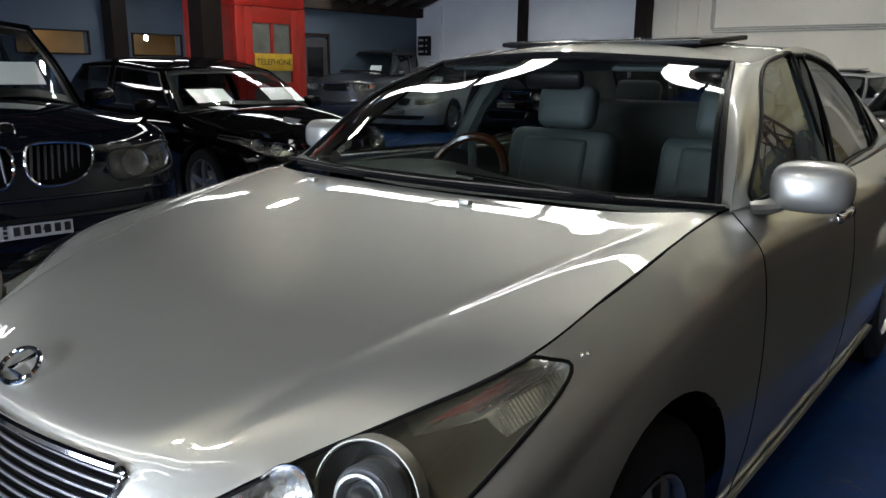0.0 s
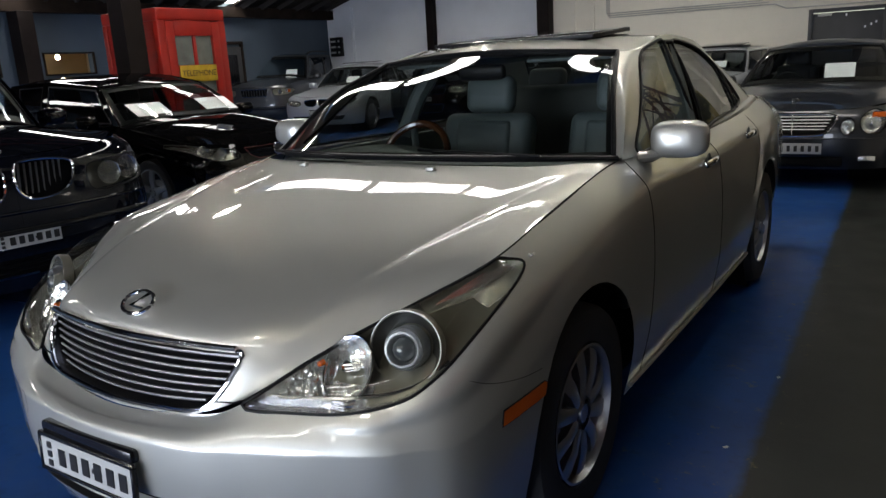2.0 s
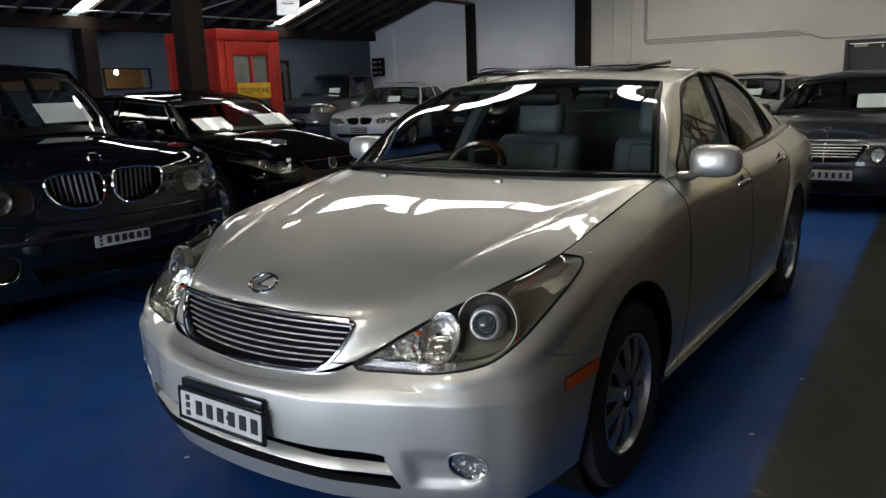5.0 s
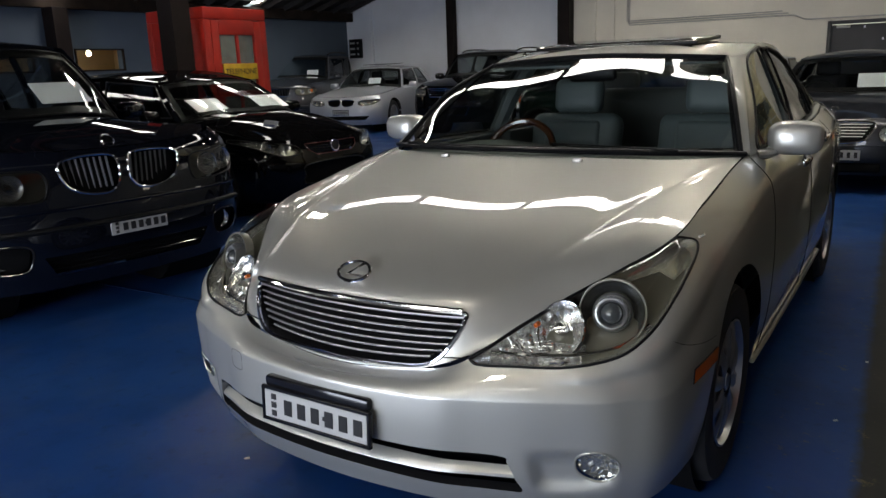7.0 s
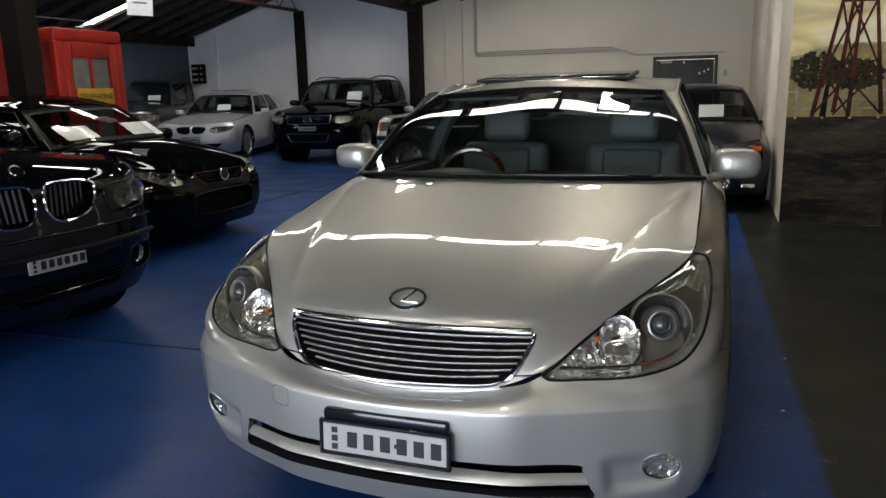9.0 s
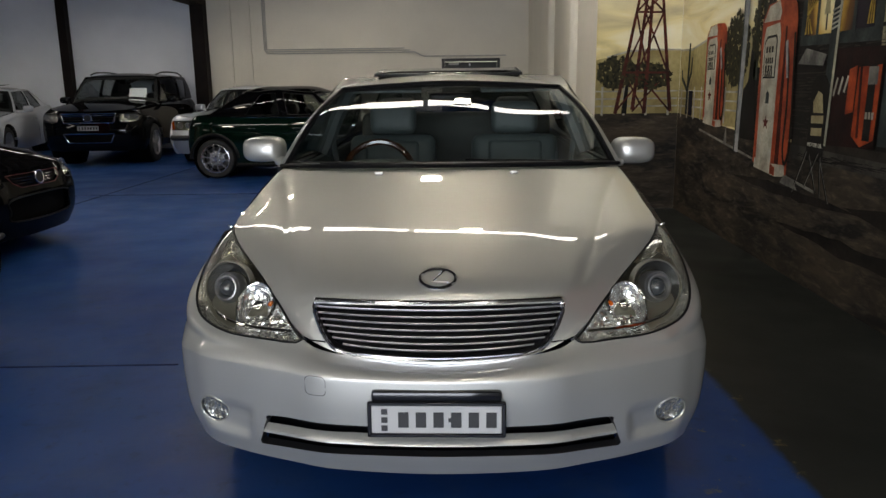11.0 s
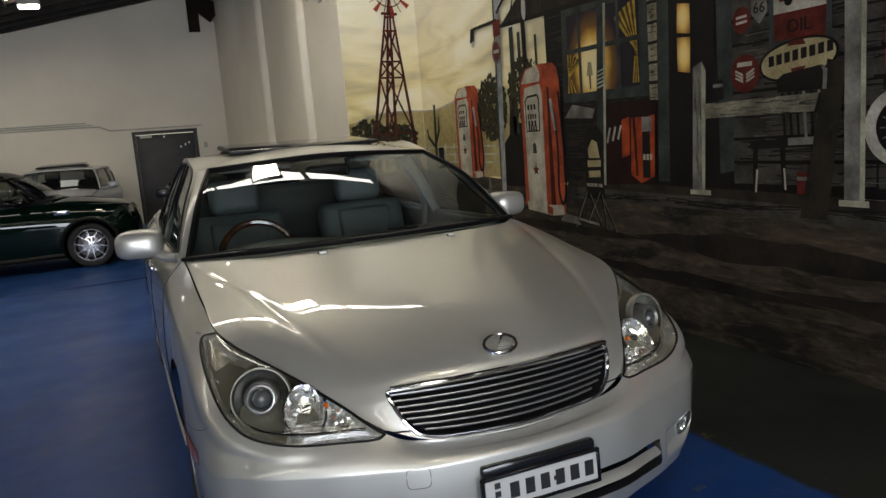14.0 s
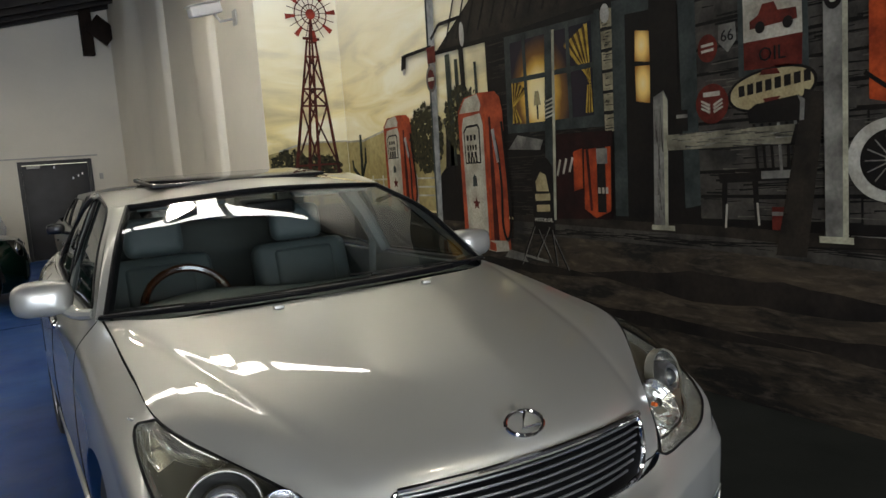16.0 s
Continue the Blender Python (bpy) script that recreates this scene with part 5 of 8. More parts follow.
for x in (-0.38, 0.38):
    seat(sedan, x, 2.42, 0.40, LEATHER, 0.54)
# rear bench and headrests take the leather with shade in its colour
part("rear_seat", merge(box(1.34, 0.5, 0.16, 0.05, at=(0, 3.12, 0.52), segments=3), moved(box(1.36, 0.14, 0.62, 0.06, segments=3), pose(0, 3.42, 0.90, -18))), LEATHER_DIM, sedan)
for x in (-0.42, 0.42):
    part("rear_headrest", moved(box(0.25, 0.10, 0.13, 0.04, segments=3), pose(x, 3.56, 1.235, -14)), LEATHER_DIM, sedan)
part("parcel_shelf", box(1.30, 0.5, 0.03, 0.01, at=(0, 3.80, 1.05)), DASH, sedan)
part("centre_console", box(0.22, 0.9, 0.2, 0.04, at=(0, 2.2, 0.62), segments=3), DASH, sedan)
part("interior_mirror", moved(box(0.23, 0.025, 0.065, 0.02, segments=3), pose(0, 1.98, 1.315, 10)), BLACK_TRIM, sedan)
for x in (-0.35, 0.35):
    part("sun_visor", moved(box(0.38, 0.16, 0.018, 0.008), pose(x, 2.17, 1.372, 14)), LEATHER, sedan)
steering_wheel(sedan, -0.39, 1.98, 0.925, True)
for s in (1, -1):
    part("door_trim", box(0.05, 2.2, 0.55, 0.02, at=(s * 0.77, 2.7, 0.72)), LEATHER, sedan)
    part("b_pillar_trim", tube([(s * 0.775, 2.44, 0.99), (s * 0.70, 2.50, 1.2), (s * 0.615, 2.58, 1.37)], 0.045, False, 8), LEATHER, sedan)
    part("seat_belt", tube([(s * 0.735, 2.47, 1.22), (s * 0.70, 2.44, 0.98), (s * 0.66, 2.40, 0.7)], 0.02, False, 6, 0.2), LEATHER, sedan)
underbody(sedan, 0.78, 1.15, 4.55, 0.24, 0.86)
part("headlining", grid_bm(loft([[(-0.58, y, 1.345) for y in (2.15, 2.7, 3.3)], [(0, y, z) for y, z in ((2.1, 1.375), (2.7, 1.415), (3.35, 1.375))], [(0.58, y, 1.345) for y in (2.15, 2.7, 3.3)]], 10, 16)), LEATHER, sedan)
wheel_wells(sedan, 0.87, 0.375, (WF, WR), TR + 0.012)
for y in (WF, WR):
    for s in (1, -1):
        wheel(sedan, s * 0.875, y, TR, 0.212, 0.21, 10, "paddle")
plate_bars(sedan, pose(0, -0.045, 0.452, -3))
part("plate_holder", box(0.375, 0.03, 0.034, 0.010, at=(-0.0, -0.026, 0.517)), BLACK_GLOSS, sedan)
tow = part("tow_cover", moved(tube([(p[0], 0, p[1]) for p in oval(0, 0, 0.034, 0.036, 24, 4.5)], 0.0018, True, 5), pose(-0.415, 0.043, 0.50, 0, 0, -22)), VOID, sedan)

# ---------------------------------------------------------------- the other cars


def car_curves(L, W, H, zh, zc, yc, zb, yrf, yrr, yd, zd, gc, wf, wr, nd=0.30, zbump=0.46, rail=0.70, suv=False, tail=0.10, ease=1.7, top_w=0.875, bump_out=0.02, brow=0.0):
    """Level curves, bonnet lines and cabin columns of an everyday car from its main sizes."""
    w = W / 2
    fx = [0, 0.36, 0.56, 0.74, 0.89, 0.968]
    fy = [0, 0.05, 0.14, 0.32, 0.66, 1.2]

    def level(zf, z_corner, z_mid, z_rear, wk, yf, yr):
        pts = [(w * wk * a, yf + nd * b, lerp(zf, z_corner, (i / 5) ** 1.5)) for i, (a, b) in enumerate(zip(fx, fy))]
        for k, y in enumerate((wf + 0.15, yc + 0.35, lerp(yc, yrr, 0.55), lerp(yc, yrr, 0.85), wr, L - 0.5)):
            pts.append((w * wk * (1, 1, 1.003, 1.003, 1, 0.965)[k], y, lerp(z_corner, z_mid, min(1, (y - nd) / (yc + 0.35 - nd))) if k < 2 else lerp(z_mid, z_rear, (k - 1) / 4)))
        pts += [(w * wk * 0.88, L - tail - yr, z_rear), (w * wk * 0.5, L - 0.02 - yr, z_rear), (0, L - yr, z_rear)]
        return pts
    zr = zd if not suv else zb + 0.05
    levels = [level(zh, zh + 0.05, zb, zr - 0.02, top_w, 0.07, 0.08), level(zh - 0.07, zh - 0.03, zb - 0.09, zr - 0.10, 0.955, 0.02, 0.03), level(lerp(zh, zbump, 0.55), lerp(zh, zbump, 0.5), zb - 0.24, zr - 0.22, 0.995, 0.0, 0.0),
              level(zbump, zbump + 0.03, lerp(gc, zb, 0.5), lerp(gc, zr, 0.5), 1.0, -bump_out, -0.02), level(lerp(gc, zbump, 0.45), lerp(gc, zbump, 0.5), lerp(gc, zb, 0.22), lerp(gc, zr, 0.25), 0.985, -bump_out * 0.5, -0.01), level(gc, gc, gc, gc + 0.06, 0.94, 0.05, 0.05)]
    top = levels[0]
    hood = []
    for k, xq in ((0, 0.0), (1, 0.36), (3, 0.70), (5, top_w - 0.004)):
        p = top[k]
        q = (xq * w, yc - 0.05 + 0.30 * xq ** 2.4, zc - 0.012 - (zc - zb) * (xq / top_w) ** 3)
        hood.append([(lerp(p[0], q[0], t ** (0.6 if k == 5 else 1)), lerp(p[1], q[1], t), p[2] + (q[2] - p[2]) * (1 - (1 - t) ** (ease if k < 5 else 1.15)) + 0.004) for t in np.linspace(0, 1, 7)])
    ym = lerp(yrf, yrr, 0.50)
    y3, y4 = lerp(yc, yd, 0.74), lerp(yc, yd, 0.84)
    if suv:
        y3, y4 = lerp(yc, yd, 0.70), lerp(yc, yd, 0.93)
    bx = [0, 0.5, 0.855, 0.885, 0.885, 0.885, 0.88, 0.865, 0.79, 0.46, 0]
    by = [yc, yc + 0.07, yc + 0.27, yc + 0.36, ym - 0.12, ym + 0.02, y3, y4, yd - (0.12 if suv else 0.26), yd - 0.04, yd]
    bz = [zc, zc, zb + 0.01, zb, zb, zb, lerp(zb, zd, 0.4), lerp(zb, zd, 0.7), zd, zd + 0.01, zd + 0.01]
    rx = [0, rail * 0.55, rail * 0.91, rail * 0.98, rail, rail, rail * 0.985, rail * 0.96, rail * 0.88, rail * 0.5, 0]
    ry = [yrf, yrf + 0.03, yrf + 0.11, yrf + 0.15, ym - 0.02, ym + 0.10, yrr - 0.34, yrr - 0.16, yrr - 0.05, yrr, yrr + 0.01]
    rz = [H - 0.05 - brow, H - 0.055 - brow, H - 0.075 - brow, H - 0.085 - brow * 0.8, H - 0.06, H - 0.06, H - 0.075, H - 0.085, H - 0.075, H - 0.055, H - 0.05]
    belt = [(w * a, b, c) for a, b, c in zip(bx, by, bz)]
    rails = [(w * a, b, c) for a, b, c in zip(rx, ry, rz)]
    return levels, hood, belt, rails, ym


def car(name, label, m, paint, sizes, r, rim, spokes=7, style="spoke", spans="sspgpgpprr", glass=TINTED, screen=CAR_SCREEN, roof_paint=None, cutters=(), mirror=0.10, boot=True, cladding=None, mirror_paint=None, metal=ALLOY):
    """A parked car: body, bonnet, cabin, wheels. cutters: (which, outline, mirrored) holes taken out of the skin before it is linked; returned as bmeshes."""
    t = thing(name, label, "car", m, group="parked cars")
    L, W, H = sizes["L"], sizes["W"], sizes["H"]
    levels, hood_lines, belt, rails, ym = car_curves(**sizes)
    skin = shell_bm(levels, 98, 20)
    cut_arches(skin, (sizes["wf"], sizes["wr"]), r + 0.01, r + 0.05, W * 0.33)
    bonnet = hood_bm(hood_lines, 24, 36)
    holes = []
    for which, outline in cutters:
        src = skin if which == "skin" else bonnet
        holes.append(cut_out(src, outline, "xz", lambda c: c.y < 0.62))
    bmesh.ops.recalc_face_normals(skin, faces=skin.faces)
    part("body", skin, paint, t, sharp=50)
    part("bonnet", bonnet, paint, t, sharp=50)
    cabin(t, belt, rails, H, spans, roof_paint or paint, glass, ym, (screen, glass), sub=5)
    for s in (1, -1):
        part("bonnet_gap", tube([(s * (p[0] + 0.003), p[1], p[2] - 0.002) for p in spline(hood_lines[3], 20)], 0.004, sides=5), VOID, t)
        wing_mirror(t, s * (W / 2 + mirror), belt[3][1] + 0.12, belt[3][2] + 0.06, mirror_paint or paint, 0.20, 0.13, (W / 2 * 0.88, -0.1, -0.06))
        for y in (belt[4][1] - 0.15, belt[6][1] - 0.12):
            part("door_handle", box(0.035, 0.2, 0.03, 0.01, at=(s * (W / 2 - 0.005), y, belt[4][2] - 0.16)), paint, t)
        gap = [(s * (W / 2 + 0.002), belt[5][1] - 0.06, z) for z in np.linspace(sizes["gc"] + 0.12, belt[5][2] - 0.26, 6)]
        part("door_gap", tube(gap, 0.004, sides=5), VOID, t)
        seat(t, s * 0.37, belt[4][1] - 0.05, sizes["zb"] - 0.50, DARK_CABIN)
    part("dashboard", box(W * 0.76, 0.42, 0.2, 0.06, at=(0, sizes["yc"] + 0.42, sizes["zb"] - 0.09), segments=2), DARK_CABIN, t)
    steering_wheel(t, -0.37, sizes["yc"] + 0.72, sizes["zb"] - 0.03)
    part("rear_seat", moved(box(W * 0.68, 0.16, 0.6, 0.06, segments=2), pose(0, belt[6][1] + 0.05, sizes["zb"] - 0.15, -14)), DARK_CABIN, t)
    if boot:
        zt, yd = sizes["zd"], sizes["yd"]
        part("boot_lid", grid_bm(loft([[(x * W, yd - 0.22 * abs(x) * 2, zt - 0.012 * abs(x)), (x * W * 0.97, (yd + L) / 2, zt - 0.01 - 0.02 * abs(x)), (x * W * 0.93, L - 0.09 - 0.12 * abs(x), zt - 0.03)] for x in (-0.42, -0.2, 0, 0.2, 0.42)], 8, 16)), paint, t)
    underbody(t, W * 0.42, sizes["nd"] + 0.25 if "nd" in sizes else 0.5, L - 0.3, sizes["gc"] + 0.02, sizes["zb"] - 0.12)
    wheel_wells(t, W / 2 - 0.03, r + 0.045, (sizes["wf"], sizes["wr"]), r + 0.01)
    for y in (sizes["wf"], sizes["wr"]):
        for s in (1, -1):
            wheel(t, s * (W / 2 - 0.035), y, r, rim, 0.23, spokes, style, metal)
    return t, holes


def both(outline):
    return [outline, [(-p[0], p[1]) for p in outline]]


def fit_lamps(t, holes, bowls, label, tint=LENS, inner=HOUSING, amber=None):
    """Headlamps in holes cut on both sides."""
    for s, hole in zip((1, -1), holes):
        edge = rims(hole)
        back = hole.copy()
        for v in back.verts:
            v.co += Vector((-0.02 * s, 0.06, 0))
        pts = {(x, z): surface_y(hole, s * x, z) for x, z, r in bowls}
        lamp = part("headlamp", outward(hole, (0, 2.4, 0.4)), tint, t, label)
        part("lamp_back", back, inner, lamp)
        part("lamp_rim", merge(*[tube(p, 0.006, c, 5) for p, c in edge[:1]]), BLACK_TRIM, lamp)
        for x, z, r in bowls:
            part("reflector_bowl", bowl(s * x, pts[x, z] + 0.02, z, r, 0.04), REFLECTOR, lamp)
            part("bulb", moved(lathe([(0.0, -0.02), (r * 0.3, -0.012), (r * 0.36, 0.02)], 14, "y"), pose(s * x, pts[x, z] + 0.03, z)), CHROME, lamp)
        if amber:
            part("indicator", moved(box(amber[2], 0.02, amber[3], 0.008), pose(s * amber[0], pts[bowls[0][:2]] + amber[4], amber[1], 0, 0, s * 25)), AMBER, lamp)


def dark_hole(t, hole, name, label, material=VOID, push=0.04, rim=None, rim_r=0.008):
    edge = rims(hole)
    for v in hole.verts:
        v.co.y += push
    ob = part(name, hole, material, t, label)
    if rim:
        part("surround", merge(*[tube(p, rim_r, c, 6) for p, c in edge[:1]]), rim, ob)
    return ob


def bars(parent, xs0, xs1, zs, y_of, material, r=0.006, name="grille_bar", upright=False):
    for k in zs:
        if upright:
            pts = [(k, y_of(k), z) for z in np.linspace(xs0, xs1, 4)]
        else:
            pts = [(x, y_of(x), k) for x in np.linspace(xs0, xs1, 9)]
        part(name, tube(pts, r, False, 5), material, parent)


def screen_card(m, sizes, x, f, w=0.3, h=0.2, yaw=0):
    """A price card lying against the inside of a windscreen, f of the way up it."""
    yc, zc, yr, zr = sizes["yc"], sizes["zc"], sizes["yrf"], sizes["H"] - 0.05
    a = math.atan2(zr - zc, yr - yc)
    bow = 0.20 * (abs(x) / (0.43 * sizes["W"])) ** 2 * (1 - f * 0.6)
    price_card(m, x, lerp(yc, yr, f) + 0.035 * math.sin(a) + bow, lerp(zc, zr, f) - 0.035 * math.cos(a) - 0.01, math.degrees(a) - 90, w, h, yaw)


def dash_card(m, sizes, x, w=0.3, h=0.22, yaw=0):
    """A price card standing on the dashboard behind the windscreen."""
    price_card(m, x, sizes["yc"] + 0.34 + 0.15 * (2 * x / sizes["W"]) ** 2, sizes["zb"] + 0.02 + h * 0.45, -32, w, h, yaw)


def price_card(m, x, y, z, tilt, w=0.28, h=0.2, yaw=0):
    ob = solid("price_card", moved(box(w, 0.003, h, 0.001, segments=1), m @ pose(x, y, z, tilt, 0, yaw)), PAPER, "white price card propped behind a windscreen", "card", "", group="price cards")
    return ob


def disc_badge(t, m, r, inner):
    b = part("badge", moved(lathe([(0.0, -0.004), (r * 0.8, -0.003), (r * 0.8, 0.004)], 24, "y"), m), inner, t, "round maker's badge as a plain disc")
    part("badge_ring", moved(lathe([(r * 0.78, -0.006), (r * 0.9, -0.008), (r, -0.004), (r, 0.004)], 24, "y"), m), CHROME, b)


# dark four-wheel drive with twin rounded grilles
M_X = pose(-2.48, 1.16, 0, 0, 0, 83)
X_SIZES = dict(L=4.67, W=1.87, H=1.71, zh=1.0, zc=1.15, yc=1.30, zb=1.07, yrf=2.02, yrr=4.25, yd=4.52, zd=1.12, gc=0.26, wf=0.84, wr=3.66, nd=0.30, zbump=0.56, rail=0.76, suv=True)
KIDNEY_BAR = mat("kidney_bar", (0.15, 0.15, 0.155), 0.4, 0.8)
kid = spline([(0.035, 0.82), (0.09, 0.765), (0.21, 0.765), (0.31, 0.805), (0.350, 0.88), (0.345, 0.945), (0.23, 0.97), (0.07, 0.966), (0.03, 0.92)], 36, True)
lampx = spline([(0.45, 0.765), (0.62, 0.755), (0.80, 0.775), (0.865, 0.81), (0.875, 0.90), (0.78, 0.93), (0.60, 0.925), (0.44, 0.90)], 36, True)
lowx = [(-0.50, 0.455), (0.50, 0.455), (0.44, 0.345), (-0.44, 0.345)]
sidex = spline([(0.56, 0.52), (0.74, 0.535), (0.80, 0.47), (0.74, 0.40), (0.58, 0.395)], 30, True)
t, holes = car("dark_suv", "near-black blue four-wheel drive with twin chrome grilles", M_X, NAVY_PAINT, X_SIZES, 0.365, 0.24, 5, cutters=[("skin", o) for o in both(kid) + both(lampx) + [lowx] + both(sidex)], boot=False)
g = dark_hole(t, holes[4], "lower_intake", "black mesh lower intake", VOID, 0.05)
bars(g, -0.50, 0.50, (0.375, 0.40, 0.425), lambda x: 0.03 + 0.16 * x * x, BLACK_GLOSS, 0.005)
for hole in holes[5:7]:
    dark_hole(t, hole, "bumper_vent", "black vent round the fog lamp", VOID, 0.05, BLACK_GLOSS, 0.006)
holes = holes[:4]
for k, s in ((0, 1), (1, -1)):
    g = dark_hole(t, holes[k], "grille", "chrome ringed upright bar grille", VOID, 0.05, CHROME, 0.0075)
    for i in range(8):
        x = 0.058 + i * 0.033
        z0 = 0.785 + max(0, x - 0.2) * 0.5
        part("grille_bar", tube([(s * x, 0.045 + 0.1 * x, z0), (s * (x + 0.015), 0.055 + 0.1 * x, 0.955)], 0.007, sides=5), KIDNEY_BAR, g)
fit_lamps(t, holes[2:], [(0.59, 0.838, 0.066), (0.74, 0.848, 0.066)], "smoky twin headlamp", tint=SMOKY_LENS)
disc_badge(t, pose(0, 0.17, 1.035, -40), 0.042, BLACK_GLOSS)
plate_bars(t, pose(0.03, -0.03, 0.556), 0.345, 0.078, frame=False)
for s in (1, -1):
    f = part("fog_lamp", moved(lathe([(0.0, 0.02), (0.03, 0.014), (0.05, 0.0), (0.056, -0.006), (0.058, 0.01)], 24, "y"), pose(s * 0.67, 0.13, 0.465)), REFLECTOR, t)
part("bumper_crease", tube([(x, -0.012 + 0.28 * abs(x) ** 3, 0.70) for x in np.linspace(-0.80, 0.80, 25)], 0.010, False, 8), NAVY_PAINT, t)
part("bumper_strip", tube([(x, -0.024 + 0.28 * abs(x) ** 3, 0.60) for x in np.linspace(-0.80, 0.80, 25)], 0.016, False, 8), BLACK_TRIM, t)
screen_card(M_X, X_SIZES, 0.42, 0.36, 0.36, 0.25)

# black hatchback beside it
M_G = pose(-3.60, 4.27, 0, 0, 0, 88)
G_SIZES = dict(L=4.2, W=1.76, H=1.455, zh=0.735, zc=1.0, yc=1.08, zb=0.93, brow=0.05, yrf=1.78, yrr=3.75, yd=4.02, zd=1.02, gc=0.18, wf=0.86, wr=3.43, nd=0.30, zbump=0.50, rail=0.73, suv=True)
lampg = spline([(0.44, 0.63), (0.60, 0.61), (0.74, 0.66), (0.82, 0.745), (0.80, 0.775), (0.66, 0.735), (0.47, 0.70)], 36, True)
grg = [(-0.36, 0.705), (0.36, 0.705), (0.33, 0.645), (0.24, 0.60), (-0.24, 0.60), (-0.33, 0.645)]
lowg = spline([(-0.36, 0.52), (0.36, 0.52), (0.42, 0.42), (0.36, 0.33), (-0.36, 0.33), (-0.42, 0.42)], 30, True)
t, holes = car("black_hatchback", "glossy black hatchback with a red-edged grille", M_G, BLACK_PAINT, G_SIZES, 0.32, 0.225, 5, cutters=[("skin", grg), ("skin", lowg)] + [("skin", o) for o in both(lampg)], boot=False)
g = dark_hole(t, holes[0], "grille", "black mesh grille edged in red", VOID, 0.03, mat("red_edge", (0.12, 0.008, 0.008), 0.4), 0.003)
bars(g, -0.31, 0.31, (0.625, 0.65, 0.675), lambda x: 0.03 + 0.3 * x * x, BLACK_GLOSS, 0.006)
disc_badge(t, pose(0, 0.0, 0.665, -8), 0.062, DARK_METAL)
dark_hole(t, holes[1], "lower_intake", "black lower intake", VOID, 0.05, BLACK_TRIM)
fit_lamps(t, holes[2:], [(0.58, 0.675, 0.055), (0.71, 0.70, 0.058)], "clear twin headlamp", inner=REFLECTOR)
for s in (1, -1):
    part("side_vent", box(0.16, 0.03, 0.16, 0.03, at=(s * 0.60, 0.12, 0.42), segments=2), VOID, t)
screen_card(M_G, G_SIZES, 0.42, 0.30, 0.40, 0.26)
screen_card(M_G, G_SIZES, -0.42, 0.30, 0.40, 0.24)
price_card(M_G, -0.55, 0.95, 0.985, -82, 0.22, 0.16, 20)

# dark blue-grey sedan with four round lamps behind the silver one
M_M = pose(0.55, 6.92, 0, 0, 0, 0)
M_SIZES = dict(L=4.82, W=1.80, H=1.405, zh=0.735, zc=0.955, yc=1.28, zb=0.915, yrf=1.98, yrr=3.42, yd=4.05, zd=1.02, gc=0.19, wf=0.86, wr=3.71, nd=0.26, zbump=0.50, rail=0.68)
grm = spline([(-0.355, 0.700), (0, 0.715), (0.355, 0.700), (0.335, 0.60), (0.25, 0.525), (0, 0.512), (-0.25, 0.525), (-0.335, 0.60)], 40, True)
la, lb = oval(0.470, 0.598, 0.062, 0.078, 28), oval(0.675, 0.632, 0.108, 0.112, 32)
t, holes = car("blue_grey_sedan", "dark blue grey sedan with four oval headlamps", M_M, GREY_PAINT, M_SIZES, 0.32, 0.21, 7, cutters=[("skin", grm)] + [("skin", o) for o in both(la) + both(lb)])
g = dark_hole(t, holes[0], "grille", "chrome framed grille with dull bars", VOID, 0.04, CHROME, 0.012)
for k in range(6):
    z = 0.690 - k * 0.030
    bars(g, -0.345 + 0.018 * k, 0.345 - 0.018 * k, (z,), lambda x: 0.030 + 0.12 * x * x, SATIN, 0.0045)
part("grille_spine", tube([(0, 0.015, 0.520), (0, 0.022, 0.61), (0, 0.040, 0.712)], 0.007), CHROME, g)
fit_lamps(t, holes[1:3], [(0.470, 0.598, 0.052)], "small oval headlamp", inner=REFLECTOR)
fit_lamps(t, holes[3:5], [(0.660, 0.618, 0.068)], "large oval headlamp with an amber brow", inner=REFLECTOR, amber=(0.710, 0.698, 0.11, 0.05, 0.05))
part("bonnet_star", merge(tube([(p[0], 0.16, 0.825 + p[1]) for p in oval(0, 0, 0.03, 0.03, 20)], 0.003, True), tube([(0, 0.16, 0.76), (0, 0.16, 0.855)], 0.003)), CHROME, t)
plate_bars(t, pose(0.04, -0.035, 0.395), 0.46, 0.10, frame=False)
part("lower_grille", box(0.9, 0.03, 0.09, 0.02, at=(0, 0.0, 0.27)), VOID, t)
part("bumper_strip", tube([(x, -0.026 + 0.26 * abs(x) ** 3.2, 0.485) for x in np.linspace(-0.8, 0.8, 21)], 0.008), GREY_PAINT, t)
for s in (1, -1):
    part("fog_lamp", moved(box(0.15, 0.03, 0.05, 0.015, segments=2), pose(s * 0.64, 0.055, 0.30, 0, 0, s * 14)), REFLECTOR, t)
dash_card(M_M, M_SIZES, 0.22, 0.30, 0.23)

# the row by the back wall
M_7 = pose(-9.75, 11.65, 0, 0, 0, 14)
S_7 = dict(L=5.03, W=1.90, H=1.49, zh=0.80, zc=1.02, yc=1.36, zb=0.96, yrf=2.05, yrr=3.55, yd=4.25, zd=1.10, gc=0.19, wf=0.88, wr=3.87, nd=0.28, zbump=0.50, rail=0.68)
kid7 = spline([(0.03, 0.64), (0.12, 0.60), (0.27, 0.625), (0.32, 0.69), (0.30, 0.73), (0.15, 0.745), (0.03, 0.735)], 30, True)
lamp7 = spline([(0.42, 0.64), (0.58, 0.615), (0.78, 0.66), (0.86, 0.735), (0.70, 0.735), (0.46, 0.715)], 30, True)
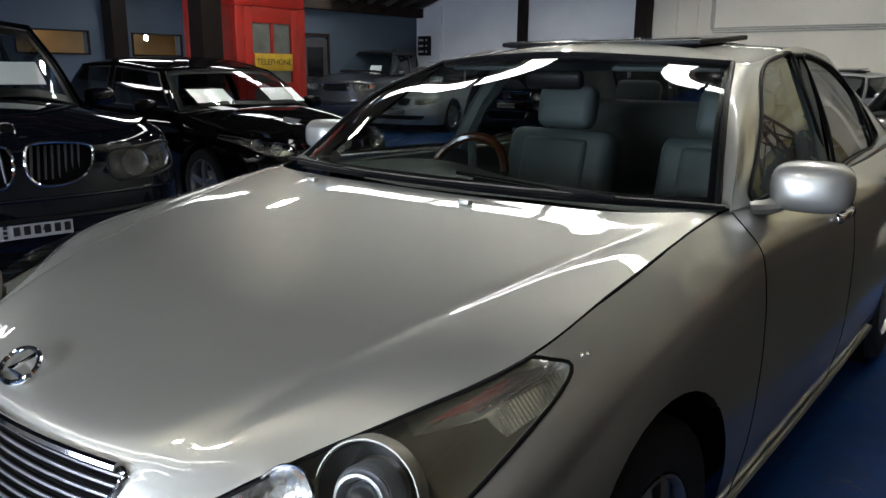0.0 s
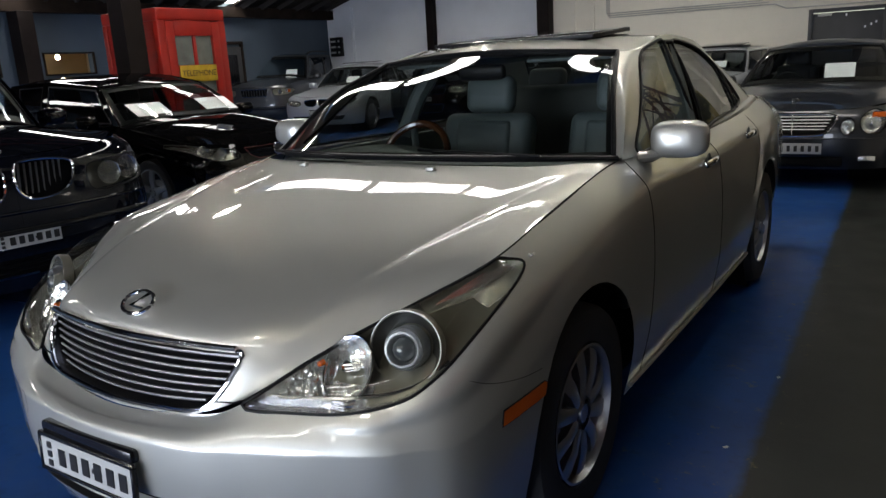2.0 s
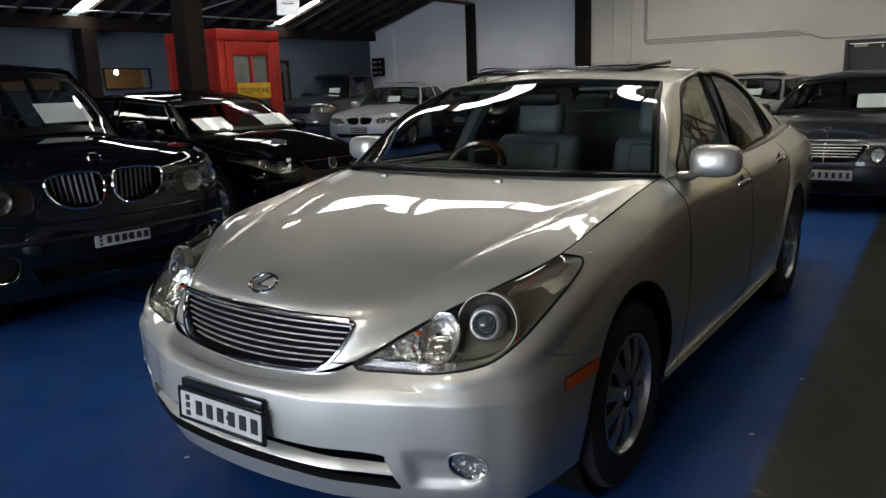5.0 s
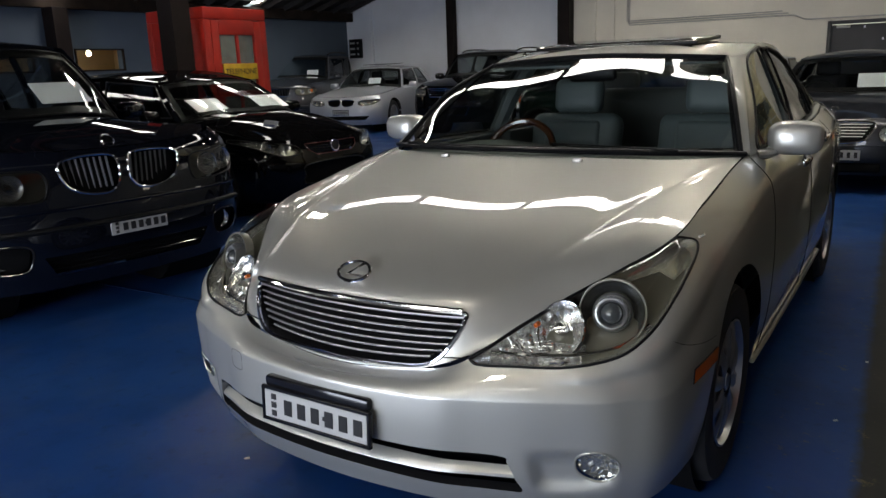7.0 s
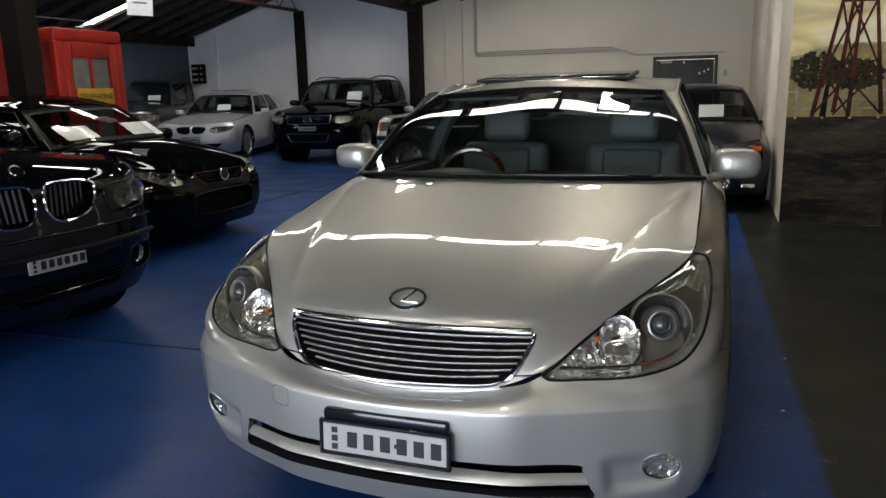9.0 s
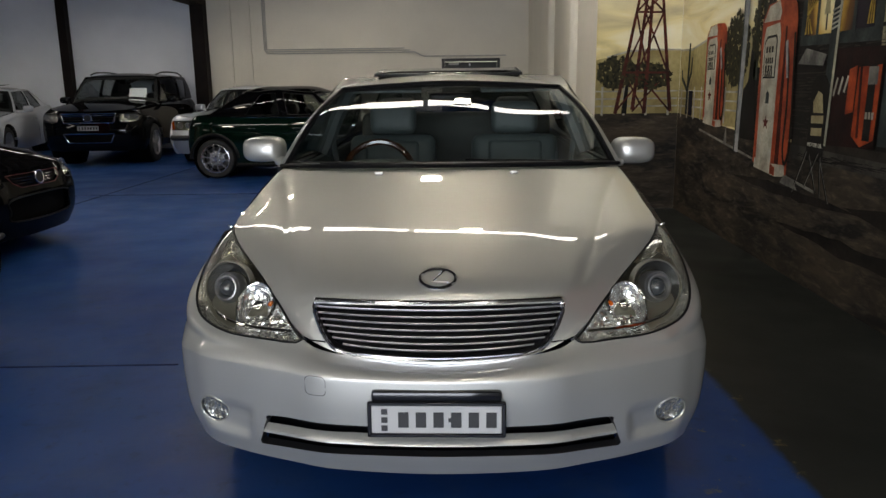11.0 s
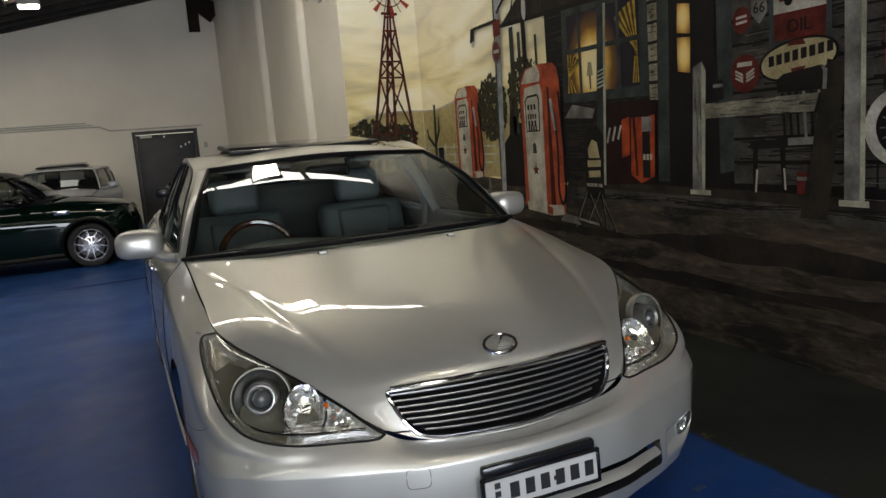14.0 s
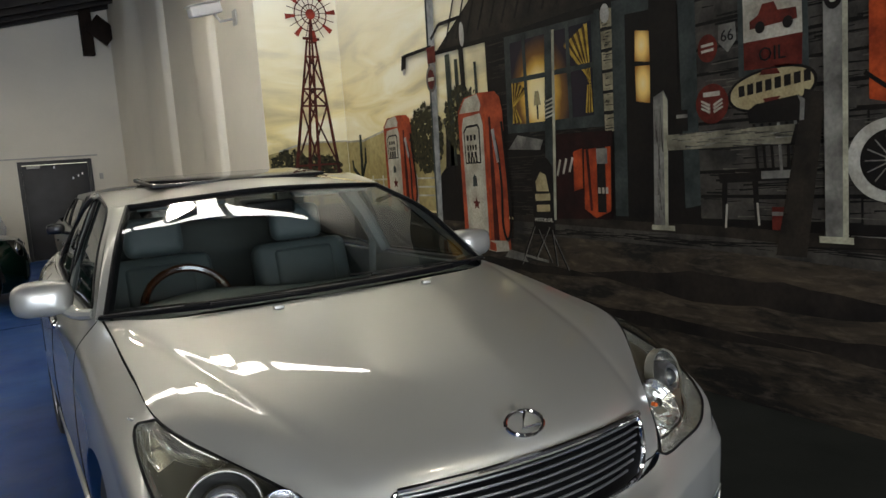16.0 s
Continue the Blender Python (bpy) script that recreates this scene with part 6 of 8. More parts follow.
low7 = [(-0.66, 0.39), (0.66, 0.39), (0.56, 0.30), (-0.56, 0.30)]
t, holes = car("silver_limousine", "pale silver large sedan with twin dark grilles", M_7, PALE_SILVER, S_7, 0.345, 0.24, 9, cutters=[("skin", o) for o in both(kid7) + both(lamp7)] + [("skin", low7)])
for k in (0, 1):
    dark_hole(t, holes[k], "grille", "chrome ringed dark grille", VOID, 0.04, CHROME, 0.010)
fit_lamps(t, holes[2:4], [(0.57, 0.668, 0.045), (0.70, 0.685, 0.045)], "slanting clear headlamp", inner=REFLECTOR)
dark_hole(t, holes[4], "lower_intake", "wide dark lower intake", VOID, 0.04)
plate_bars(t, pose(0, -0.035, 0.47), frame=False)
part("plate_cover", box(0.40, 0.012, 0.12, 0.004, at=(0, -0.03, 0.47)), BLACK_GLOSS, t)
part("sunroof", moved(box(0.9, 0.45, 0.012, 0.005), pose(0, 2.55, 1.515, 3)), DARK_GLASS, t)
dash_card(M_7, S_7, 0.10, 0.32, 0.24)

M_T = pose(-6.88, 11.62, 0, 0, 0, 6)
S_T = dict(L=4.75, W=1.93, H=1.73, zh=1.0, zc=1.20, yc=1.26, zb=1.13, yrf=1.95, yrr=4.25, yd=4.58, zd=1.20, gc=0.28, wf=0.88, wr=3.74, nd=0.30, zbump=0.62, rail=0.78, suv=True)
grt = [(-0.50, 0.965), (0.50, 0.965), (0.44, 0.80), (-0.44, 0.80)]
lowt = [(-0.46, 0.60), (0.46, 0.60), (0.38, 0.44), (-0.38, 0.44)]
lampt = spline([(0.56, 0.83), (0.70, 0.80), (0.86, 0.84), (0.89, 0.93), (0.80, 0.965), (0.58, 0.955)], 30, True)
t, holes = car("black_suv", "glossy black four-wheel drive with a wide chrome grille", M_T, BLACK_PAINT, S_T, 0.37, 0.24, 5, cutters=[("skin", grt), ("skin", lowt)] + [("skin", o) for o in both(lampt)], boot=False)
g = dark_hole(t, holes[0], "grille", "wide chrome bar grille", VOID, 0.04, CHROME, 0.014)
bars(g, -0.46, 0.46, (0.84, 0.885, 0.93), lambda x: 0.03 + 0.14 * x * x, CHROME, 0.013)
disc_badge(t, pose(0, 0.0, 0.885), 0.08, DARK_METAL)
g = dark_hole(t, holes[1], "lower_intake", "chrome edged lower intake", VOID, 0.04, CHROME, 0.012)
fit_lamps(t, holes[2:], [(0.67, 0.885, 0.055), (0.79, 0.895, 0.055)], "clear twin headlamp", inner=REFLECTOR)
plate_bars(t, pose(0, -0.03, 0.70), frame=False)
dash_card(M_T, S_T, 0.42, 0.34, 0.30)
for s in (1, -1):
    part("roof_rail", tube(spline([(s * 0.66, 2.15, 1.69), (s * 0.68, 2.6, 1.745), (s * 0.68, 3.6, 1.745), (s * 0.66, 4.1, 1.68)], 16), 0.016), BLACK_TRIM, t)

M_V = pose(-11.95, 11.9, 0, 0, 0, 24)
S_V = dict(L=4.8, W=1.9, H=1.85, zh=1.06, zc=1.27, yc=1.26, zb=1.19, yrf=1.98, yrr=4.35, yd=4.62, zd=1.18, gc=0.27, wf=0.90, wr=3.76, nd=0.30, zbump=0.60, rail=0.78, suv=True)
grv = [(-0.34, 1.01), (0.34, 1.01), (0.30, 0.84), (-0.30, 0.84)]
lampv = spline([(0.48, 0.87), (0.66, 0.85), (0.86, 0.89), (0.89, 0.98), (0.76, 1.015), (0.48, 1.0)], 30, True)
t, holes = car("slate_suv", "slate grey seven-seat four-wheel drive with roof rails", M_V, SLATE_PAINT, S_V, 0.36, 0.235, 7, cutters=[("skin", grv)] + [("skin", o) for o in both(lampv)], boot=False)
g = dark_hole(t, holes[0], "grille", "dark slatted grille", VOID, 0.04, CHROME, 0.008)
bars(g, 0.85, 1.0, np.linspace(-0.27, 0.27, 9), lambda x: 0.03 + 0.14 * x * x, DARK_METAL, 0.007, upright=True)
fit_lamps(t, holes[1:], [(0.62, 0.935, 0.055), (0.77, 0.95, 0.05)], "clear headlamp with amber corner", amber=(0.84, 0.95, 0.05, 0.07, 0.07))
part("bumper_band", tube([(x, -0.03 + 0.28 * abs(x) ** 3.2, 0.56) for x in np.linspace(-0.82, 0.82, 21)], 0.05, False, 8), GREY_PAINT, t)
for s in (1, -1):
    part("roof_rail", tube(spline([(s * 0.66, 2.2, 1.81), (s * 0.68, 2.6, 1.875), (s * 0.68, 3.8, 1.875), (s * 0.66, 4.25, 1.80)], 16), 0.018), BLACK_TRIM, t)
dash_card(M_V, S_V, 0.40, 0.30, 0.26)

# older pale sedan with square lamps
M_O = pose(-4.62, 11.75, 0, 0, 0, -3)
S_O = dict(L=4.75, W=1.76, H=1.44, zh=0.86, zc=0.99, yc=1.36, zb=0.95, yrf=1.98, yrr=3.35, yd=4.0, zd=1.03, gc=0.2, wf=0.86, wr=3.66, nd=0.12, zbump=0.50, rail=0.69, ease=1.3, bump_out=0.05)
gro = [(-0.29, 0.845), (0.29, 0.845), (0.25, 0.60), (-0.25, 0.60)]
lampo = [(0.36, 0.80), (0.78, 0.80), (0.80, 0.64), (0.36, 0.64)]
t, holes = car("pale_old_sedan", "older pale silver sedan with square headlamps", M_O, PALE_SILVER, S_O, 0.315, 0.2, 7, cutters=[("skin", gro)] + [("skin", o) for o in both(lampo)])
g = dark_hole(t, holes[0], "grille", "upright chrome framed grille", VOID, 0.03, CHROME, 0.016)
bars(g, -0.26, 0.26, (0.65, 0.69, 0.73, 0.77, 0.81), lambda x: 0.03, DARK_METAL, 0.008)
fit_lamps(t, holes[1:], [(0.48, 0.72, 0.06), (0.65, 0.72, 0.06)], "square clear headlamp", amber=(0.78, 0.72, 0.05, 0.14, 0.05))
part("bumper_band", tube([(x, -0.05 + 0.12 * abs(x) ** 3, 0.50) for x in np.linspace(-0.8, 0.8, 15)], 0.05, False, 8), DARK_METAL, t)
part("bonnet_star", merge(tube([(p[0], 0.12, 0.94 + p[1]) for p in oval(0, 0, 0.035, 0.035, 20)], 0.004, True), tube([(0, 0.12, 0.88), (0, 0.12, 0.975)], 0.004)), CHROME, t)

# small green two-door, side on
M_C = pose(-0.72, 10.45, 0, 0, 0, 90)
S_C2 = dict(L=3.66, W=1.69, H=1.41, zh=0.80, zc=0.98, yc=0.98, zb=0.93, yrf=1.50, yrr=2.72, yd=3.46, zd=0.93, brow=0.02, gc=0.17, wf=0.70, wr=3.17, nd=0.34, zbump=0.48, rail=0.78, suv=True)
lampc = oval(0.58, 0.725, 0.10, 0.115, 32)
grc = spline([(-0.34, 0.735), (0.34, 0.735), (0.38, 0.66), (0.30, 0.59), (-0.30, 0.59), (-0.38, 0.66)], 36, True)
t, holes = car("green_small_car", "racing green small two-door car with mesh alloy wheels", M_C, GREEN_PAINT, S_C2, 0.305, 0.225, 10, "mesh", spans="sspgpgpprr", cutters=[("skin", grc)] + [("skin", o) for o in both(lampc)], boot=False, mirror_paint=BLACK_PAINT, roof_paint=BLACK_PAINT, glass=SIDE_GLASS, metal=mat("bright_alloy", (0.75, 0.75, 0.77), 0.25, 0.9))
g = dark_hole(t, holes[0], "grille", "chrome edged grille", VOID, 0.03, CHROME, 0.012)
fit_lamps(t, holes[1:], [(0.58, 0.725, 0.08)], "round headlamp")
for s in (1, -1):
    part("belt_trim", tube(spline([(s * 0.735, 1.20, 0.935), (s * 0.757, 2.0, 0.935), (s * 0.745, 2.9, 0.945)], 12), 0.012), CHROME, t)
    for y in (0.70, 3.17):
        part("arch_trim", tube([(s * 0.842, y + 0.37 * math.cos(a), 0.315 + 0.37 * math.sin(a)) for a in np.linspace(0, math.pi, 18)], 0.03, False, 6), BLACK_TRIM, t)
    part("sill_trim", tube([(s * 0.825, 1.05, 0.21), (s * 0.825, 2.82, 0.21)], 0.03), BLACK_TRIM, t)
    part("side_vent", box(0.02, 0.2, 0.06, 0.008, at=(s * 0.84, 1.0, 0.80)), CHROME, t)

# pale wagon behind it
M_P = pose(-2.25, 12.6, 0, 0, 0, -9)
S_P = dict(L=4.4, W=1.74, H=1.40, zh=0.78, zc=0.99, yc=1.15, zb=0.92, yrf=1.78, yrr=3.80, yd=4.15, zd=0.98, gc=0.2, wf=0.85, wr=3.5, nd=0.28, zbump=0.52, rail=0.74, suv=True)
lampp = spline([(0.48, 0.62), (0.66, 0.59), (0.82, 0.65), (0.84, 0.72), (0.66, 0.735), (0.48, 0.71)], 30, True)
t, holes = car("pale_wagon", "pale silver hatchback with its sunroof raised, behind the green car", M_P, PALE_SILVER, S_P, 0.34, 0.22, 7, cutters=[("skin", o) for o in both(lampp)], boot=False)
fit_lamps(t, holes, [(0.66, 0.66, 0.05)], "clear headlamp")
part("sunroof", moved(box(0.84, 0.5, 0.014, 0.005), pose(0, 2.25, 1.425, 5)), DARK_GLASS, t)
part("sunroof_frame", box(0.88, 0.5, 0.03, 0.008, at=(0, 2.27, 1.392)), BLACK_TRIM, t)
dash_card(M_P, S_P, 0.22, 0.3, 0.22)

# ---------------------------------------------------------------- the mural: flat paint, layer on layer
mural = thing("mural", "large painted mural of an old roadside fuel stop", "mural")


def paint_mat(name, colour, second=None, scale=5.0, streak=False, rough=0.45):
    k = 0.55 if max(colour) < 0.29 else 1.05
    colour = tuple(c * k for c in colour)
    second = tuple(c * k * 0.85 for c in second) if second else None
    return mat(name, colour, 0.65, spec=0.15, vary=0.45, vary_scale=scale, second=second, fine=0.6, fine_scale=scale * 9, bump=0.05, bump_scale=40)


def flat(name, pts, material, layer, panel=False, parent=None, label=""):
    """One painted shape on the long wall (y, z) or on the return wall (x, z)."""
    off = 0.003 + layer * 0.0016
    bm = bmesh.new()
    if panel:
        front = [bm.verts.new((p[0], Y_RETURN - off, p[1])) for p in pts]
    else:
        front = [bm.verts.new((X_MURAL - off, p[0], p[1])) for p in pts]
    f = bm.faces.new(front)
    g = bmesh.ops.extrude_face_region(bm, geom=[f])["geom"]
    for v in g:
        if isinstance(v, bmesh.types.BMVert):
            v.co += Vector((0, 0.001, 0)) if panel else Vector((0.001, 0, 0))
    bmesh.ops.recalc_face_normals(bm, faces=bm.faces)
    return part(name, bm, material, parent or mural, label, smooth=False)


def rect(y0, z0, y1, z1):
    return [(y0, z0), (y1, z0), (y1, z1), (y0, z1)]


def stroke(p, q, w, w2=None):
    d = Vector((q[0] - p[0], q[1] - p[1]))
    n = Vector((-d.y, d.x)).normalized()
    w2 = w if w2 is None else w2
    return [(p[0] + n.x * w / 2, p[1] + n.y * w / 2), (p[0] - n.x * w / 2, p[1] - n.y * w / 2), (q[0] - n.x * w2 / 2, q[1] - n.y * w2 / 2), (q[0] + n.x * w2 / 2, q[1] + n.y * w2 / 2)]


def foliage(name, cy, cz, ry, rz, count, material, layer, panel=False, seed=1, size=0.035):
    """A painted bush of many dabs."""
    rng = random.Random(seed)
    off = 0.003 + layer * 0.0016
    bm = bmesh.new()
    for k in range(count):
        a, r = rng.random() * math.tau, math.sqrt(rng.random())
        y, z = cy + ry * r * math.cos(a), cz + rz * r * math.sin(a)
        w, h, t = size * (0.5 + rng.random()), size * (0.25 + 0.4 * rng.random()), rng.random() * math.tau
        o = off + k * 0.00001
        vs = [bm.verts.new((p[0], Y_RETURN - o, p[1]) if panel else (X_MURAL - o, p[0], p[1])) for p in oval(y, z, w, h, 6, 2.0, t)]
        bm.faces.new(vs)
    bmesh.ops.recalc_face_normals(bm, faces=bm.faces)
    return tagged(part(name, bm, material, mural, smooth=False), kind="stuff")


def sky_mat():
    """Pale yellow sky with drawn-out grey brown cloud streaks."""
    m = mat("mural_sky", (0.62, 0.55, 0.33), 0.6, spec=0.2)
    nt = m.node_tree
    b = nt.nodes["Principled BSDF"]
    co = nt.nodes.new("ShaderNodeTexCoord").outputs["Object"]
    mp = nt.nodes.new("ShaderNodeMapping")
    mp.inputs["Scale"].default_value = (0.8, 0.8, 3.4)
    nt.links.new(co, mp.inputs[0])
    n = nt.nodes.new("ShaderNodeTexNoise")
    n.inputs["Scale"].default_value, n.inputs["Detail"].default_value, n.inputs["Distortion"].default_value = 1.1, 7.0, 0.8
    nt.links.new(mp.outputs[0], n.inputs["Vector"])
    r = nt.nodes.new("ShaderNodeValToRGB")
    r.color_ramp.elements[0].position, r.color_ramp.elements[0].color = 0.32, (0.44, 0.36, 0.19, 1)
    r.color_ramp.elements[1].position, r.color_ramp.elements[1].color = 0.66, (0.84, 0.79, 0.60, 1)
    e = r.color_ramp.elements.new(0.48)
    e.color = (0.72, 0.61, 0.30, 1)
    nt.links.new(n.outputs["Fac"], r.inputs[0])
    sep = nt.nodes.new("ShaderNodeSeparateXYZ")
    nt.links.new(co, sep.inputs[0])
    g = nt.nodes.new("ShaderNodeMapRange")
    g.inputs["From Min"].default_value, g.inputs["From Max"].default_value = 1.9, 3.4
    nt.links.new(sep.outputs[2], g.inputs["Value"])
    mx = nt.nodes.new("ShaderNodeMix")
    mx.data_type = "RGBA"
    nt.links.new(g.outputs[0], mx.inputs["Factor"])
    nt.links.new(r.outputs[0], mx.inputs["A"])
    mx.inputs["B"].default_value = (0.82, 0.80, 0.68, 1)
    nt.links.new(mx.outputs["Result"], b.inputs["Base Color"])
    return m


P_SKY = sky_mat()
P_HILL = paint_mat("mural_hill", (0.58, 0.48, 0.22), (0.42, 0.33, 0.13), 2.0)


def ground_mat():
    """Dark oily dirt in drawn-out brush strokes."""
    m = mat("mural_road", (0.02, 0.018, 0.016), 0.65, spec=0.2)
    nt = m.node_tree
    co = nt.nodes.new("ShaderNodeTexCoord").outputs["Object"]
    mp = nt.nodes.new("ShaderNodeMapping")
    mp.inputs["Scale"].default_value = (1.0, 1.0, 4.5)
    nt.links.new(co, mp.inputs[0])
    shades = []
    for scale, lo, hi, c0, c1 in ((1.3, 0.42, 0.64, (0.009, 0.008, 0.007), (0.060, 0.045, 0.029)), (5.5, 0.50, 0.70, (0.0, 0.0, 0.0), (0.060, 0.047, 0.034))):
        n = nt.nodes.new("ShaderNodeTexNoise")
        n.inputs["Scale"].default_value, n.inputs["Detail"].default_value, n.inputs["Roughness"].default_value, n.inputs["Distortion"].default_value = scale, 9.0, 0.68, 0.5
        nt.links.new(mp.outputs[0], n.inputs["Vector"])
        r = nt.nodes.new("ShaderNodeValToRGB")
        r.color_ramp.elements[0].position, r.color_ramp.elements[0].color = lo, (*c0, 1)
        r.color_ramp.elements[1].position, r.color_ramp.elements[1].color = hi, (*c1, 1)
        nt.links.new(n.outputs["Fac"], r.inputs[0])
        shades.append(r.outputs[0])
    add = nt.nodes.new("ShaderNodeMix")
    add.data_type, add.blend_type = "RGBA", "ADD"
    add.inputs["Factor"].default_value = 0.8
    nt.links.new(shades[0], add.inputs["A"])
    nt.links.new(shades[1], add.inputs["B"])
    nt.links.new(add.outputs["Result"], nt.nodes["Principled BSDF"].inputs["Base Color"])
    return m


P_ROAD = ground_mat()
P_ROAD_DRY = paint_mat("mural_dry_dirt", (0.055, 0.043, 0.034), (0.022, 0.018, 0.016), 3.5)
P_DARK = paint_mat("mural_dark", (0.014, 0.012, 0.011), (0.028, 0.022, 0.018), 4)
P_SIDING = paint_mat("mural_siding", (0.16, 0.145, 0.12), (0.06, 0.055, 0.048), 6)
P_SIDING_LIT = paint_mat("mural_lit_siding", (0.42, 0.37, 0.24), (0.22, 0.19, 0.12), 8)
P_ROOF = paint_mat("mural_roof", (0.07, 0.055, 0.04), (0.03, 0.025, 0.02), 6)
P_TEAL = paint_mat("mural_teal", (0.11, 0.135, 0.125), (0.05, 0.065, 0.062), 5)
P_POST = paint_mat("mural_post", (0.30, 0.29, 0.25), (0.13, 0.125, 0.11), 5)
P_POST_LIT = paint_mat("mural_post_lit", (0.55, 0.53, 0.38), (0.34, 0.33, 0.24), 7)
P_RAIL = paint_mat("mural_rail", (0.34, 0.31, 0.22), (0.15, 0.14, 0.10), 6)
P_YELLOW = paint_mat("mural_yellow", (0.62, 0.42, 0.07), (0.36, 0.22, 0.03), 12)
P_FOLD = paint_mat("mural_curtain_fold", (0.20, 0.11, 0.02), (0.10, 0.05, 0.012), 12)
P_GRAIN = paint_mat("mural_board_grain", (0.27, 0.25, 0.20), (0.16, 0.15, 0.12), 9)
P_MIST = paint_mat("mural_dim_board", (0.075, 0.062, 0.048), (0.04, 0.034, 0.028), 6)
P_PALE = paint_mat("mural_pale", (0.60, 0.57, 0.46), (0.40, 0.37, 0.29), 7)
P_WHITE = paint_mat("mural_white", (0.66, 0.64, 0.58), (0.5, 0.48, 0.43), 7)
P_RED = paint_mat("mural_pump_red", (0.52, 0.10, 0.035), (0.30, 0.05, 0.022), 6)
P_RED_DARK = paint_mat("mural_dark_red", (0.16, 0.022, 0.014), (0.06, 0.012, 0.01), 6)
P_SIGN_RED = paint_mat("mural_sign_red", (0.27, 0.04, 0.025), (0.16, 0.022, 0.015), 9)
P_ORANGE = paint_mat("mural_orange", (0.55, 0.085, 0.02), (0.26, 0.035, 0.012), 7)
P_STEEL = paint_mat("mural_windmill_red", (0.26, 0.06, 0.035), (0.08, 0.025, 0.02), 10)
P_WHEEL_RED = paint_mat("mural_fan_red", (0.42, 0.06, 0.035), (0.22, 0.03, 0.02), 10)
P_LEAF = paint_mat("mural_leaf", (0.13, 0.115, 0.05), (0.025, 0.026, 0.017), 26)
P_CACTUS = paint_mat("mural_cactus", (0.10, 0.12, 0.085), (0.04, 0.05, 0.04), 9)
P_POLE = paint_mat("mural_pole", (0.42, 0.43, 0.42), (0.24, 0.25, 0.25), 9)
P_NAVY = paint_mat("mural_night_blue", (0.018, 0.02, 0.045), (0.03, 0.022, 0.03), 6)
P_TYRE = paint_mat("mural_whitewall", (0.58, 0.56, 0.48), (0.42, 0.40, 0.33), 6)
P_CREAM = paint_mat("mural_cream", (0.52, 0.44, 0.24), (0.38, 0.30, 0.15), 8)



def glow_mat(name, centre, reach, stops):
    """Painted lamplight that thins out from a centre (y, z) over a reach (y, z)."""
    m = mat(name, stops[0][1], 0.65, spec=0.15)
    nt = m.node_tree
    mp = nt.nodes.new("ShaderNodeMapping")
    mp.inputs["Location"].default_value = (0, -centre[0] / reach[0], -centre[1] / reach[1])
    mp.inputs["Scale"].default_value = (0, 1 / reach[0], 1 / reach[1])
    co = nt.nodes["Texture Coordinate"].outputs["Object"]
    nt.links.new(co, mp.inputs[0])
    ln = nt.nodes.new("ShaderNodeVectorMath")
    ln.operation = "LENGTH"
    nt.links.new(mp.outputs[0], ln.inputs[0])
    n = nt.nodes.new("ShaderNodeTexNoise")
    n.inputs["Scale"].default_value, n.inputs["Detail"].default_value = 9.0, 5.0
    nt.links.new(co, n.inputs["Vector"])
    add = nt.nodes.new("ShaderNodeMath")
    add.operation = "MULTIPLY_ADD"
    nt.links.new(n.outputs["Fac"], add.inputs[0])
    add.inputs[1].default_value = 0.10
    nt.links.new(ln.outputs["Value"], add.inputs[2])
    r = nt.nodes.new("ShaderNodeValToRGB")
    r.color_ramp.elements.remove(r.color_ramp.elements[1])
    for k, (at, c) in enumerate(stops):
        e = r.color_ramp.elements[0] if k == 0 else r.color_ramp.elements.new(min(1.0, at + 0.05))
        e.color = (*c, 1)
    nt.links.new(add.outputs[0], r.inputs[0])
    nt.links.new(r.outputs[0], nt.nodes["Principled BSDF"].inputs["Base Color"])
    return m


# sky, hills and road
flat("painted_sky", rect(3.2, 0.9, Y_RETURN - 0.004, 5.0), P_SKY, 0)
flat("painted_sky", rect(X_RETURN + 0.002, 0.9, X_MURAL - 0.006, 5.0), P_SKY, 0, True)
flat("painted_hill", [(6.412, 1.0), (6.412, 1.73), (6.0, 1.72), (5.5, 1.79), (5.15, 1.76), (4.87, 1.70), (4.4, 1.60), (4.0, 1.5), (4.0, 1.0)], P_HILL, 1)
flat("hill_edge", [(6.412, 1.735), (6.0, 1.725), (5.5, 1.795), (5.15, 1.765), (4.87, 1.705), (4.87, 1.69), (5.15, 1.748), (5.5, 1.775), (6.0, 1.705), (6.412, 1.715)], P_PALE, 2)
flat("painted_hill", [(1.484, 1.0), (2.392, 1.0), (2.392, 1.73), (2.1, 1.735), (1.84, 1.72), (1.6, 1.66), (1.484, 1.635)], P_HILL, 1, True)
flat("hill_edge", [(1.60, 1.655), (1.84, 1.715), (2.1, 1.73), (2.392, 1.725), (2.392, 1.742), (2.1, 1.748), (1.84, 1.735), (1.60, 1.672)], P_PALE, 2, True)
flat("painted_road", rect(X_RETURN + 0.002, 0.002, X_MURAL - 0.0085, 1.06), P_ROAD, 3, True)
flat("painted_road", [(Y_FRONT + 0.05, 0.002), (6.4115, 0.002), (6.4115, 1.06), (5.6, 1.03), (4.6, 0.98), (3.0, 0.95), (0.5, 0.9), (Y_FRONT + 0.05, 0.85)], P_ROAD, 3)
